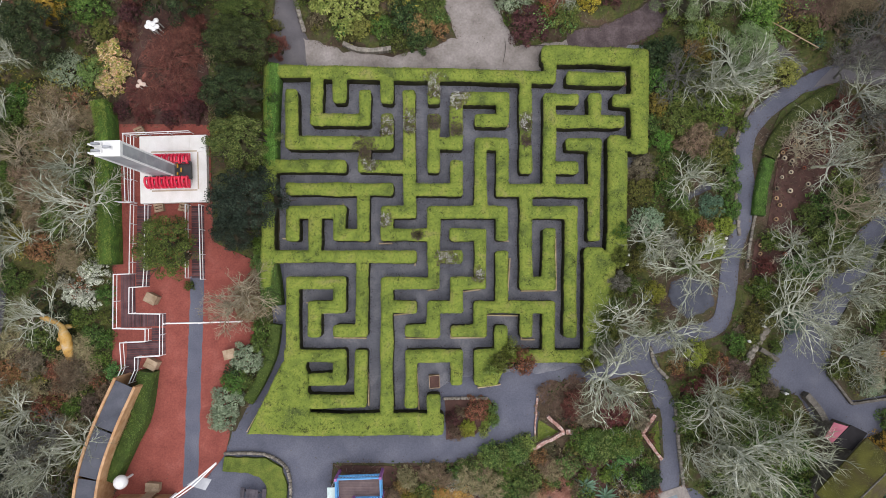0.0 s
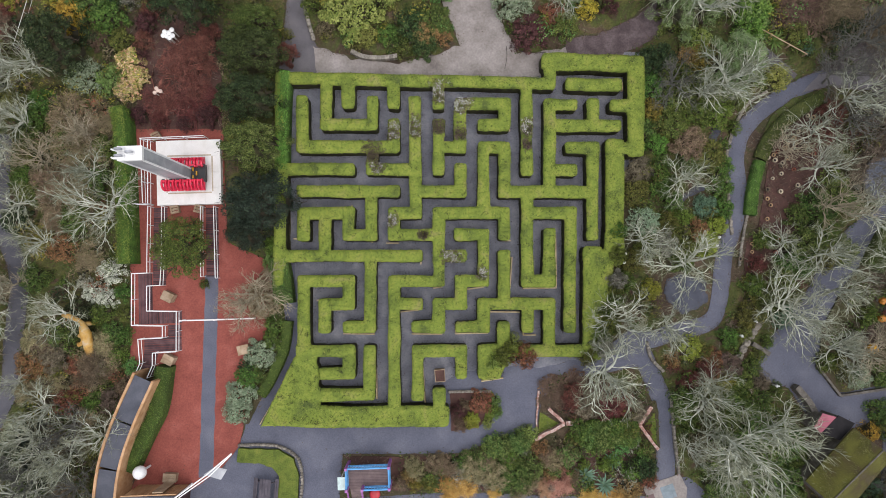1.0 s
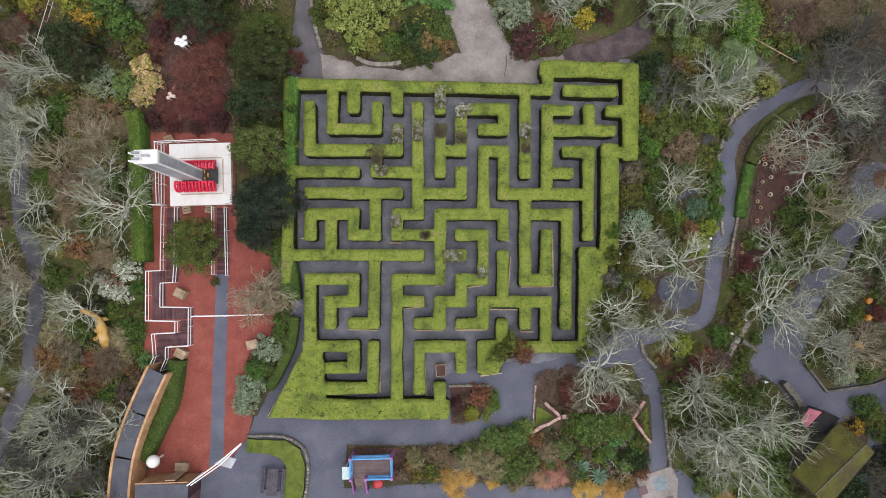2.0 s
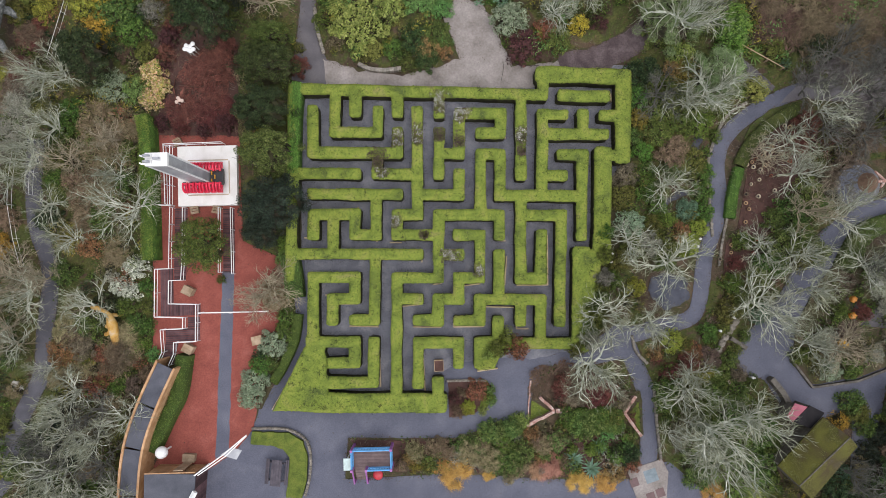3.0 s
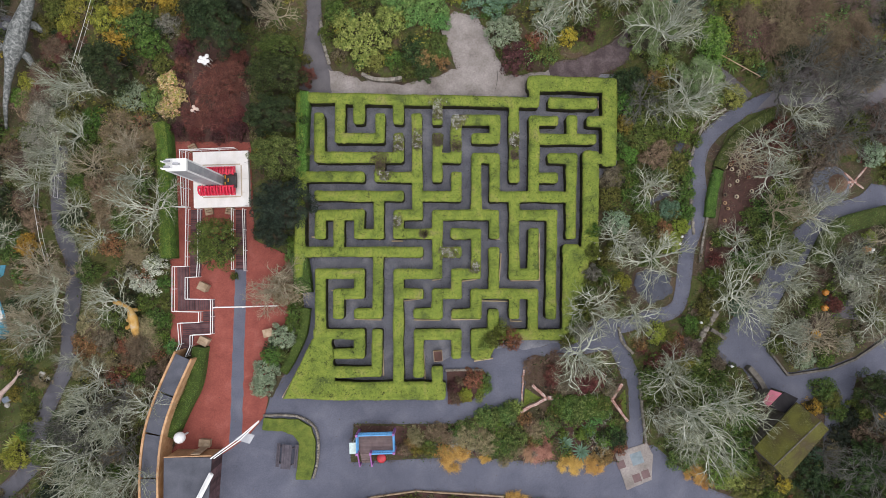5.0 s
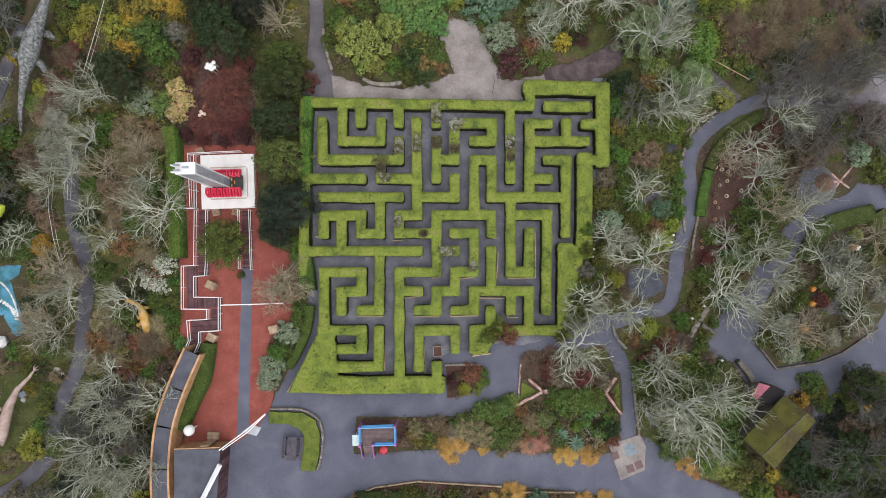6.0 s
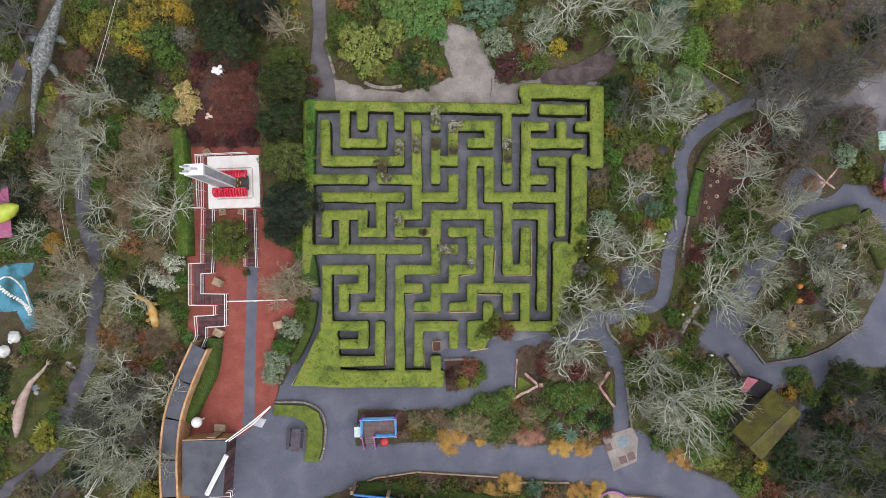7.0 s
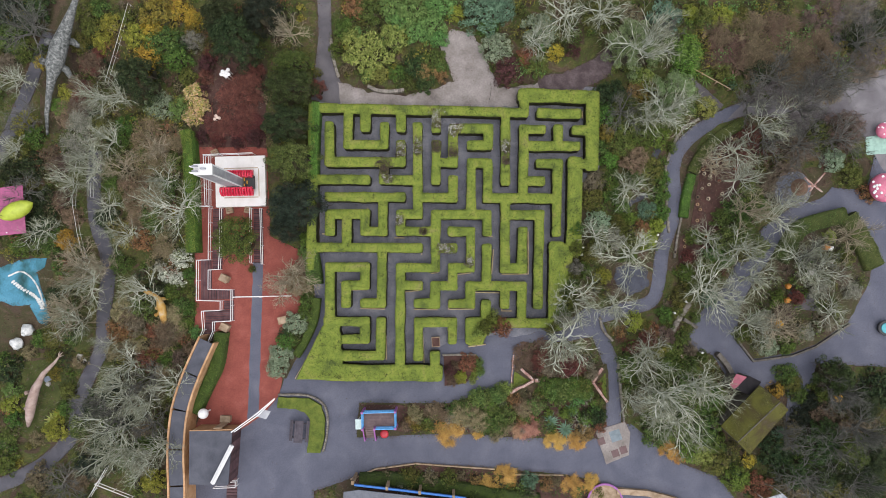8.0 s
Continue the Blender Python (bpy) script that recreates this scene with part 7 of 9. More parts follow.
# painted squares on the pad
for qx, qy, c in ((14.19, -17.24, 0), (15.45, -18.38, 0), (16.20, -18.09, 0), (15.52, -16.77, 1)):
    m = plain("brown_floor_paint", (0.13, 0.075, 0.075), 0.7) if c == 0 else plain("faded_blue_floor_paint", (0.2, 0.245, 0.27), 0.85)
    w = 0.33 if c == 0 else 0.5
    o = part("painted_square", Shape().box(-w, -w, 0, w, w, LEVEL[0] + 0.008), m)
    o.matrix_basis = at(qx, qy, 0, 17)
    tagged(o, "brown painted square on the concrete pad" if c == 0 else "faded blue painted square on the concrete pad", "floor marking", kind="structure")

# ---- planted gable walls ----
def wall_run(pts, label, w, z, mat):
    s = Shape()
    ob = thing("garden_wall", Matrix.Identity(4), label, "wall", "garden walls")
    for i, (a, b) in enumerate(zip(pts, pts[1:])):
        stretch = worn(ribbon([a, b], w), 0.22, 0.09 if mat == M_COPING else 0.02)
        part("wall_stretch", Shape().slab(stretch, 0, z + 0.003 * i), mat, ob)
    return ob


M_COPING = surface("lichened_pink_stone", [(0.3, (0.2, 0.1, 0.08)), (0.48, (0.35, 0.205, 0.17)), (0.6, (0.44, 0.34, 0.3)), (0.75, (0.58, 0.52, 0.47))], 5.5, 14, 0.5, 0.9, 0.5, 30)
lawn_patch("planting_bed", "mossy planted bank between stone walls", pairs([6.53, -9.87, 14.93, -10.18, 15.05, -10.96, 15.04, -13.57, 13.98, -13.90, 5.88, -12.98]), 0.12, M_GROUND)
wall_run(pairs([6.96, -10.31, 8.06, -11.49, 5.89, -12.55]), "low pink stone wall forming a V on the bank", 0.22, 0.6, M_COPING)
wall_run(pairs([8.22, -11.44, 9.16, -11.43]), "short pink stone wall running into shrubs", 0.3, 0.55, M_COPING)
wall_run(pairs([14.45, -10.48, 13.51, -11.74, 14.73, -13.54]), "low pink stone wall forming a V on the bank", 0.22, 0.6, M_COPING)
wall_run(pairs([6.35, -9.07, 6.12, -10.90, 6.01, -12.46]), "thin stone kerb beside the bank", 0.12, 0.2, M_COPING)
lawn_patch("planting_bed", "mossy grass triangle inside the stone V", pairs([6.39, -10.65, 7.88, -11.59, 6.22, -12.42]), 0.16, M_GRASS)
lawn_patch("planting_bed", "mossy grass triangle inside the stone V", pairs([14.79, -10.96, 13.96, -11.87, 14.84, -13.31]), 0.16, M_GRASS)
stone_row(pairs([16.03, -10.22, 16.12, -12.83, 16.32, -15.45]), "rough stone edging beside the path", 0.24, 0.35, 4)
stone_row(pairs([14.49, -5.96, 14.70, -7.02, 15.55, -8.00]), "brick-red stone edging of a round bed", 0.25, 0.3, 5)
stone_row(pairs([21.19, 1.96, 21.06, 4.89, 21.08, 7.55, 21.71, 9.55, 22.81, 11.48, 24.46, 12.49]), "small stone edging of the winding path", 0.25, 0.25, 6)
stone_row(pairs([22.61, 4.03, 22.08, 1.93, 21.60, -0.43]), "small stone edging of the winding path", 0.22, 0.22, 7)
stone_row(pairs([-10.00, 21.06, -9.84, 19.44, -9.37, 17.53]), "row of pale round stones beside the path", 0.3, 0.3, 8)
wall_run(smooth_line(pairs([-6.57, 16.47, -5.68, 16.01, -4.37, 15.86, -3.15, 15.97]), 4), "low curved grey stone wall by the forecourt", 0.3, 0.5, M_STONE)
wall_run(smooth_line(pairs([25.02, -9.41, 25.89, -10.58, 26.50, -11.95]), 4), "grey stone wall beside the tarmac walk", 0.42, 0.8, M_DARK_STONE)
stone_row(pairs([21.12, -7.16, 21.69, -6.23, 22.25, -5.46, 22.82, -4.70]), "rough brown stone bank beside the tarmac walk", 0.5, 0.5, 14)
wall_run(pairs([22.13, -6.21, 23.34, -7.04]), "short brown timber sleeper wall beside the walk", 0.3, 0.5, M_DARK_STONE)
wall_run(pairs([-9.06, -20.13, -6.68, -19.23, -3.00, -18.84, 4.31, -19.52]), "low timber edging of the border", 0.12, 0.25, M_WOOD)
wall_run(pairs([5.59, -20.04, 10.56, -20.22]), "low timber edging of the border", 0.12, 0.25, M_WOOD)
wall_run(pairs([26.86, -8.00, 28.43, -10.26, 30.54, -10.02, 32.02, -9.86, 34.16, -9.11, 37.43, -7.08]), "low dark kerb wall of the play garden", 0.17, 0.35, M_DARK_STONE)
lawn_patch("planting_bed", "leafy island bed of the play garden", pairs([27.02, -8.00, 28.49, -10.05, 32.03, -9.60, 34.17, -8.90, 37.33, -6.92, 39.49, -3.21, 39.85, -1.64, 37.96, 2.39, 34.77, 1.98, 31.73, 0.51, 29.26, -2.30, 27.54, -5.13]), 0.2, M_GROUND)
lawn_patch("planting_bed", "red-brown soil bed with flower pots", pairs([23.27, 2.42, 24.36, 7.42, 24.85, 9.80, 27.88, 11.83, 30.21, 10.67, 29.50, 7.23, 27.46, 3.58, 24.63, -0.02, 21.92, -1.50, 22.20, 1.13]), 0.06, M_SOIL)
lawn_patch("planting_bed", "red-brown soil bed below the red-twigged shrubs", pairs([-21.63, 20.16, -19.77, 19.82, -16.33, 18.61, -16.39, 10.99, -22.93, 11.23, -22.28, 15.61]), 0.06, M_SOIL)
lawn_patch("planting_bed", "grass verge beside the winding path", pairs([24.04, 9.46, 24.63, 10.61, 26.29, 11.89, 29.52, 12.83, 28.41, 11.97, 25.40, 10.05, 24.43, 8.75]), 0.08, M_VERGE)
lawn_patch("planting_bed", "dark soil border south of the maze", pairs([-8.05, -13.30, 0.34, -13.71, 3.00, -12.87, 5.90, -12.56, 13.97, -14.11, 13.94, -16.92, 7.04, -16.56, 0.25, -16.00, -4.36, -15.94]), 0.07, M_SOIL)
lawn_patch("planting_bed", "dark soil border with grasses", pairs([-8.70, -20.24, -6.58, -19.39, -2.90, -19.00, 4.30, -19.68, 10.55, -20.32, 13.66, -20.95, 14.64, -22.38, 8.33, -23.45, -8.31, -21.08]), 0.075, M_SOIL)

lawn_patch("planting_bed", "soil bed with low shrubs at the maze corner", pairs([-0.15, -9.02, 2.75, -9.11, 3.29, -9.52, 3.19, -10.27, 2.61, -11.04, 1.67, -11.60, -0.12, -11.78]), 0.12, M_SOIL)
lawn_patch("planting_bed", "rounded grass edge of the corner bed", pairs([2.22, -8.88, 2.93, -8.99, 3.31, -9.62, 3.33, -10.32, 2.86, -11.10, 2.23, -11.43, 2.44, -10.34]), 0.16, M_GRASS)
lawn_patch("planting_bed", "mossy grass strip beside the tarmac walk", pairs([21.22, -10.41, 22.30, -9.82, 24.68, -11.69, 26.07, -13.20, 24.99, -13.94, 22.70, -12.55]), 0.1, M_GRASS)
lawn_patch("planting_bed", "rough grass bank under the dinosaur statue", pairs([-40.05, -8.67, -36.61, -8.27, -34.28, -10.46, -35.15, -14.60, -37.28, -16.08, -40.16, -15.46]), 0.05, M_VERGE)

# ---- pond, stream and pots ----
for poly in (pairs([16.12, -1.28, 17.20, -0.90, 18.76, -1.28, 19.23, -2.46, 18.76, -3.49, 17.48, -3.87, 16.55, -3.41, 15.86, -2.44]), pairs([20.03, 9.83, 20.79, 10.22, 20.97, 9.58, 20.40, 8.74, 19.94, 9.08]),
             pairs([17.74, 5.12, 19.19, 5.70, 19.50, 5.37, 18.25, 4.67, 16.78, 3.77, 16.58, 4.10]), pairs([21.79, 12.22, 22.33, 12.46, 22.47, 12.14, 21.92, 11.73])):
    poly = worn(poly, 0.15, 0.3)
    PAVED.append(poly)
    lawn_patch("water", "still grey pond water among shrubs", poly, 0.06, M_WATER)


def flower_pot(words, mat):
    p = thing("flower_pot", Matrix.Identity(4), words, "pot", "pots in the soil bed")
    s = Shape()
    v = []
    for rr, zz in ((0.15, 0.0), (0.23, 0.4), (0.25, 0.44), (0.15, 0.44), (0.13, 0.3)):
        v += [(rr * math.cos(a * math.pi / 8), rr * math.sin(a * math.pi / 8), zz) for a in range(16)]
    s.add(v, [(i * 16 + k, i * 16 + (k + 1) % 16, (i + 1) * 16 + (k + 1) % 16, (i + 1) * 16 + k) for i in range(4) for k in range(16)])
    part("body", s, mat, p, smooth=True)
    part("soil", Shape().tube([(0, 0, 0.2), (0, 0, 0.3)], 0.14, 14), M_DARK_ROOF, p)
    return p


POT_KINDS = (("pale round pot with a dark open mouth", plain("cream_terracotta", (0.52, 0.44, 0.32), 0.8, vary=0.4)), ("ochre round pot with a dark open mouth", plain("pale_terracotta", (0.46, 0.3, 0.17), 0.8, vary=0.4)),
             ("weathered red terracotta pot with a dark open mouth", plain("red_terracotta", (0.3, 0.085, 0.05), 0.8, vary=0.4)), ("mossy brown pot with a dark open mouth", plain("mossy_terracotta", (0.17, 0.13, 0.09), 0.9, vary=0.4)))
POTS = pairs([24.4, 5.9, 23.9, 4.4, 24.9, 4.9, 24.3, 0.4, 23.3, -0.1, 25.4, 3.2, 23.8, 2.9, 24.10, 7.47, 24.56, 7.66, 25.17, 7.04, 26.03, 6.52, 25.05, 6.23, 23.94, 5.09, 24.13, 3.91, 26.22, 5.34, 22.58, 1.10, 23.58, 0.99, 24.52, 1.28, 25.32, 1.90, 21.64, 0.01, 22.55, 0.50, 27.29, 10.51, 27.69, 10.37, 25.60, 9.87, 27.55, 7.65, 26.47, 3.96, 25.74, 9.50, 26.13, 8.85, 25.17, 8.72, 25.46, 8.13, 25.93, 7.95, 24.86, 7.88, 24.62, 7.25, 25.08, 6.81, 25.58, 7.38, 26.53, 9.37])
for i, (x, y) in enumerate(POTS):
    words, mat = POT_KINDS[(0, 1, 0, 2, 0, 3, 1)[i % 7]]
    place(("pot", words), lambda: flower_pot(words, mat), at(x, y, 0.05, i * 40, 0.55 + 0.22 * ((i * 7) % 5) / 5))

# ---- toadstools ----
def toadstool(x, y, r, label, cap, spots=0, tall=0.0):
    t = thing("toadstool", at(x, y), label, "ornament", "toadstools")
    part("stem", Shape().tube([(0, 0, 0), (0, 0, r * 0.9 + tall)], [r * 0.3, r * 0.22], 10), M_PALE, t)
    part("cap", Shape().ball((0, 0, r * 0.9 + tall), r, 18, 10, 0.55), cap, t, smooth=True)
    rr = np.random.default_rng(int(r * 100))
    for k in range(spots):
        a, e = rr.uniform(0, 6.28), math.acos(rr.uniform(0.35, 1))
        d = Vector((math.sin(e) * math.cos(a), math.sin(e) * math.sin(a), math.cos(e) * 0.55)) * r
        part("spot", Shape().ball((d.x, d.y, d.z + r * 0.9), r * 0.1, 8, 5, 0.5), M_WHITE, t)


for x, y in pairs([-19.91, 17.93, -19.39, 18.07, -19.76, 17.61, -19.34, 17.64, -19.60, 17.86, -20.02, 17.67, -19.56, 17.49]):
    toadstool(x, y, 0.18, "white toadstool ornament standing above red twigs", M_WHITE, 0, 1.25)
M_CREAMCAP = plain("cream_paint", (0.6, 0.46, 0.38), 0.5)
for x, y in pairs([-20.59, 13.81, -20.71, 13.50, -20.29, 13.59, -20.49, 13.65]):
    toadstool(x, y, 0.15, "small cream toadstool ornament standing above red twigs", M_CREAMCAP, 0, 1.25)
M_PINKCAP = plain("pink_gloss_paint", (0.58, 0.15, 0.24), 0.4)
toadstool(41.24, 10.72, 0.75, "pink toadstool ornament with white spots", M_PINKCAP, 18)
toadstool(40.62, 5.35, 1.35, "large pink toadstool ornament with white spots", M_PINKCAP, 34)

# ---- houses ----
def roof_slab(name, quad, mat, parent, zs, thick=0.12):
    v = [(x, y, z) for (x, y), z in zip(quad, zs)] + [(x, y, z - thick) for (x, y), z in zip(quad, zs)]
    return part(name, Shape().add(v, [(0, 1, 2, 3), (7, 6, 5, 4), (0, 4, 5, 1), (1, 5, 6, 2), (2, 6, 7, 3), (3, 7, 4, 0)]), mat, parent)


LEAF_MOSS = leafy("roof_moss", [(0.06, 0.058, 0.014), (0.085, 0.085, 0.018), (0.105, 0.105, 0.022), (0.14, 0.135, 0.06)])
cottage = thing("cottage", Matrix.Identity(4), "small house with a mossy pitched roof and pink lean-to", "house")
e1, e2, r1, r2, w1, w2 = pairs([30.21, -14.25, 26.61, -18.04, 28.98, -13.28, 25.12, -16.65, 27.77, -12.02, 24.19, -15.52])
roof_slab("roof_slope", [e2, e1, r1, r2], M_MOSS_ROOF, cottage, (2.6, 2.6, 3.7, 3.7))
roof_slab("roof_slope", [r2, r1, w1, w2], M_MOSS_ROOF, cottage, (3.7, 3.7, 2.6, 2.6))
part("ridge", Shape().tube([(*r1, 3.72), (*r2, 3.72)], 0.05, 6), M_DARK_STONE, cottage)
mr = np.random.default_rng(12)
for quad, zs in (([e2, e1, r1, r2], (2.6, 2.6, 3.7, 3.7)), ([r2, r1, w1, w2], (3.7, 3.7, 2.6, 2.6))):
    q = np.array([(x, y, z) for (x, y), z in zip(quad, zs)])
    a, b = mr.uniform(0.02, 0.98, (5000, 1)), mr.uniform(0.02, 0.98, (5000, 1))
    pts = q[0] * (1 - a) * (1 - b) + q[1] * a * (1 - b) + q[2] * a * b + q[3] * (1 - a) * b
    pts = pts[[noise.noise((p[0] * 1.4, p[1] * 1.4, 3)) + mr.normal(0, 0.2) > 0 for p in pts]]
    tagged(part("moss_cover", Shape().leaves(pts + (0, 0, 0.02), mr.normal(0, 0.4, pts.shape) + (0, 0, 1), mr.uniform(0.02, 0.055, len(pts))), LEAF_MOSS, cottage), kind="stuff")
def inset(q, f):
    c = sum((Vector(p) for p in q), Vector((0, 0))) / len(q)
    return [tuple(c + (Vector(p) - c) * f) for p in q]
part("wall", Shape().slab(inset([e2, e1, w1, w2], 0.9), 0, 2.5), M_DARK_STONE, cottage)
dk = pairs([25.79, -12.42, 27.10, -11.25, 28.18, -11.83, 27.17, -13.01])
part("lean_to_roof", Shape().slab(dk, 2.0, 2.1), M_DARK_ROOF, cottage, "dark flat roof")
part("lean_to_wall", Shape().slab(inset(dk, 0.97), 0, 1.99), M_DARK_STONE, cottage)
pk = pairs([25.39, -12.08, 26.09, -11.09, 26.94, -11.36, 25.78, -12.44])
roof_slab("porch_roof", pk, M_PINK_ROOF, cottage, (1.9, 1.9, 2.06, 2.06), 0.06)
part("porch_wall", Shape().slab(inset(pk, 0.9), 0, 1.8), M_DARK_STONE, cottage)

shelter = thing("long_shelter", Matrix.Identity(4), "long shelter with a grey roof and a blue beam", "shelter")
part("roof", Shape().slab(pairs([-9.32, -20.48, -7.96, -20.33, -1.98, -21.14, 4.99, -22.14, 4.82, -26.33, -9.64, -25.81]), 2.4, 2.5), plain("grey_roof_sheet", (0.15, 0.16, 0.185), 0.8), shelter)
part("beam", Shape().tube([(-8.36, -19.90, 2.4), (-3.96, -20.51, 2.4), (1.53, -21.31, 2.4)], 0.11, 6), M_BLUE_DEEP, shelter)
for x, y in pairs([-8.50, -19.70, -5.46, -20.26, -2.56, -20.71, 0.43, -21.17]):
    part("post", Shape().box(x - 0.12, y - 0.16, 0, x + 0.12, y + 0.16, 2.52), M_WOOD, shelter)
part("back_wall", Shape().slab(ribbon(pairs([-9.04, -22.16, 4.44, -23.64]), 0.15), 0, 2.39), M_PALE, shelter)

# ---- windmill ornament ----
mill = thing("windmill", at(32.35, 5.49), "ornamental windmill with a pale mottled skirt roof and brown cap", "windmill")
part("tower", Shape().tube([(0, 0, 0), (0, 0, 1.1)], [1.3, 1.25], 16), M_PALE, mill)
part("skirt_roof", Shape().tube([(0, 0, 0.9), (0, 0, 1.05), (0, 0, 1.5), (0, 0, 2.3)], [1.75, 1.72, 1.3, 0.7], 22), surface("mottled_lichened_slate", [(0.3, (0.06, 0.058, 0.06)), (0.45, (0.17, 0.18, 0.22)), (0.55, (0.1, 0.09, 0.06)), (0.7, (0.34, 0.35, 0.4))], 2.6, 18, 0.6, 0.9, 0.8, 20), mill, "pale mottled slate skirt")
part("cap", Shape().tube([(0, 0, 2.2), (0, 0, 2.35), (0, 0, 2.8), (0, 0, 3.1)], [0.8, 0.72, 0.42, 0.06], 12), surface("thatch", [(0.3, (0.1, 0.06, 0.04)), (0.7, (0.19, 0.125, 0.085))], 3, 40, 0.5, 0.95, 0.6, 50), mill, "brown thatched cap")
for k, reach in ((0, 1.5), (1, 1.1), (2, 0.7), (3, 0.9)):
    a = radians(48 + 90 * k)
    part("sail", Shape().tube([(1.0, 0.05, 2.7), (1.0 + reach * 0.5 * math.cos(a), 0.05 + reach * 0.5 * math.sin(a), 2.75), (1.0 + reach * math.cos(a), 0.05 + reach * math.sin(a), 2.8)], [0.05, 0.1, 0.07], 5), M_COPING, mill)
part("axle", Shape().tube([(0, 0, 2.55), (1.15, 0.05, 2.75)], 0.12, 8), M_COPING, mill)

# ---- dinosaur statues ----
def statue(label, pts, radii, legs, mat, leg_r=0.2, arms=(), claws=()):
    s = Shape()
    s.tube(pts, radii, 12)
    for x, y, z in legs:
        s.tube([(x, y, 0), (x, y, z * 0.6), (x, y, z)], [leg_r * 0.9, leg_r, leg_r * 1.2], 8)
    for ax, ay, bx, by, cx, cy in arms:
        z = pts[3][2]
        s.tube([(ax, ay, z * 0.8), (bx, by, z * 0.65), (cx, cy, z * 0.25), (cx, cy, 0)], [leg_r * 1.2, leg_r * 1.25, leg_r * 0.8, leg_r * 0.7], 8)
        s.ball((cx, cy, leg_r * 0.4), leg_r * 1.05, 8, 5, 0.6, 0.4)
    for cx, cy in claws:
        a = Vector(pts[0])
        s.tube([a, a.lerp(Vector((cx, cy, a.z)), 0.6) + Vector((0, 0, 0.06)), (cx, cy, a.z - 0.08)], [0.06, 0.05, 0.02], 6)
    tagged(part("dinosaur_statue", s, mat, smooth=True), label, "statue", "dinosaur statues")


M_DINO_GREY = surface("grey_ridged_hide", [(0.3, (0.062, 0.068, 0.064)), (0.5, (0.15, 0.158, 0.152)), (0.72, (0.33, 0.335, 0.32))], 4.5, 16, 0.7, 0.8, 0.6, 14)
M_DINO_PINK = surface("pink_grey_hide", [(0.3, (0.25, 0.17, 0.14)), (0.7, (0.42, 0.33, 0.29))], 2, 14, 0.4, 0.8, 0.5, 18)
M_DINO_GOLD = surface("ochre_hide", [(0.3, (0.22, 0.11, 0.025)), (0.5, (0.44, 0.25, 0.05)), (0.62, (0.46, 0.3, 0.11)), (0.74, (0.46, 0.37, 0.27))], 1.6, 12, 0.4, 0.7, 0.5, 18)
statue("long grey sauropod statue among shrubs", [(-32.12, 24.66, 3.6), (-32.84, 23.55, 3.1), (-33.72, 22.17, 2.6), (-34.54, 20.58, 2.3), (-35.14, 18.88, 2.1), (-35.60, 17.73, 1.8), (-36.18, 16.36, 1.3), (-36.66, 14.62, 0.9), (-36.87, 12.69, 0.5)],
       [0.20, 0.30, 0.51, 0.74, 0.79, 0.43, 0.28, 0.20, 0.10], [(-36.59, 19.36, 1.7), (-36.00, 21.17, 1.8)], M_DINO_GREY, 0.27,
       [(-34.60, 21.15, -33.83, 21.13, -33.56, 20.91), (-35.20, 18.98, -34.43, 18.52, -34.39, 17.83)])
statue("pinkish long-necked dinosaur statue on a grassy bank", [(-34.71, -7.89, 2.4), (-35.20, -8.41, 2.2), (-36.49, -9.44, 1.8), (-37.42, -10.83, 1.5), (-37.87, -12.11, 1.4), (-38.31, -13.46, 1.0), (-38.76, -14.45, 0.5)],
       [0.07, 0.13, 0.22, 0.38, 0.46, 0.36, 0.12], [(-38.51, -11.24, 1.2), (-38.60, -12.69, 1.1)], M_DINO_PINK, 0.15, claws=[(-34.32, -7.78), (-34.38, -7.5), (-34.62, -7.36)])
statue("ochre-yellow dinosaur statue under a tree", [(-27.18, -2.29, 1.9), (-26.73, -2.35, 2.0), (-26.31, -2.58, 1.8), (-26.05, -2.96, 1.5), (-25.90, -3.70, 1.3), (-25.80, -4.64, 1.1), (-25.80, -5.72, 0.7), (-25.90, -6.53, 0.4)],
       [0.1, 0.19, 0.17, 0.24, 0.4, 0.34, 0.18, 0.08], [(-26.43, -3.82, 1.1), (-26.55, -4.44, 1.0)], M_DINO_GOLD, 0.14,
       [(-26.41, -3.08, -25.99, -2.99, -25.67, -3.00), (-26.34, -4.24, -25.81, -4.47, -25.40, -5.01)])

# ---- pool with a ring of pale stones ----
lawn_patch("pool", "shallow pool painted bright blue", pairs([-44.68, -1.13, -42.55, 0.06, -40.95, 0.63, -39.35, 1.10, -37.28, 1.13, -37.46, 0.29, -38.21, -0.21, -37.81, -1.65, -37.31, -3.25, -37.01, -4.48, -37.34, -5.20, -37.97, -4.97, -38.49, -4.11, -38.90, -3.25, -40.48, -3.29, -41.53, -2.83, -44.71, -2.98]), 0.06, M_POOL)
r = np.random.default_rng(3)
M_WHITEWASH = surface("worn_whitewash", [(0.3, (0.34, 0.36, 0.35)), (0.5, (0.62, 0.63, 0.61)), (0.75, (0.74, 0.74, 0.72))], 2.5, 20, 0.45, 0.8, 0.5, 20)
rim_line = smooth_line(pairs([-40.75, -0.43, -39.69, -0.10, -38.74, -0.67, -38.02, -1.80, -37.52, -3.40]), 7)
slab_line = smooth_line(pairs([-40.44, -1.03, -39.61, -1.69, -38.56, -2.31, -37.94, -2.97, -37.63, -3.80]), 4)
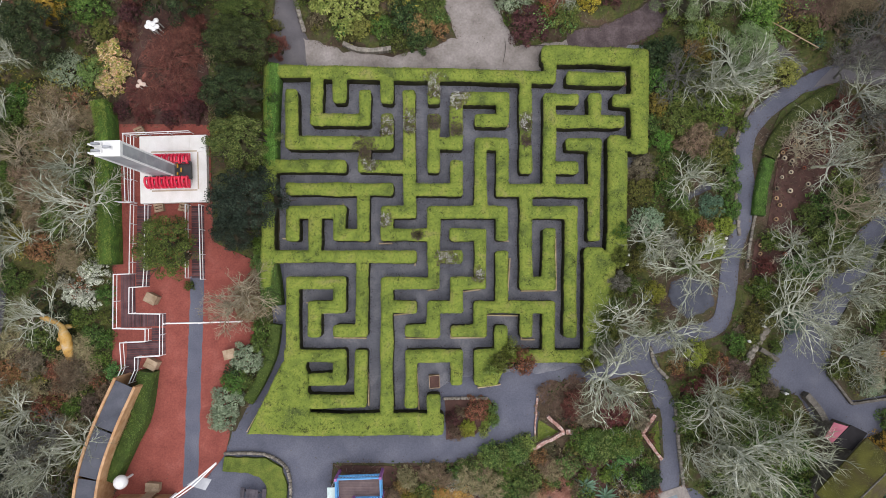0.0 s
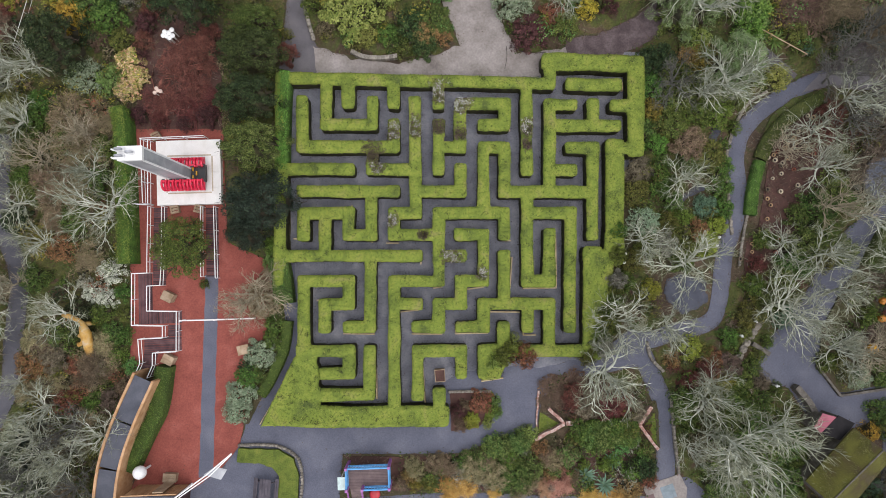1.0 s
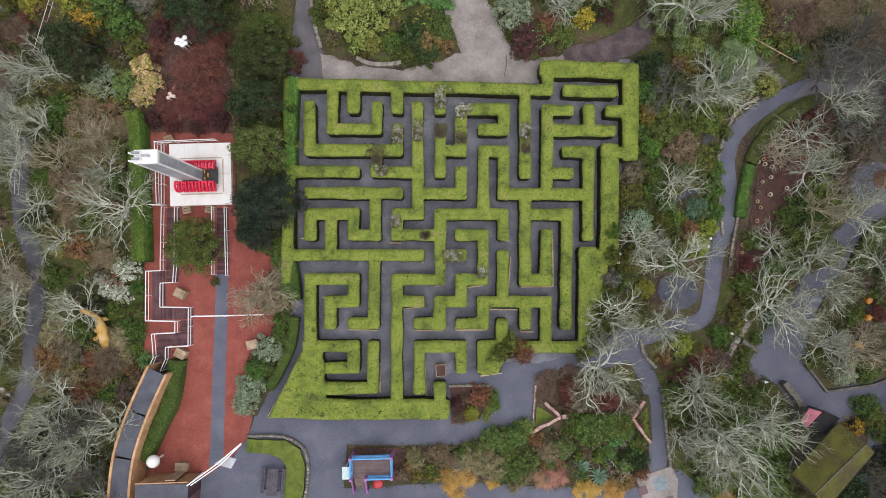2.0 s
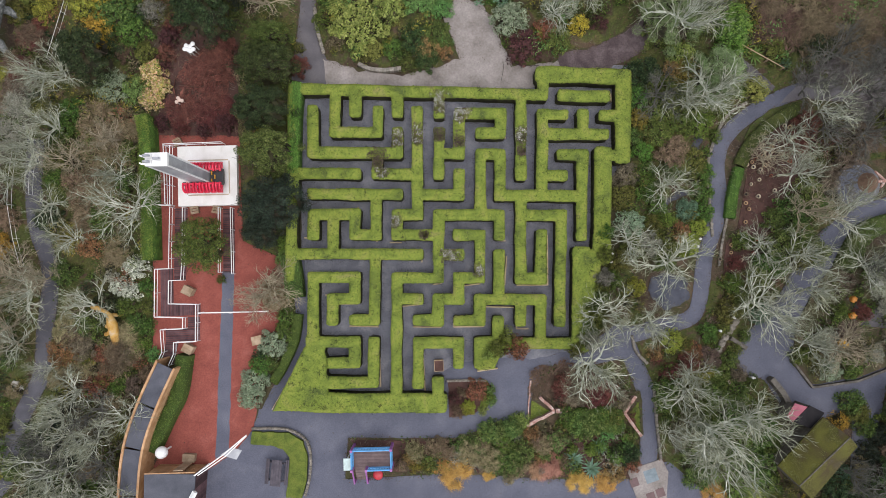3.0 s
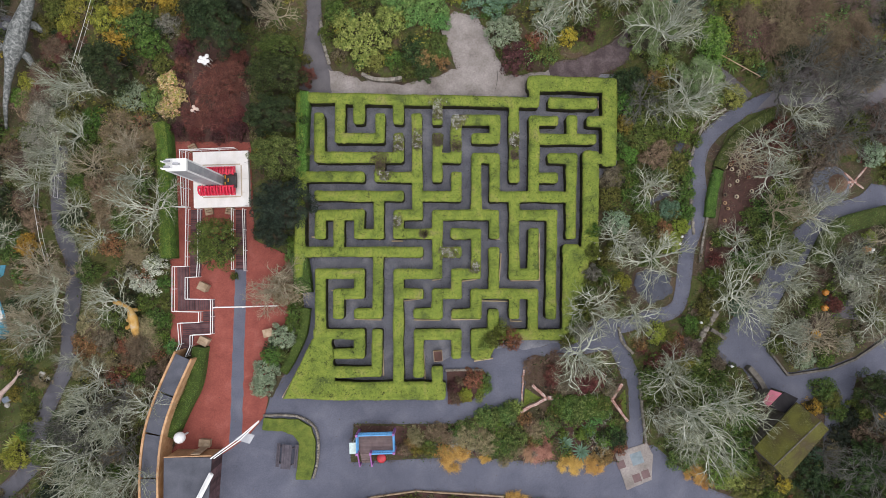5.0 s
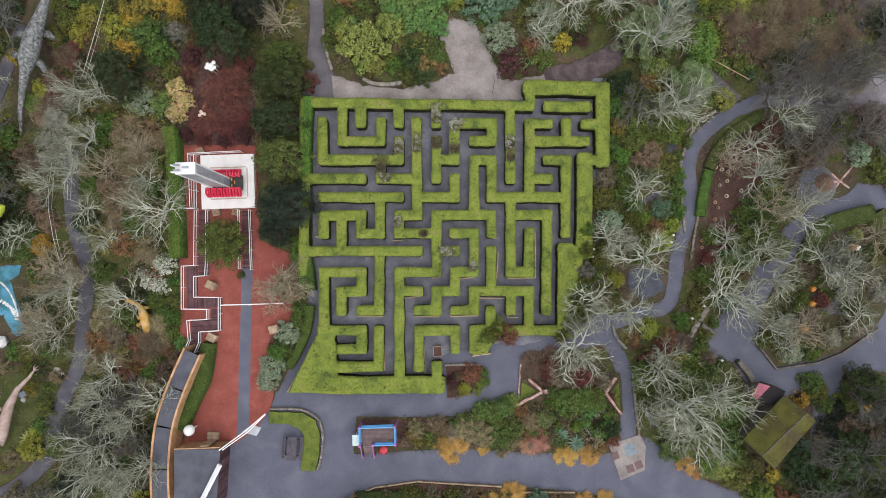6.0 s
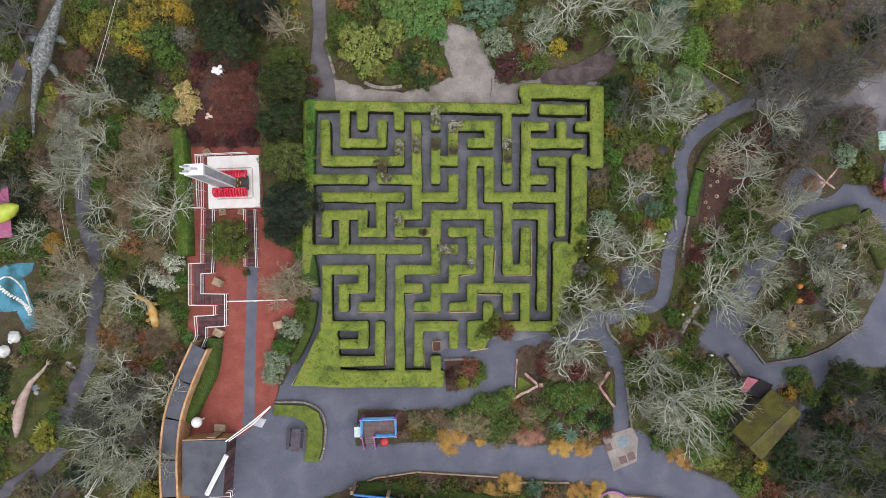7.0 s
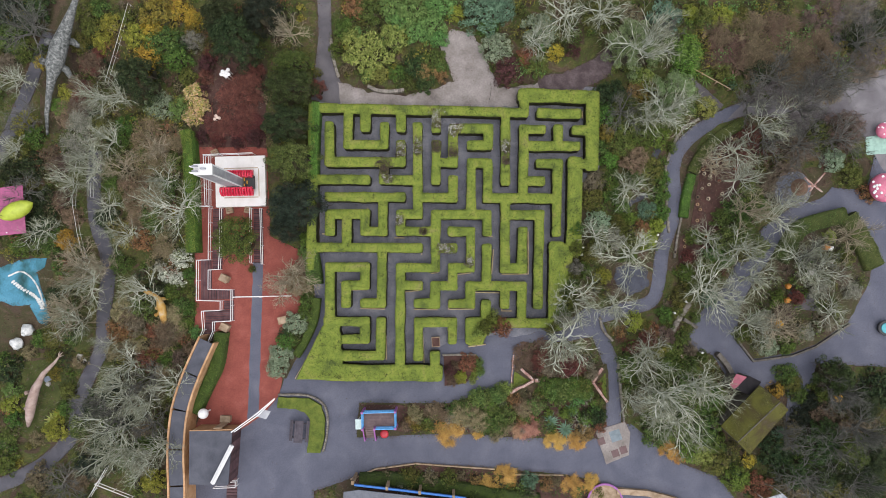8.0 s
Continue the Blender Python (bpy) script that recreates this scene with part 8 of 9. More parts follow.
for row, long, wide in ((rim_line, 0.22, 0.08), (slab_line, 0.2, 0.12)):
    for i in range(len(row) - 1):
        run = Vector(row[i + 1]) - Vector(row[i])
        o = part("pale_stone", Shape().ball((0, 0, 0.06), 0.5, 8, 5, 0.35, 0.6), M_WHITEWASH)
        turn = math.degrees(math.atan2(run.y, run.x)) + (r.uniform(-8, 8) if row is rim_line else r.uniform(35, 75))
        o.matrix_basis = at(row[i][0], row[i][1], 0.03, turn) @ Matrix.Diagonal((long * 2 * r.uniform(0.75, 1.2), wide * 2 * r.uniform(0.8, 1.25), 0.5, 1))
        tagged(o, "whitewashed stone in the blue pool", "stone", "stones in the pool")
for x, y in pairs([-38.88, -5.56, -39.86, -6.79]):
    o = part("boulder", Shape().ball((0, 0, 0.38), 0.55, 14, 9, 0.72, 0.5), M_WHITEWASH, smooth=True)
    o.matrix_basis = at(x, y, 0, x * 90)
    tagged(o, "large rounded white boulder", "boulder", "white boulders")

# ---- spiky plants ----
def spiky(x, y, r, tone="blue"):
    p = thing("agave", at(x, y, 0, x * 77), "spiky %s rosette plant" % ("blue-green" if tone == "blue" else "yellow-green"), "plant", "spiky plants")
    rr = np.random.default_rng(int(abs(x * 10)))
    for k in range(26):
        a, e = k * 2.4, 0.15 + 1.0 * (k / 26)
        d = Vector((math.cos(a) * math.cos(e), math.sin(a) * math.cos(e), math.sin(e)))
        side = Vector((-math.sin(a), math.cos(a), 0)) * 0.06
        q = [Vector((0, 0, 0.1)) - side, Vector((0, 0, 0.1)) + side, d * r * 0.55 + side * 1.2, d * r + Vector((0, 0, -0.08)), d * r * 0.55 - side * 1.2]
        part("leaf", Shape().add(q, [(0, 1, 2, 4), (4, 2, 3)]), LEAF[tone], p)


spiky(9.46, -15.30, 1.1)
spiky(10.89, -16.08, 1.0)
spiky(11.49, -14.33, 0.9)
spiky(-36.58, -14.06, 1.0, "fresh")
spiky(-36.15, -13.47, 0.8, "lime")
spiky(23.44, 1.51, 0.9, "fresh")
spiky(24.3, 16.9, 1.3, "laurel")
spiky(25.2, 16.3, 1.0, "laurel")
# ---- timber edging along the maze hedges ----
M_BOARD = surface("pale_sawn_timber", [(0.3, (0.34, 0.25, 0.14)), (0.7, (0.52, 0.42, 0.28))], 2, 30, 0.4, 0.8, 0.3, 50, spread=0.15)
EDGE = [(-8.49, 10.62, -5.02, 10.55), (-6.87, 4.97, -6.83, 3.24), (-5.17, 5.44, -3.67, 5.64), (-5.17, 5.44, -5.46, 2.15), (-11.18, 2.65, -10.38, 2.59), (-4.42, 2.08, -3.49, 2.05), (-1.94, 0.43, -1.83, 1.23), (-9.61, -1.92, -7.89, -1.86),
        (-7.13, -0.32, -7.11, -2.52), (-8.83, -2.67, -7.15, -2.68), (-7.76, -4.41, -5.48, -4.53), (-7.02, -5.27, -7.16, -7.69), (-5.43, -5.68, -5.45, -9.20), (-9.77, -8.47, -6.31, -8.58), (-3.60, -2.99, -2.20, -2.88), (-2.77, -4.61, -0.58, -4.72), (0.45, -3.96, 0.42, -4.71)]
EDGE2 = [(0.42, -4.71, 2.78, -4.75), (2.78, -4.75, 2.87, -3.20), (2.87, -3.20, 5.35, -3.32), (5.35, -3.32, 5.37, -4.99), (5.37, -4.99, 6.29, -5.02), (5.49, -1.60, 7.93, -1.64), (7.93, -1.64, 8.04, 2.33), (4.77, 0.74, 4.53, -1.57), (2.68, 10.26, 5.02, 10.15),
         (-2.06, -6.14, -1.96, -9.59), (2.18, -8.22, 3.78, -8.04), (13.49, 13.47, 13.50, 12.82), (-4.23, 7.27, -3.22, 7.32), (-0.68, 8.78, 1.66, 8.67), (4.17, 1.97, 4.73, 1.95), (-1.11, -1.35, -0.43, -1.26), (1.33, -1.51, 1.20, -2.99), (1.33, -1.51, 2.61, -1.39)]
for ax, ay, bx, by in EDGE + EDGE2:
    o = thing("timber_edging", Matrix.Identity(4), "pale timber board edging the foot of a maze hedge", "edging", "timber edgings")
    part("board", Shape().slab(ribbon([(ax, ay), (bx, by)], 0.09), 0, 0.42), M_BOARD, o)

# ---- play things at the edges of the garden ----
mat_poly = pairs([39.90, 10.30, 42.66, 10.46, 42.83, 8.75, 39.90, 8.54])
lawn_patch("play_mat", "pale mint safety mat on the tarmac", mat_poly, LEVEL[0] + 0.01, plain("mint_rubber", (0.33, 0.5, 0.42), 0.8))
cup = thing("spinner_seat", at(40.56, -7.51), "round teal spinner seat with a black rim", "play equipment")
part("rim", Shape().tube([(0, 0, 0), (0, 0, 0.5), (0, 0, 0.55)], [0.55, 0.72, 0.66], 20), M_BLACK, cup)
part("cushion", Shape().tube([(0, 0, 0.5), (0, 0, 0.62)], [0.5, 0.46], 18), plain("teal_vinyl", (0.06, 0.36, 0.42), 0.4), cup)
canopy = thing("festival_canopy", Matrix.Identity(4), "magenta canopy with a lime-green dome", "canopy")
M_MAGENTA = plain("magenta_cloth", (0.36, 0.09, 0.2), 0.7)
roof_slab("canopy_sheet", pairs([-42.44, 3.03, -42.38, 7.28, -38.07, 7.79, -37.84, 3.37]), M_MAGENTA, canopy, (2.15, 2.3, 2.25, 2.1), 0.05)
la, lb = Vector((-39.88, 4.75, 2.6)), Vector((-36.92, 6.06, 2.55))
part("dome", Shape().tube([la.lerp(lb, q) for q in (0.0, 0.08, 0.25, 0.5, 0.75, 0.9, 1.0)], [0.04, 0.35, 0.66, 0.8, 0.66, 0.4, 0.05], 14), plain("lime_paint", (0.42, 0.5, 0.05), 0.5), canopy, "lime-green lemon-shaped crown", smooth=True)
for x, y in pairs([-42.43, 7.54, -39.24, 7.15, -39.57, 3.44, -42.49, 3.55]):
    part("pole", Shape().tube([(x, y, 0), (x, y, 2.2)], 0.05, 6), M_WHITE, canopy)


def ornament(x, y, c, label, r=0.3):
    o = thing("garden_ornament", at(x, y, 0, x * 61), label, "ornament", "garden ornaments")
    body = Shape().ball((0, 0, 0.75), r, 12, 8, 1.0, 0.5)
    body.ball((r * 0.5, r * 0.2, 0.95), r * 0.55, 10, 6, 1.0, 0.4).ball((-r * 0.7, r * 0.1, 0.7), r * 0.4, 8, 5, 0.8, 0.5).ball((r * 0.2, -r * 0.8, 0.7), r * 0.36, 8, 5, 0.8, 0.5)
    part("figure", body, c, o, smooth=True)
    part("stake", Shape().tube([(0, 0, 0), (0, 0, 0.7)], [0.1, 0.06], 8), M_PALE, o)


M_YELLOW = plain("yellow_paint", (0.55, 0.3, 0.02), 0.5)
M_ORANGE = plain("orange_paint", (0.5, 0.2, 0.03), 0.5)
ornament(35.65, -13.72, M_YELLOW, "yellow painted ornament on a stake", 0.36)
ornament(30.65, -6.85, M_YELLOW, "yellow painted ornament on a stake", 0.36)
ornament(35.27, 0.02, M_ORANGE, "orange painted ornament on a stake", 0.3)
ornament(35.69, -0.05, M_WHITE, "white painted ornament on a stake", 0.22)
ornament(35.67, -1.24, M_PALE, "pale painted ornament on a stake", 0.25)
ornament(33.81, -2.16, M_PALE, "pale painted ornament on a stake", 0.28)
ornament(31.66, -3.42, M_ORANGE, "orange painted ornament on a stake", 0.25)
ornament(31.49, -4.71, M_ORANGE, "orange painted ornament on a stake", 0.28)
stage = thing("small_stage", at(14.26, -22.63), "round pale stage with a violet rim", "stage")
part("floor_disc", Shape().tube([(0, 0, 0), (0, 0, 0.4)], 1.5, 24), M_WOOD, stage)
part("rim", Shape().tube([(1.58 * math.cos(a * 0.2618), 1.58 * math.sin(a * 0.2618), 0.42) for a in range(25)], 0.1, 6), M_PURPLE, stage)
wall_run(pairs([15.37, -21.72, 18.15, -21.98, 20.71, -22.68, 22.21, -23.76]), "low pale timber wall beside the plaza", 0.5, 0.5, M_WOOD)
# railed path in the western trees
rail_run(pairs([-33.76, 10.15, -34.07, 8.02, -34.17, 5.90, -33.74, 3.22, -33.15, 0.98]), "white handrail along the woodland path", bar=0.015)
rail_run(pairs([-32.00, 10.19, -32.41, 8.49, -32.50, 6.63]), "white handrail along the woodland path", bar=0.015)
rail_run(pairs([-28.82, 24.82, -29.91, 21.11, -31.05, 17.41]), "thin white handrail through the shrubs", bar=0.015)
rail_run(pairs([-33.19, -21.42, -31.18, -18.18]), "white handrail of a terrace under trees")
rail_run(pairs([-32.32, -19.69, -28.99, -21.06]), "white handrail of a terrace under trees")
board_deck("decking", "dark stained terrace under bare trees", pairs([-32.21, -19.80, -28.94, -21.06, -30.10, -23.60, -33.46, -21.93]), 18, 0.1)

# timber planter at the end of a maze hedge, and the rubble wall of the corner bed
box = thing("timber_planter", at(-0.82, -7.66, 0.03, 2, 0.74), "square timber planter filled with soil in the maze", "planter")
for x0, y0, x1, y1 in ((-0.5, -0.6, 0.5, -0.54), (-0.5, 0.54, 0.5, 0.6), (-0.5, -0.538, -0.44, 0.538), (0.44, -0.538, 0.5, 0.538)):
    part("side_board", Shape().box(x0, y0, 0, x1, y1, 0.95), M_WOOD, box)
part("soil", Shape().box(-0.438, -0.538, 0, 0.438, 0.538, 0.85), M_SOIL, box)
stone_row(pairs([-0.15, -8.94, 1.16, -8.94, 2.75, -9.03]), "rubble stone edging of the corner bed", 0.22, 0.35, 11)

wall_run(pairs([-13.99, -10.75, -13.22, -9.49, -12.33, -7.92, -11.55, -6.62]), "pale timber board along the foot of the corner hedge", 0.05, 0.3, M_BOARD)

# pale timber rail by the side path, mossy bank wall and small things beside the walk
rail = thing("timber_rail", Matrix.Identity(4), "single pale timber rail on short posts by the side path", "railing")
RAIL = pairs([23.39, 17.35, 27.27, 14.99])
part("bar", Shape().tube([(*RAIL[0], 0.75), (*RAIL[1], 0.75)], 0.04, 6), M_WOOD, rail)
for t in (0.02, 0.35, 0.68, 0.98):
    x, y = RAIL[0][0] + (RAIL[1][0] - RAIL[0][0]) * t, RAIL[0][1] + (RAIL[1][1] - RAIL[0][1]) * t
    part("post", Shape().box(x - 0.05, y - 0.05, 0, x + 0.05, y + 0.05, 0.72), M_WOOD, rail)
lawn_patch("mossy_bank", "narrow mossy grass bank above the low wall", pairs([20.1, -8.6, 21.2, -8.7, 22.4, -10.4, 23.6, -12.1, 24.9, -13.9, 24.0, -14.2, 22.6, -12.6, 21.3, -10.7]), 0.3, M_GRASS)
wall_run(pairs([21.38, -8.96, 22.59, -10.57, 23.78, -12.32, 25.24, -14.16]), "low reddish stone wall of the mossy bank", 0.2, 0.5, M_COPING)
for x, y in pairs([23.56, -9.29, 21.21, -5.59, 12.91, 0.03, 13.03, 0.67, 14.57, 0.07, 19.96, 1.64, 19.76, 1.04, 22.26, -4.57]):
    ornament(x, y, M_WHITE, "small white painted ornament on a stake", 0.1)
pave_slab = Shape().slab(pairs([31.84, -3.78, 34.58, -4.31, 34.63, -5.83, 32.03, -5.48]), 0.15, 0.25)
tagged(part("pavement", pave_slab, M_MIDPATH), "grey concrete slab in the play garden", "paving", kind="structure")
tent = thing("white_canopy", Matrix.Identity(4), "white and pale blue canopy at the foot of the slope", "canopy")
TENT = pairs([27.91, -22.10, 29.43, -21.59, 30.48, -22.50, 28.66, -23.10])
roof_slab("canopy_sheet", TENT, plain("white_canvas", (0.42, 0.46, 0.52), 0.7, vary=0.5), tent, (2.2, 2.35, 2.2, 2.1), 0.05)
for x, y in TENT:
    part("pole", Shape().tube([(x, y, 0), (x, y, 2.12)], 0.04, 6), M_WHITE, tent)

# information board and rocks by the statue on the bank
info = thing("information_board", at(-36.78, -10.07, 0, 20), "small blue-grey information board on a post", "sign")
part("panel", Shape().box(-0.32, -0.24, 0.0, 0.32, 0.24, 0.04, Matrix.Translation((0, 0, 0.8)) @ Matrix.Rotation(radians(25), 4, "X")), plain("blue_grey_panel", (0.2, 0.24, 0.3), 0.5), info)
part("post", Shape().tube([(0, 0, 0), (0, 0, 0.78)], 0.05, 6), M_WOOD, info)
for x, y, s in ((-34.08, -8.20, 0.4), (-33.74, -8.51, 0.28), (-34.23, -8.59, 0.24), (-37.13, -10.64, 0.26)):
    o = part("boulder", Shape().ball((0, 0, 0.5), 0.9, 10, 7, 0.7, 0.6), M_PALE, smooth=True)
    o.matrix_basis = at(x, y, 0, x * 90, s)
    tagged(o, "pale rough rock beside the path", "boulder", "pale rocks")

# ---- low growth that nobody could count ----
MAZE_BOX = pairs([-12.20, 16.37, 15.56, 15.50, 12.81, -6.82, 2.38, -8.47, -0.13, -11.94, -14.41, -11.48, -11.47, -4.45])


def mask_of(polys, cell=0.1):
    """A map of what the polygons cover, from (-50, -32) up."""
    m = np.zeros((1000, 640), bool)
    for poly in polys:
        px, py = [p[0] for p in poly], [p[1] for p in poly]
        i0, i1 = max(0, int((min(px) + 50) / cell)), min(1000, int((max(px) + 50) / cell) + 2)
        j0, j1 = max(0, int((min(py) + 32) / cell)), min(640, int((max(py) + 32) / cell) + 2)
        if i1 > i0 and j1 > j0:
            gx, gy = np.meshgrid(-50 + (np.arange(i0, i1) + 0.5) * cell, -32 + (np.arange(j0, j1) + 0.5) * cell, indexing="ij")
            m[i0:i1, j0:j1] |= inside(gx, gy, poly)
    return m


def on_mask(m, x, y):
    i, j = ((np.asarray(x) + 50) / 0.1).astype(int), ((np.asarray(y) + 32) / 0.1).astype(int)
    return m[np.clip(i, 0, 999), np.clip(j, 0, 639)]


HARD = mask_of(PAVED) & ~mask_of([ISLAND])
MAZE_MASK = mask_of([MAZE_BOX])
TIDY = mask_of([KEEP_CLEAR_WEST, KEEP_CLEAR_EAST] + KEEP_CLEAR)


def free_spots(n, x0, x1, y0, y1, seed, ok=None, fuzzy=0.0):
    r = np.random.default_rng(seed)
    x, y = r.uniform(x0, x1, n), r.uniform(y0, y1, n)
    keep = ~on_mask(MAZE_MASK, x, y) & ~on_mask(HARD, x + r.normal(0, fuzzy, n), y + r.normal(0, fuzzy, n))
    x, y = x[keep], y[keep]
    if ok is not None:
        k = np.array([ok(a, b) for a, b in zip(x, y)])
        x, y = x[k], y[k]
    return x, y


def cover(name, label, tones, n, seed, ok, size, aspect, tall):
    x, y = free_spots(n, -48, 48, -29, 29, seed, ok, 0.14)
    if name == "green_ground_cover":
        out = ~on_mask(TIDY, x, y)
        x, y = x[out], y[out]
    r = np.random.default_rng(seed + 1)
    pos = np.column_stack([x, y, 0.1 + r.uniform(0, 1, len(x)) ** 2 * tall])
    nrm = r.normal(0, 0.6, pos.shape) + (0, 0, 1)
    tagged(part(name, Shape().leaves(pos, nrm, r.uniform(0.5, 1.3, len(x)) * size, aspect), leafy(name + "_tone", tones, 0.7)), label, "ground cover", kind="stuff")


M_MAT = surface("low_growth", [(0.2, (0.03, 0.035, 0.012)), (0.36, (0.075, 0.05, 0.034)), (0.46, (0.06, 0.075, 0.02)), (0.56, (0.09, 0.09, 0.028)), (0.66, (0.1, 0.066, 0.045)), (0.8, (0.06, 0.085, 0.022))], 0.55, 7, 0.9, 0.95, 1.0, 9, distort=1.0)


def growth_mat(step=0.3):
    """Low hummocky growth over the bare earth, sinking to nothing at paths and tended beds."""
    bare_here = HARD | MAZE_MASK | TIDY | mask_of(BEDS)
    near = bare_here.astype(float)
    for _ in range(4):
        near = (near + np.roll(near, 2, 0) + np.roll(near, -2, 0) + np.roll(near, 2, 1) + np.roll(near, -2, 1)) / 5
    nx, ny = int(96 / step), int(58 / step)
    v, f = [], []
    for i in range(nx + 1):
        for j in range(ny + 1):
            x, y = -48 + i * step, -29 + j * step
            k = near[min(999, int((x + 50) * 10)), min(639, int((y + 32) * 10))]
            z = 0.12 + 0.3 * noise.noise((x * 0.55, y * 0.55, 3)) + 0.22 * noise.noise((x * 1.7, y * 1.7, 5)) + 0.1 * noise.noise((x * 4.3, y * 4.3, 8))
            v.append((x, y, (0.04 + max(z, 0.0)) * max(0.0, 1 - 2.2 * k) - 0.03 * (k > 0.3)))
    for i in range(nx):
        for j in range(ny):
            a = i * (ny + 1) + j
            if max(v[a][2], v[a + 1][2], v[a + ny + 1][2], v[a + ny + 2][2]) > 0:
                f.append((a, a + ny + 1, a + ny + 2, a + 1))
    s = Shape()
    s.add(v, f)
    tagged(part("low_growth", s, M_MAT, smooth=True), "hummocky ivy, moss and dead leaves on the ground", "ground cover", kind="stuff")


growth_mat()
cover("leaf_litter", "fallen brown and russet leaves over the soil", [(0.05, 0.033, 0.022), (0.09, 0.058, 0.036), (0.14, 0.09, 0.055), (0.08, 0.045, 0.032)], 90000, 11, lambda a, b: fbm(a, b, 0.12) > -0.35, 0.07, 0.6, 0.1)
cover("green_ground_cover", "low green ivy and weeds under the trees", [(0.025, 0.045, 0.012), (0.045, 0.07, 0.017), (0.065, 0.092, 0.022), (0.09, 0.105, 0.028)], 190000, 21, lambda a, b: fbm(a, b, 0.3, 5.0) > -0.05, 0.09, 0.6, 0.35)
cover("dry_stalks", "dry pale grass and dead stalks", [(0.13, 0.10, 0.065), (0.2, 0.155, 0.10), (0.09, 0.07, 0.045), (0.12, 0.11, 0.06)], 50000, 31, lambda a, b: fbm(a, b, 0.2, 9.0) > 0.0, 0.26, 0.06, 0.5)
cover("fallen_twigs", "grey fallen twigs and low brush", [(0.2, 0.19, 0.16), (0.13, 0.12, 0.10), (0.26, 0.25, 0.21)], 30000, 41, lambda a, b: fbm(a, b, 0.1, 3.0) > -0.1, 0.22, 0.04, 0.6)

def path_litter(n, seed):
    """Dead leaves that gather along the edges of the paths, and a few strewn over them."""
    near = HARD.astype(float)
    for _ in range(10):
        near = (near + np.roll(near, 1, 0) + np.roll(near, -1, 0) + np.roll(near, 1, 1) + np.roll(near, -1, 1)) / 5
    r = np.random.default_rng(seed)
    x, y = r.uniform(-46, 46, n), r.uniform(-27, 27, n)
    i, j = ((x + 50) * 10).astype(int), ((y + 32) * 10).astype(int)
    edge = 1 - near[i, j]
    drift = np.array([0.55 + 0.9 * noise.noise((a * 0.5, b * 0.5, 6)) for a, b in zip(x, y)])
    keep = on_mask(HARD, x, y) & ~on_mask(MAZE_MASK, x, y) & (r.uniform(0, 1, n) < np.clip(edge * 2.2, 0, 1) ** 1.2 * drift + 0.004)
    x, y = x[keep], y[keep]
    pos = np.column_stack([x, y, np.full(len(x), LEVEL[0] + 0.012) + r.uniform(0, 0.01, len(x))])
    tagged(part("path_litter", Shape().small_leaves(pos, r.normal(0, 0.25, pos.shape) + (0, 0, 1), r.uniform(0.022, 0.055, len(x))), leafy("path_litter_tone", [(0.05, 0.038, 0.03), (0.075, 0.054, 0.04), (0.11, 0.075, 0.05), (0.06, 0.052, 0.036)], 0.9)), "dead leaves gathered along the edges of the paths", "leaf litter", kind="stuff")


path_litter(900000, 63)
M_CRACK = surface("dark_crack", [(0.3, (0.03, 0.026, 0.025)), (0.7, (0.06, 0.052, 0.048))], 3, 30, 0.4, 0.95, 0)
for line in (pairs([5.02, 16.57, 5.03, 15.75, 4.83, 14.84]), pairs([5.50, 16.48, 6.51, 16.03, 7.94, 15.99])):
    tagged(part("crack", Shape().slab(ribbon(smooth_line(line, 6), 0.03), 0, LEVEL[0] + 0.006), M_CRACK), "dark crack across the concrete forecourt", "crack", kind="structure")


def grass_on(polys, each=90):
    """Short grass blades over the lawns."""
    r = np.random.default_rng(77)
    s = Shape()
    for poly in polys:
        px, py = [p[0] for p in poly], [p[1] for p in poly]
        n = int((max(px) - min(px)) * (max(py) - min(py)) * each)
        x, y = r.uniform(min(px), max(px), n), r.uniform(min(py), max(py), n)
        k = inside(x, y, poly)
        pos = np.column_stack([x[k], y[k], r.uniform(0.1, 0.24, int(k.sum()))])
        s.leaves(pos, r.normal(0, 0.8, pos.shape) + (0, 0, 1), r.uniform(0.03, 0.08, len(pos)), 0.35)
    tagged(part("grass", s, leafy("grass_blade", [(0.05, 0.08, 0.014), (0.1, 0.14, 0.022), (0.16, 0.19, 0.035), (0.2, 0.21, 0.05)])), "short rough lawn grass", "grass", kind="stuff")


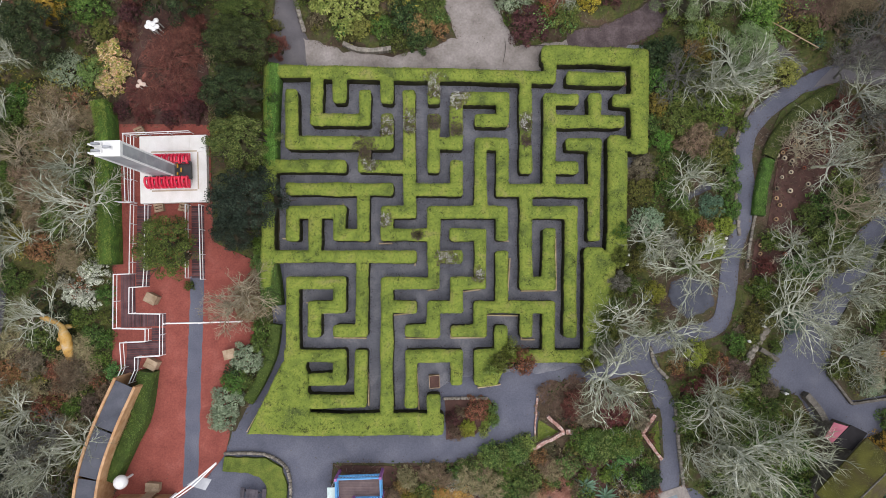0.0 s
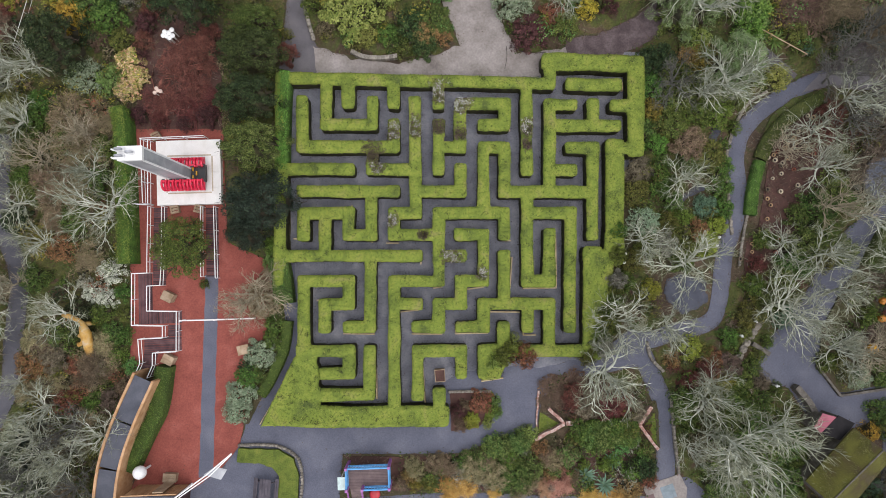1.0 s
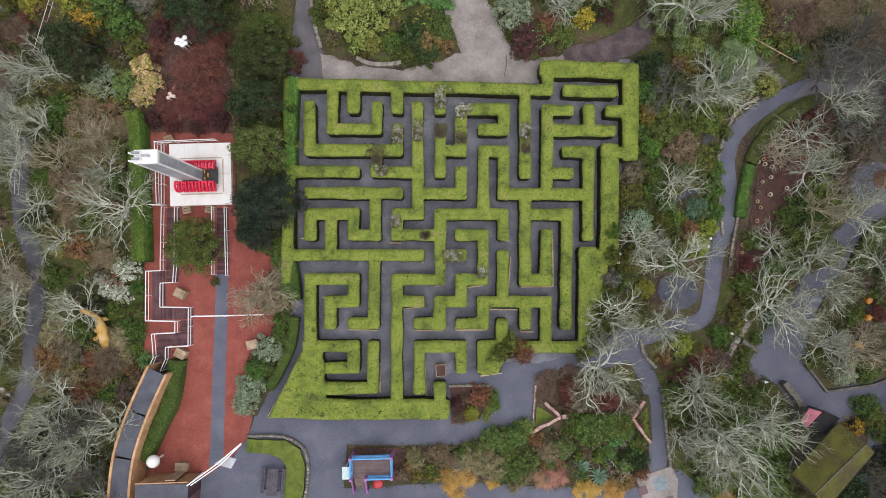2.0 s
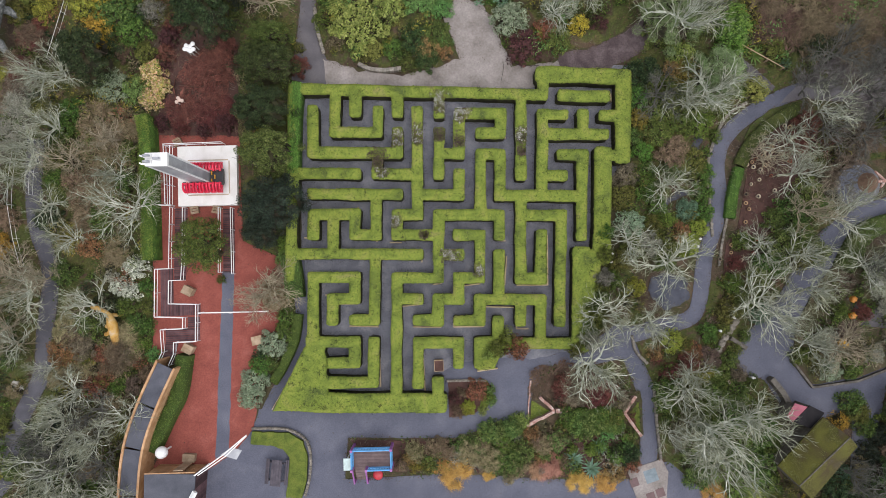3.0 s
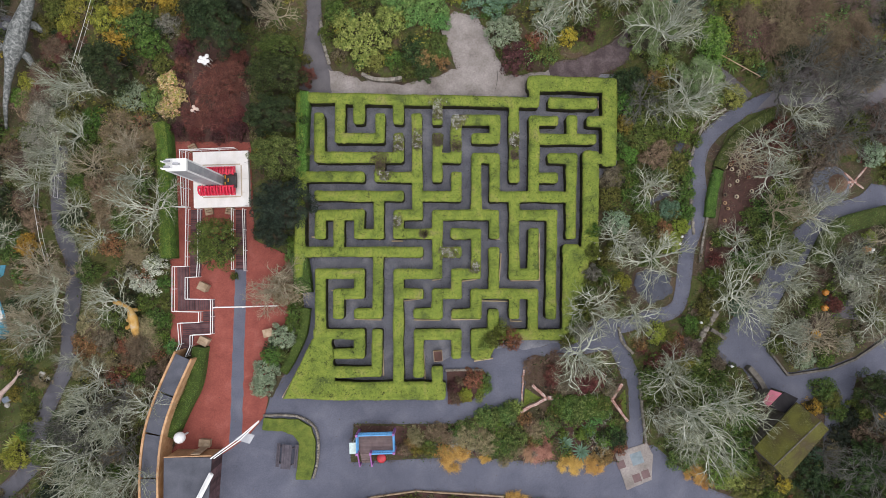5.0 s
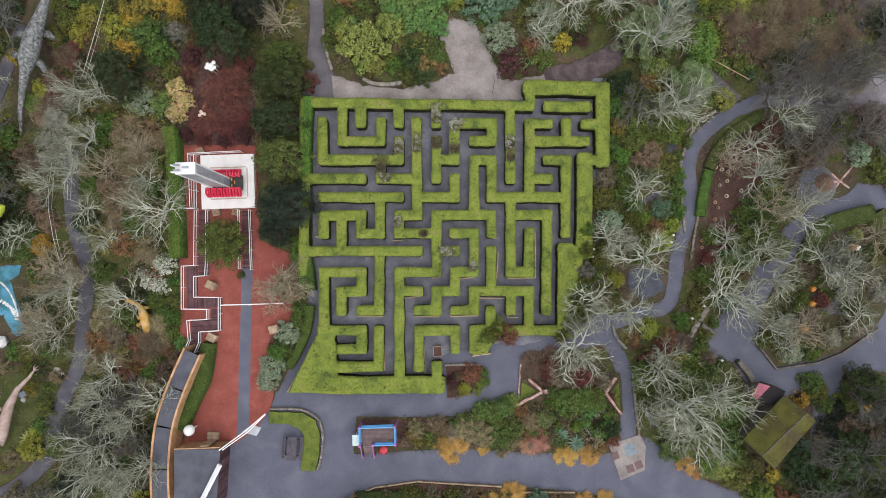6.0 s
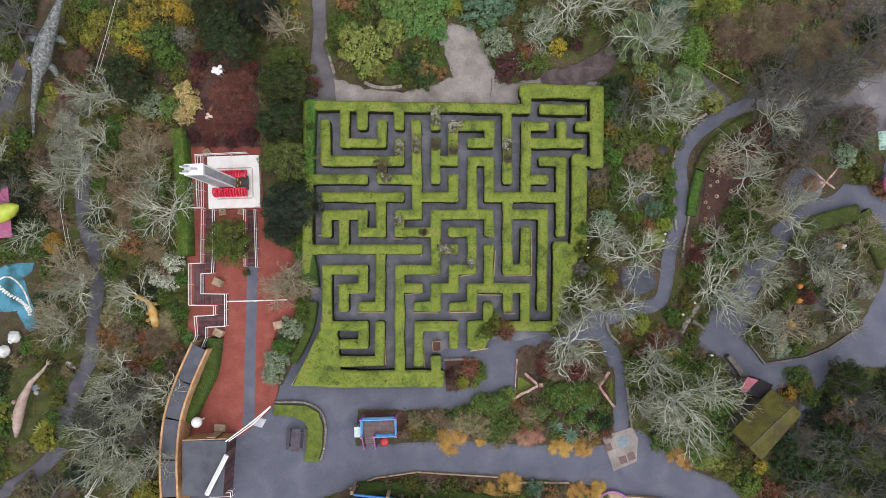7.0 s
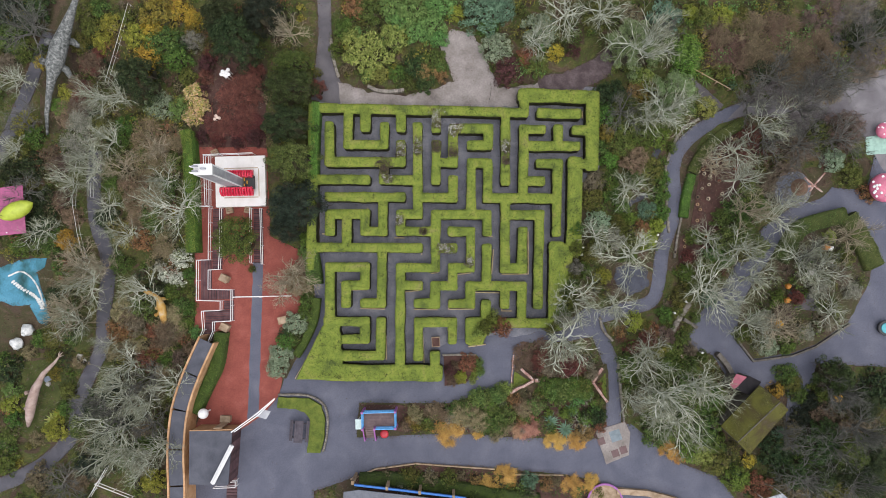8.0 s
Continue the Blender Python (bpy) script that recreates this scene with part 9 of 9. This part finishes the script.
grass_on(LAWNS)

# undergrowth thickets either side, one mesh for each kind
def thickets(n, seed):
    r = np.random.default_rng(seed)
    heaps, inner = {}, Shape()
    done = []
    xs, ys = free_spots(n * 14, -48, 48, -29, 29, seed)
    for x, y in zip(xs, ys):
        rad = float(r.uniform(0.4, 1.25))
        if any((x - a) ** 2 + (y - b) ** 2 < (0.48 * (rad + c)) ** 2 for a, b, c in done):
            continue
        ring = np.array([0.0, 0.79, 1.57, 2.36, 3.14, 3.93, 4.71, 5.5])
        if on_mask(HARD, x + rad * np.cos(ring), y + rad * np.sin(ring)).any() or on_mask(TIDY, x, y):
            continue
        f = fbm(x, y, 0.13, 2.0)
        if y < -8 and x > 22:
            tones = ("dark", "dark", "olive", "brown", "dark")
        elif x < -14:
            tones = ("tantwig", "brown", "yolive", "rust", "moss") if f > 0 else ("green", "olive", "browntwig", "dark", "moss")
        elif 12 < x < 24 and y > -4:
            tones = ("green", "olive", "moss", "green", "olive")
        elif y > 14:
            tones = ("green", "moss", "olive", "ivy", "yolive")
        else:
            tones = ("olive", "green", "moss", "browntwig", "green") if f > 0 else ("brown", "redtwig", "greytwig", "moss", "olive")
        tone = tones[int(r.integers(0, 5))]
        twiggy = tone.endswith("twig")
        core = Shape()
        s = crown_leaves(r, 9, 20, rad, rad * r.uniform(0.9, 1.6), 0.05, 0.17 if twiggy else 0.085, aspect=0.09 if twiggy else 0.55, core=core)
        v = np.array(s.v) + (x, y, 0)
        heap = heaps.setdefault(tone, Shape())
        heap.add(v.tolist(), s.f)
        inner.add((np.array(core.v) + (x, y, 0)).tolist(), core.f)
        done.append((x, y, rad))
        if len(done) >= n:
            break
    tagged(part("undergrowth", inner, L_INNER), "dry growth inside the thickets, coloured dark for shade", "undergrowth", kind="stuff")
    for tone, heap in heaps.items():
        tagged(part("undergrowth", heap, LEAF[tone]), "tangled undergrowth, " + SHRUB_WORDS[tone].replace("shrub", "growth"), "undergrowth", kind="stuff")


thickets(1300, 55)

# ---- surroundings beyond the garden ----
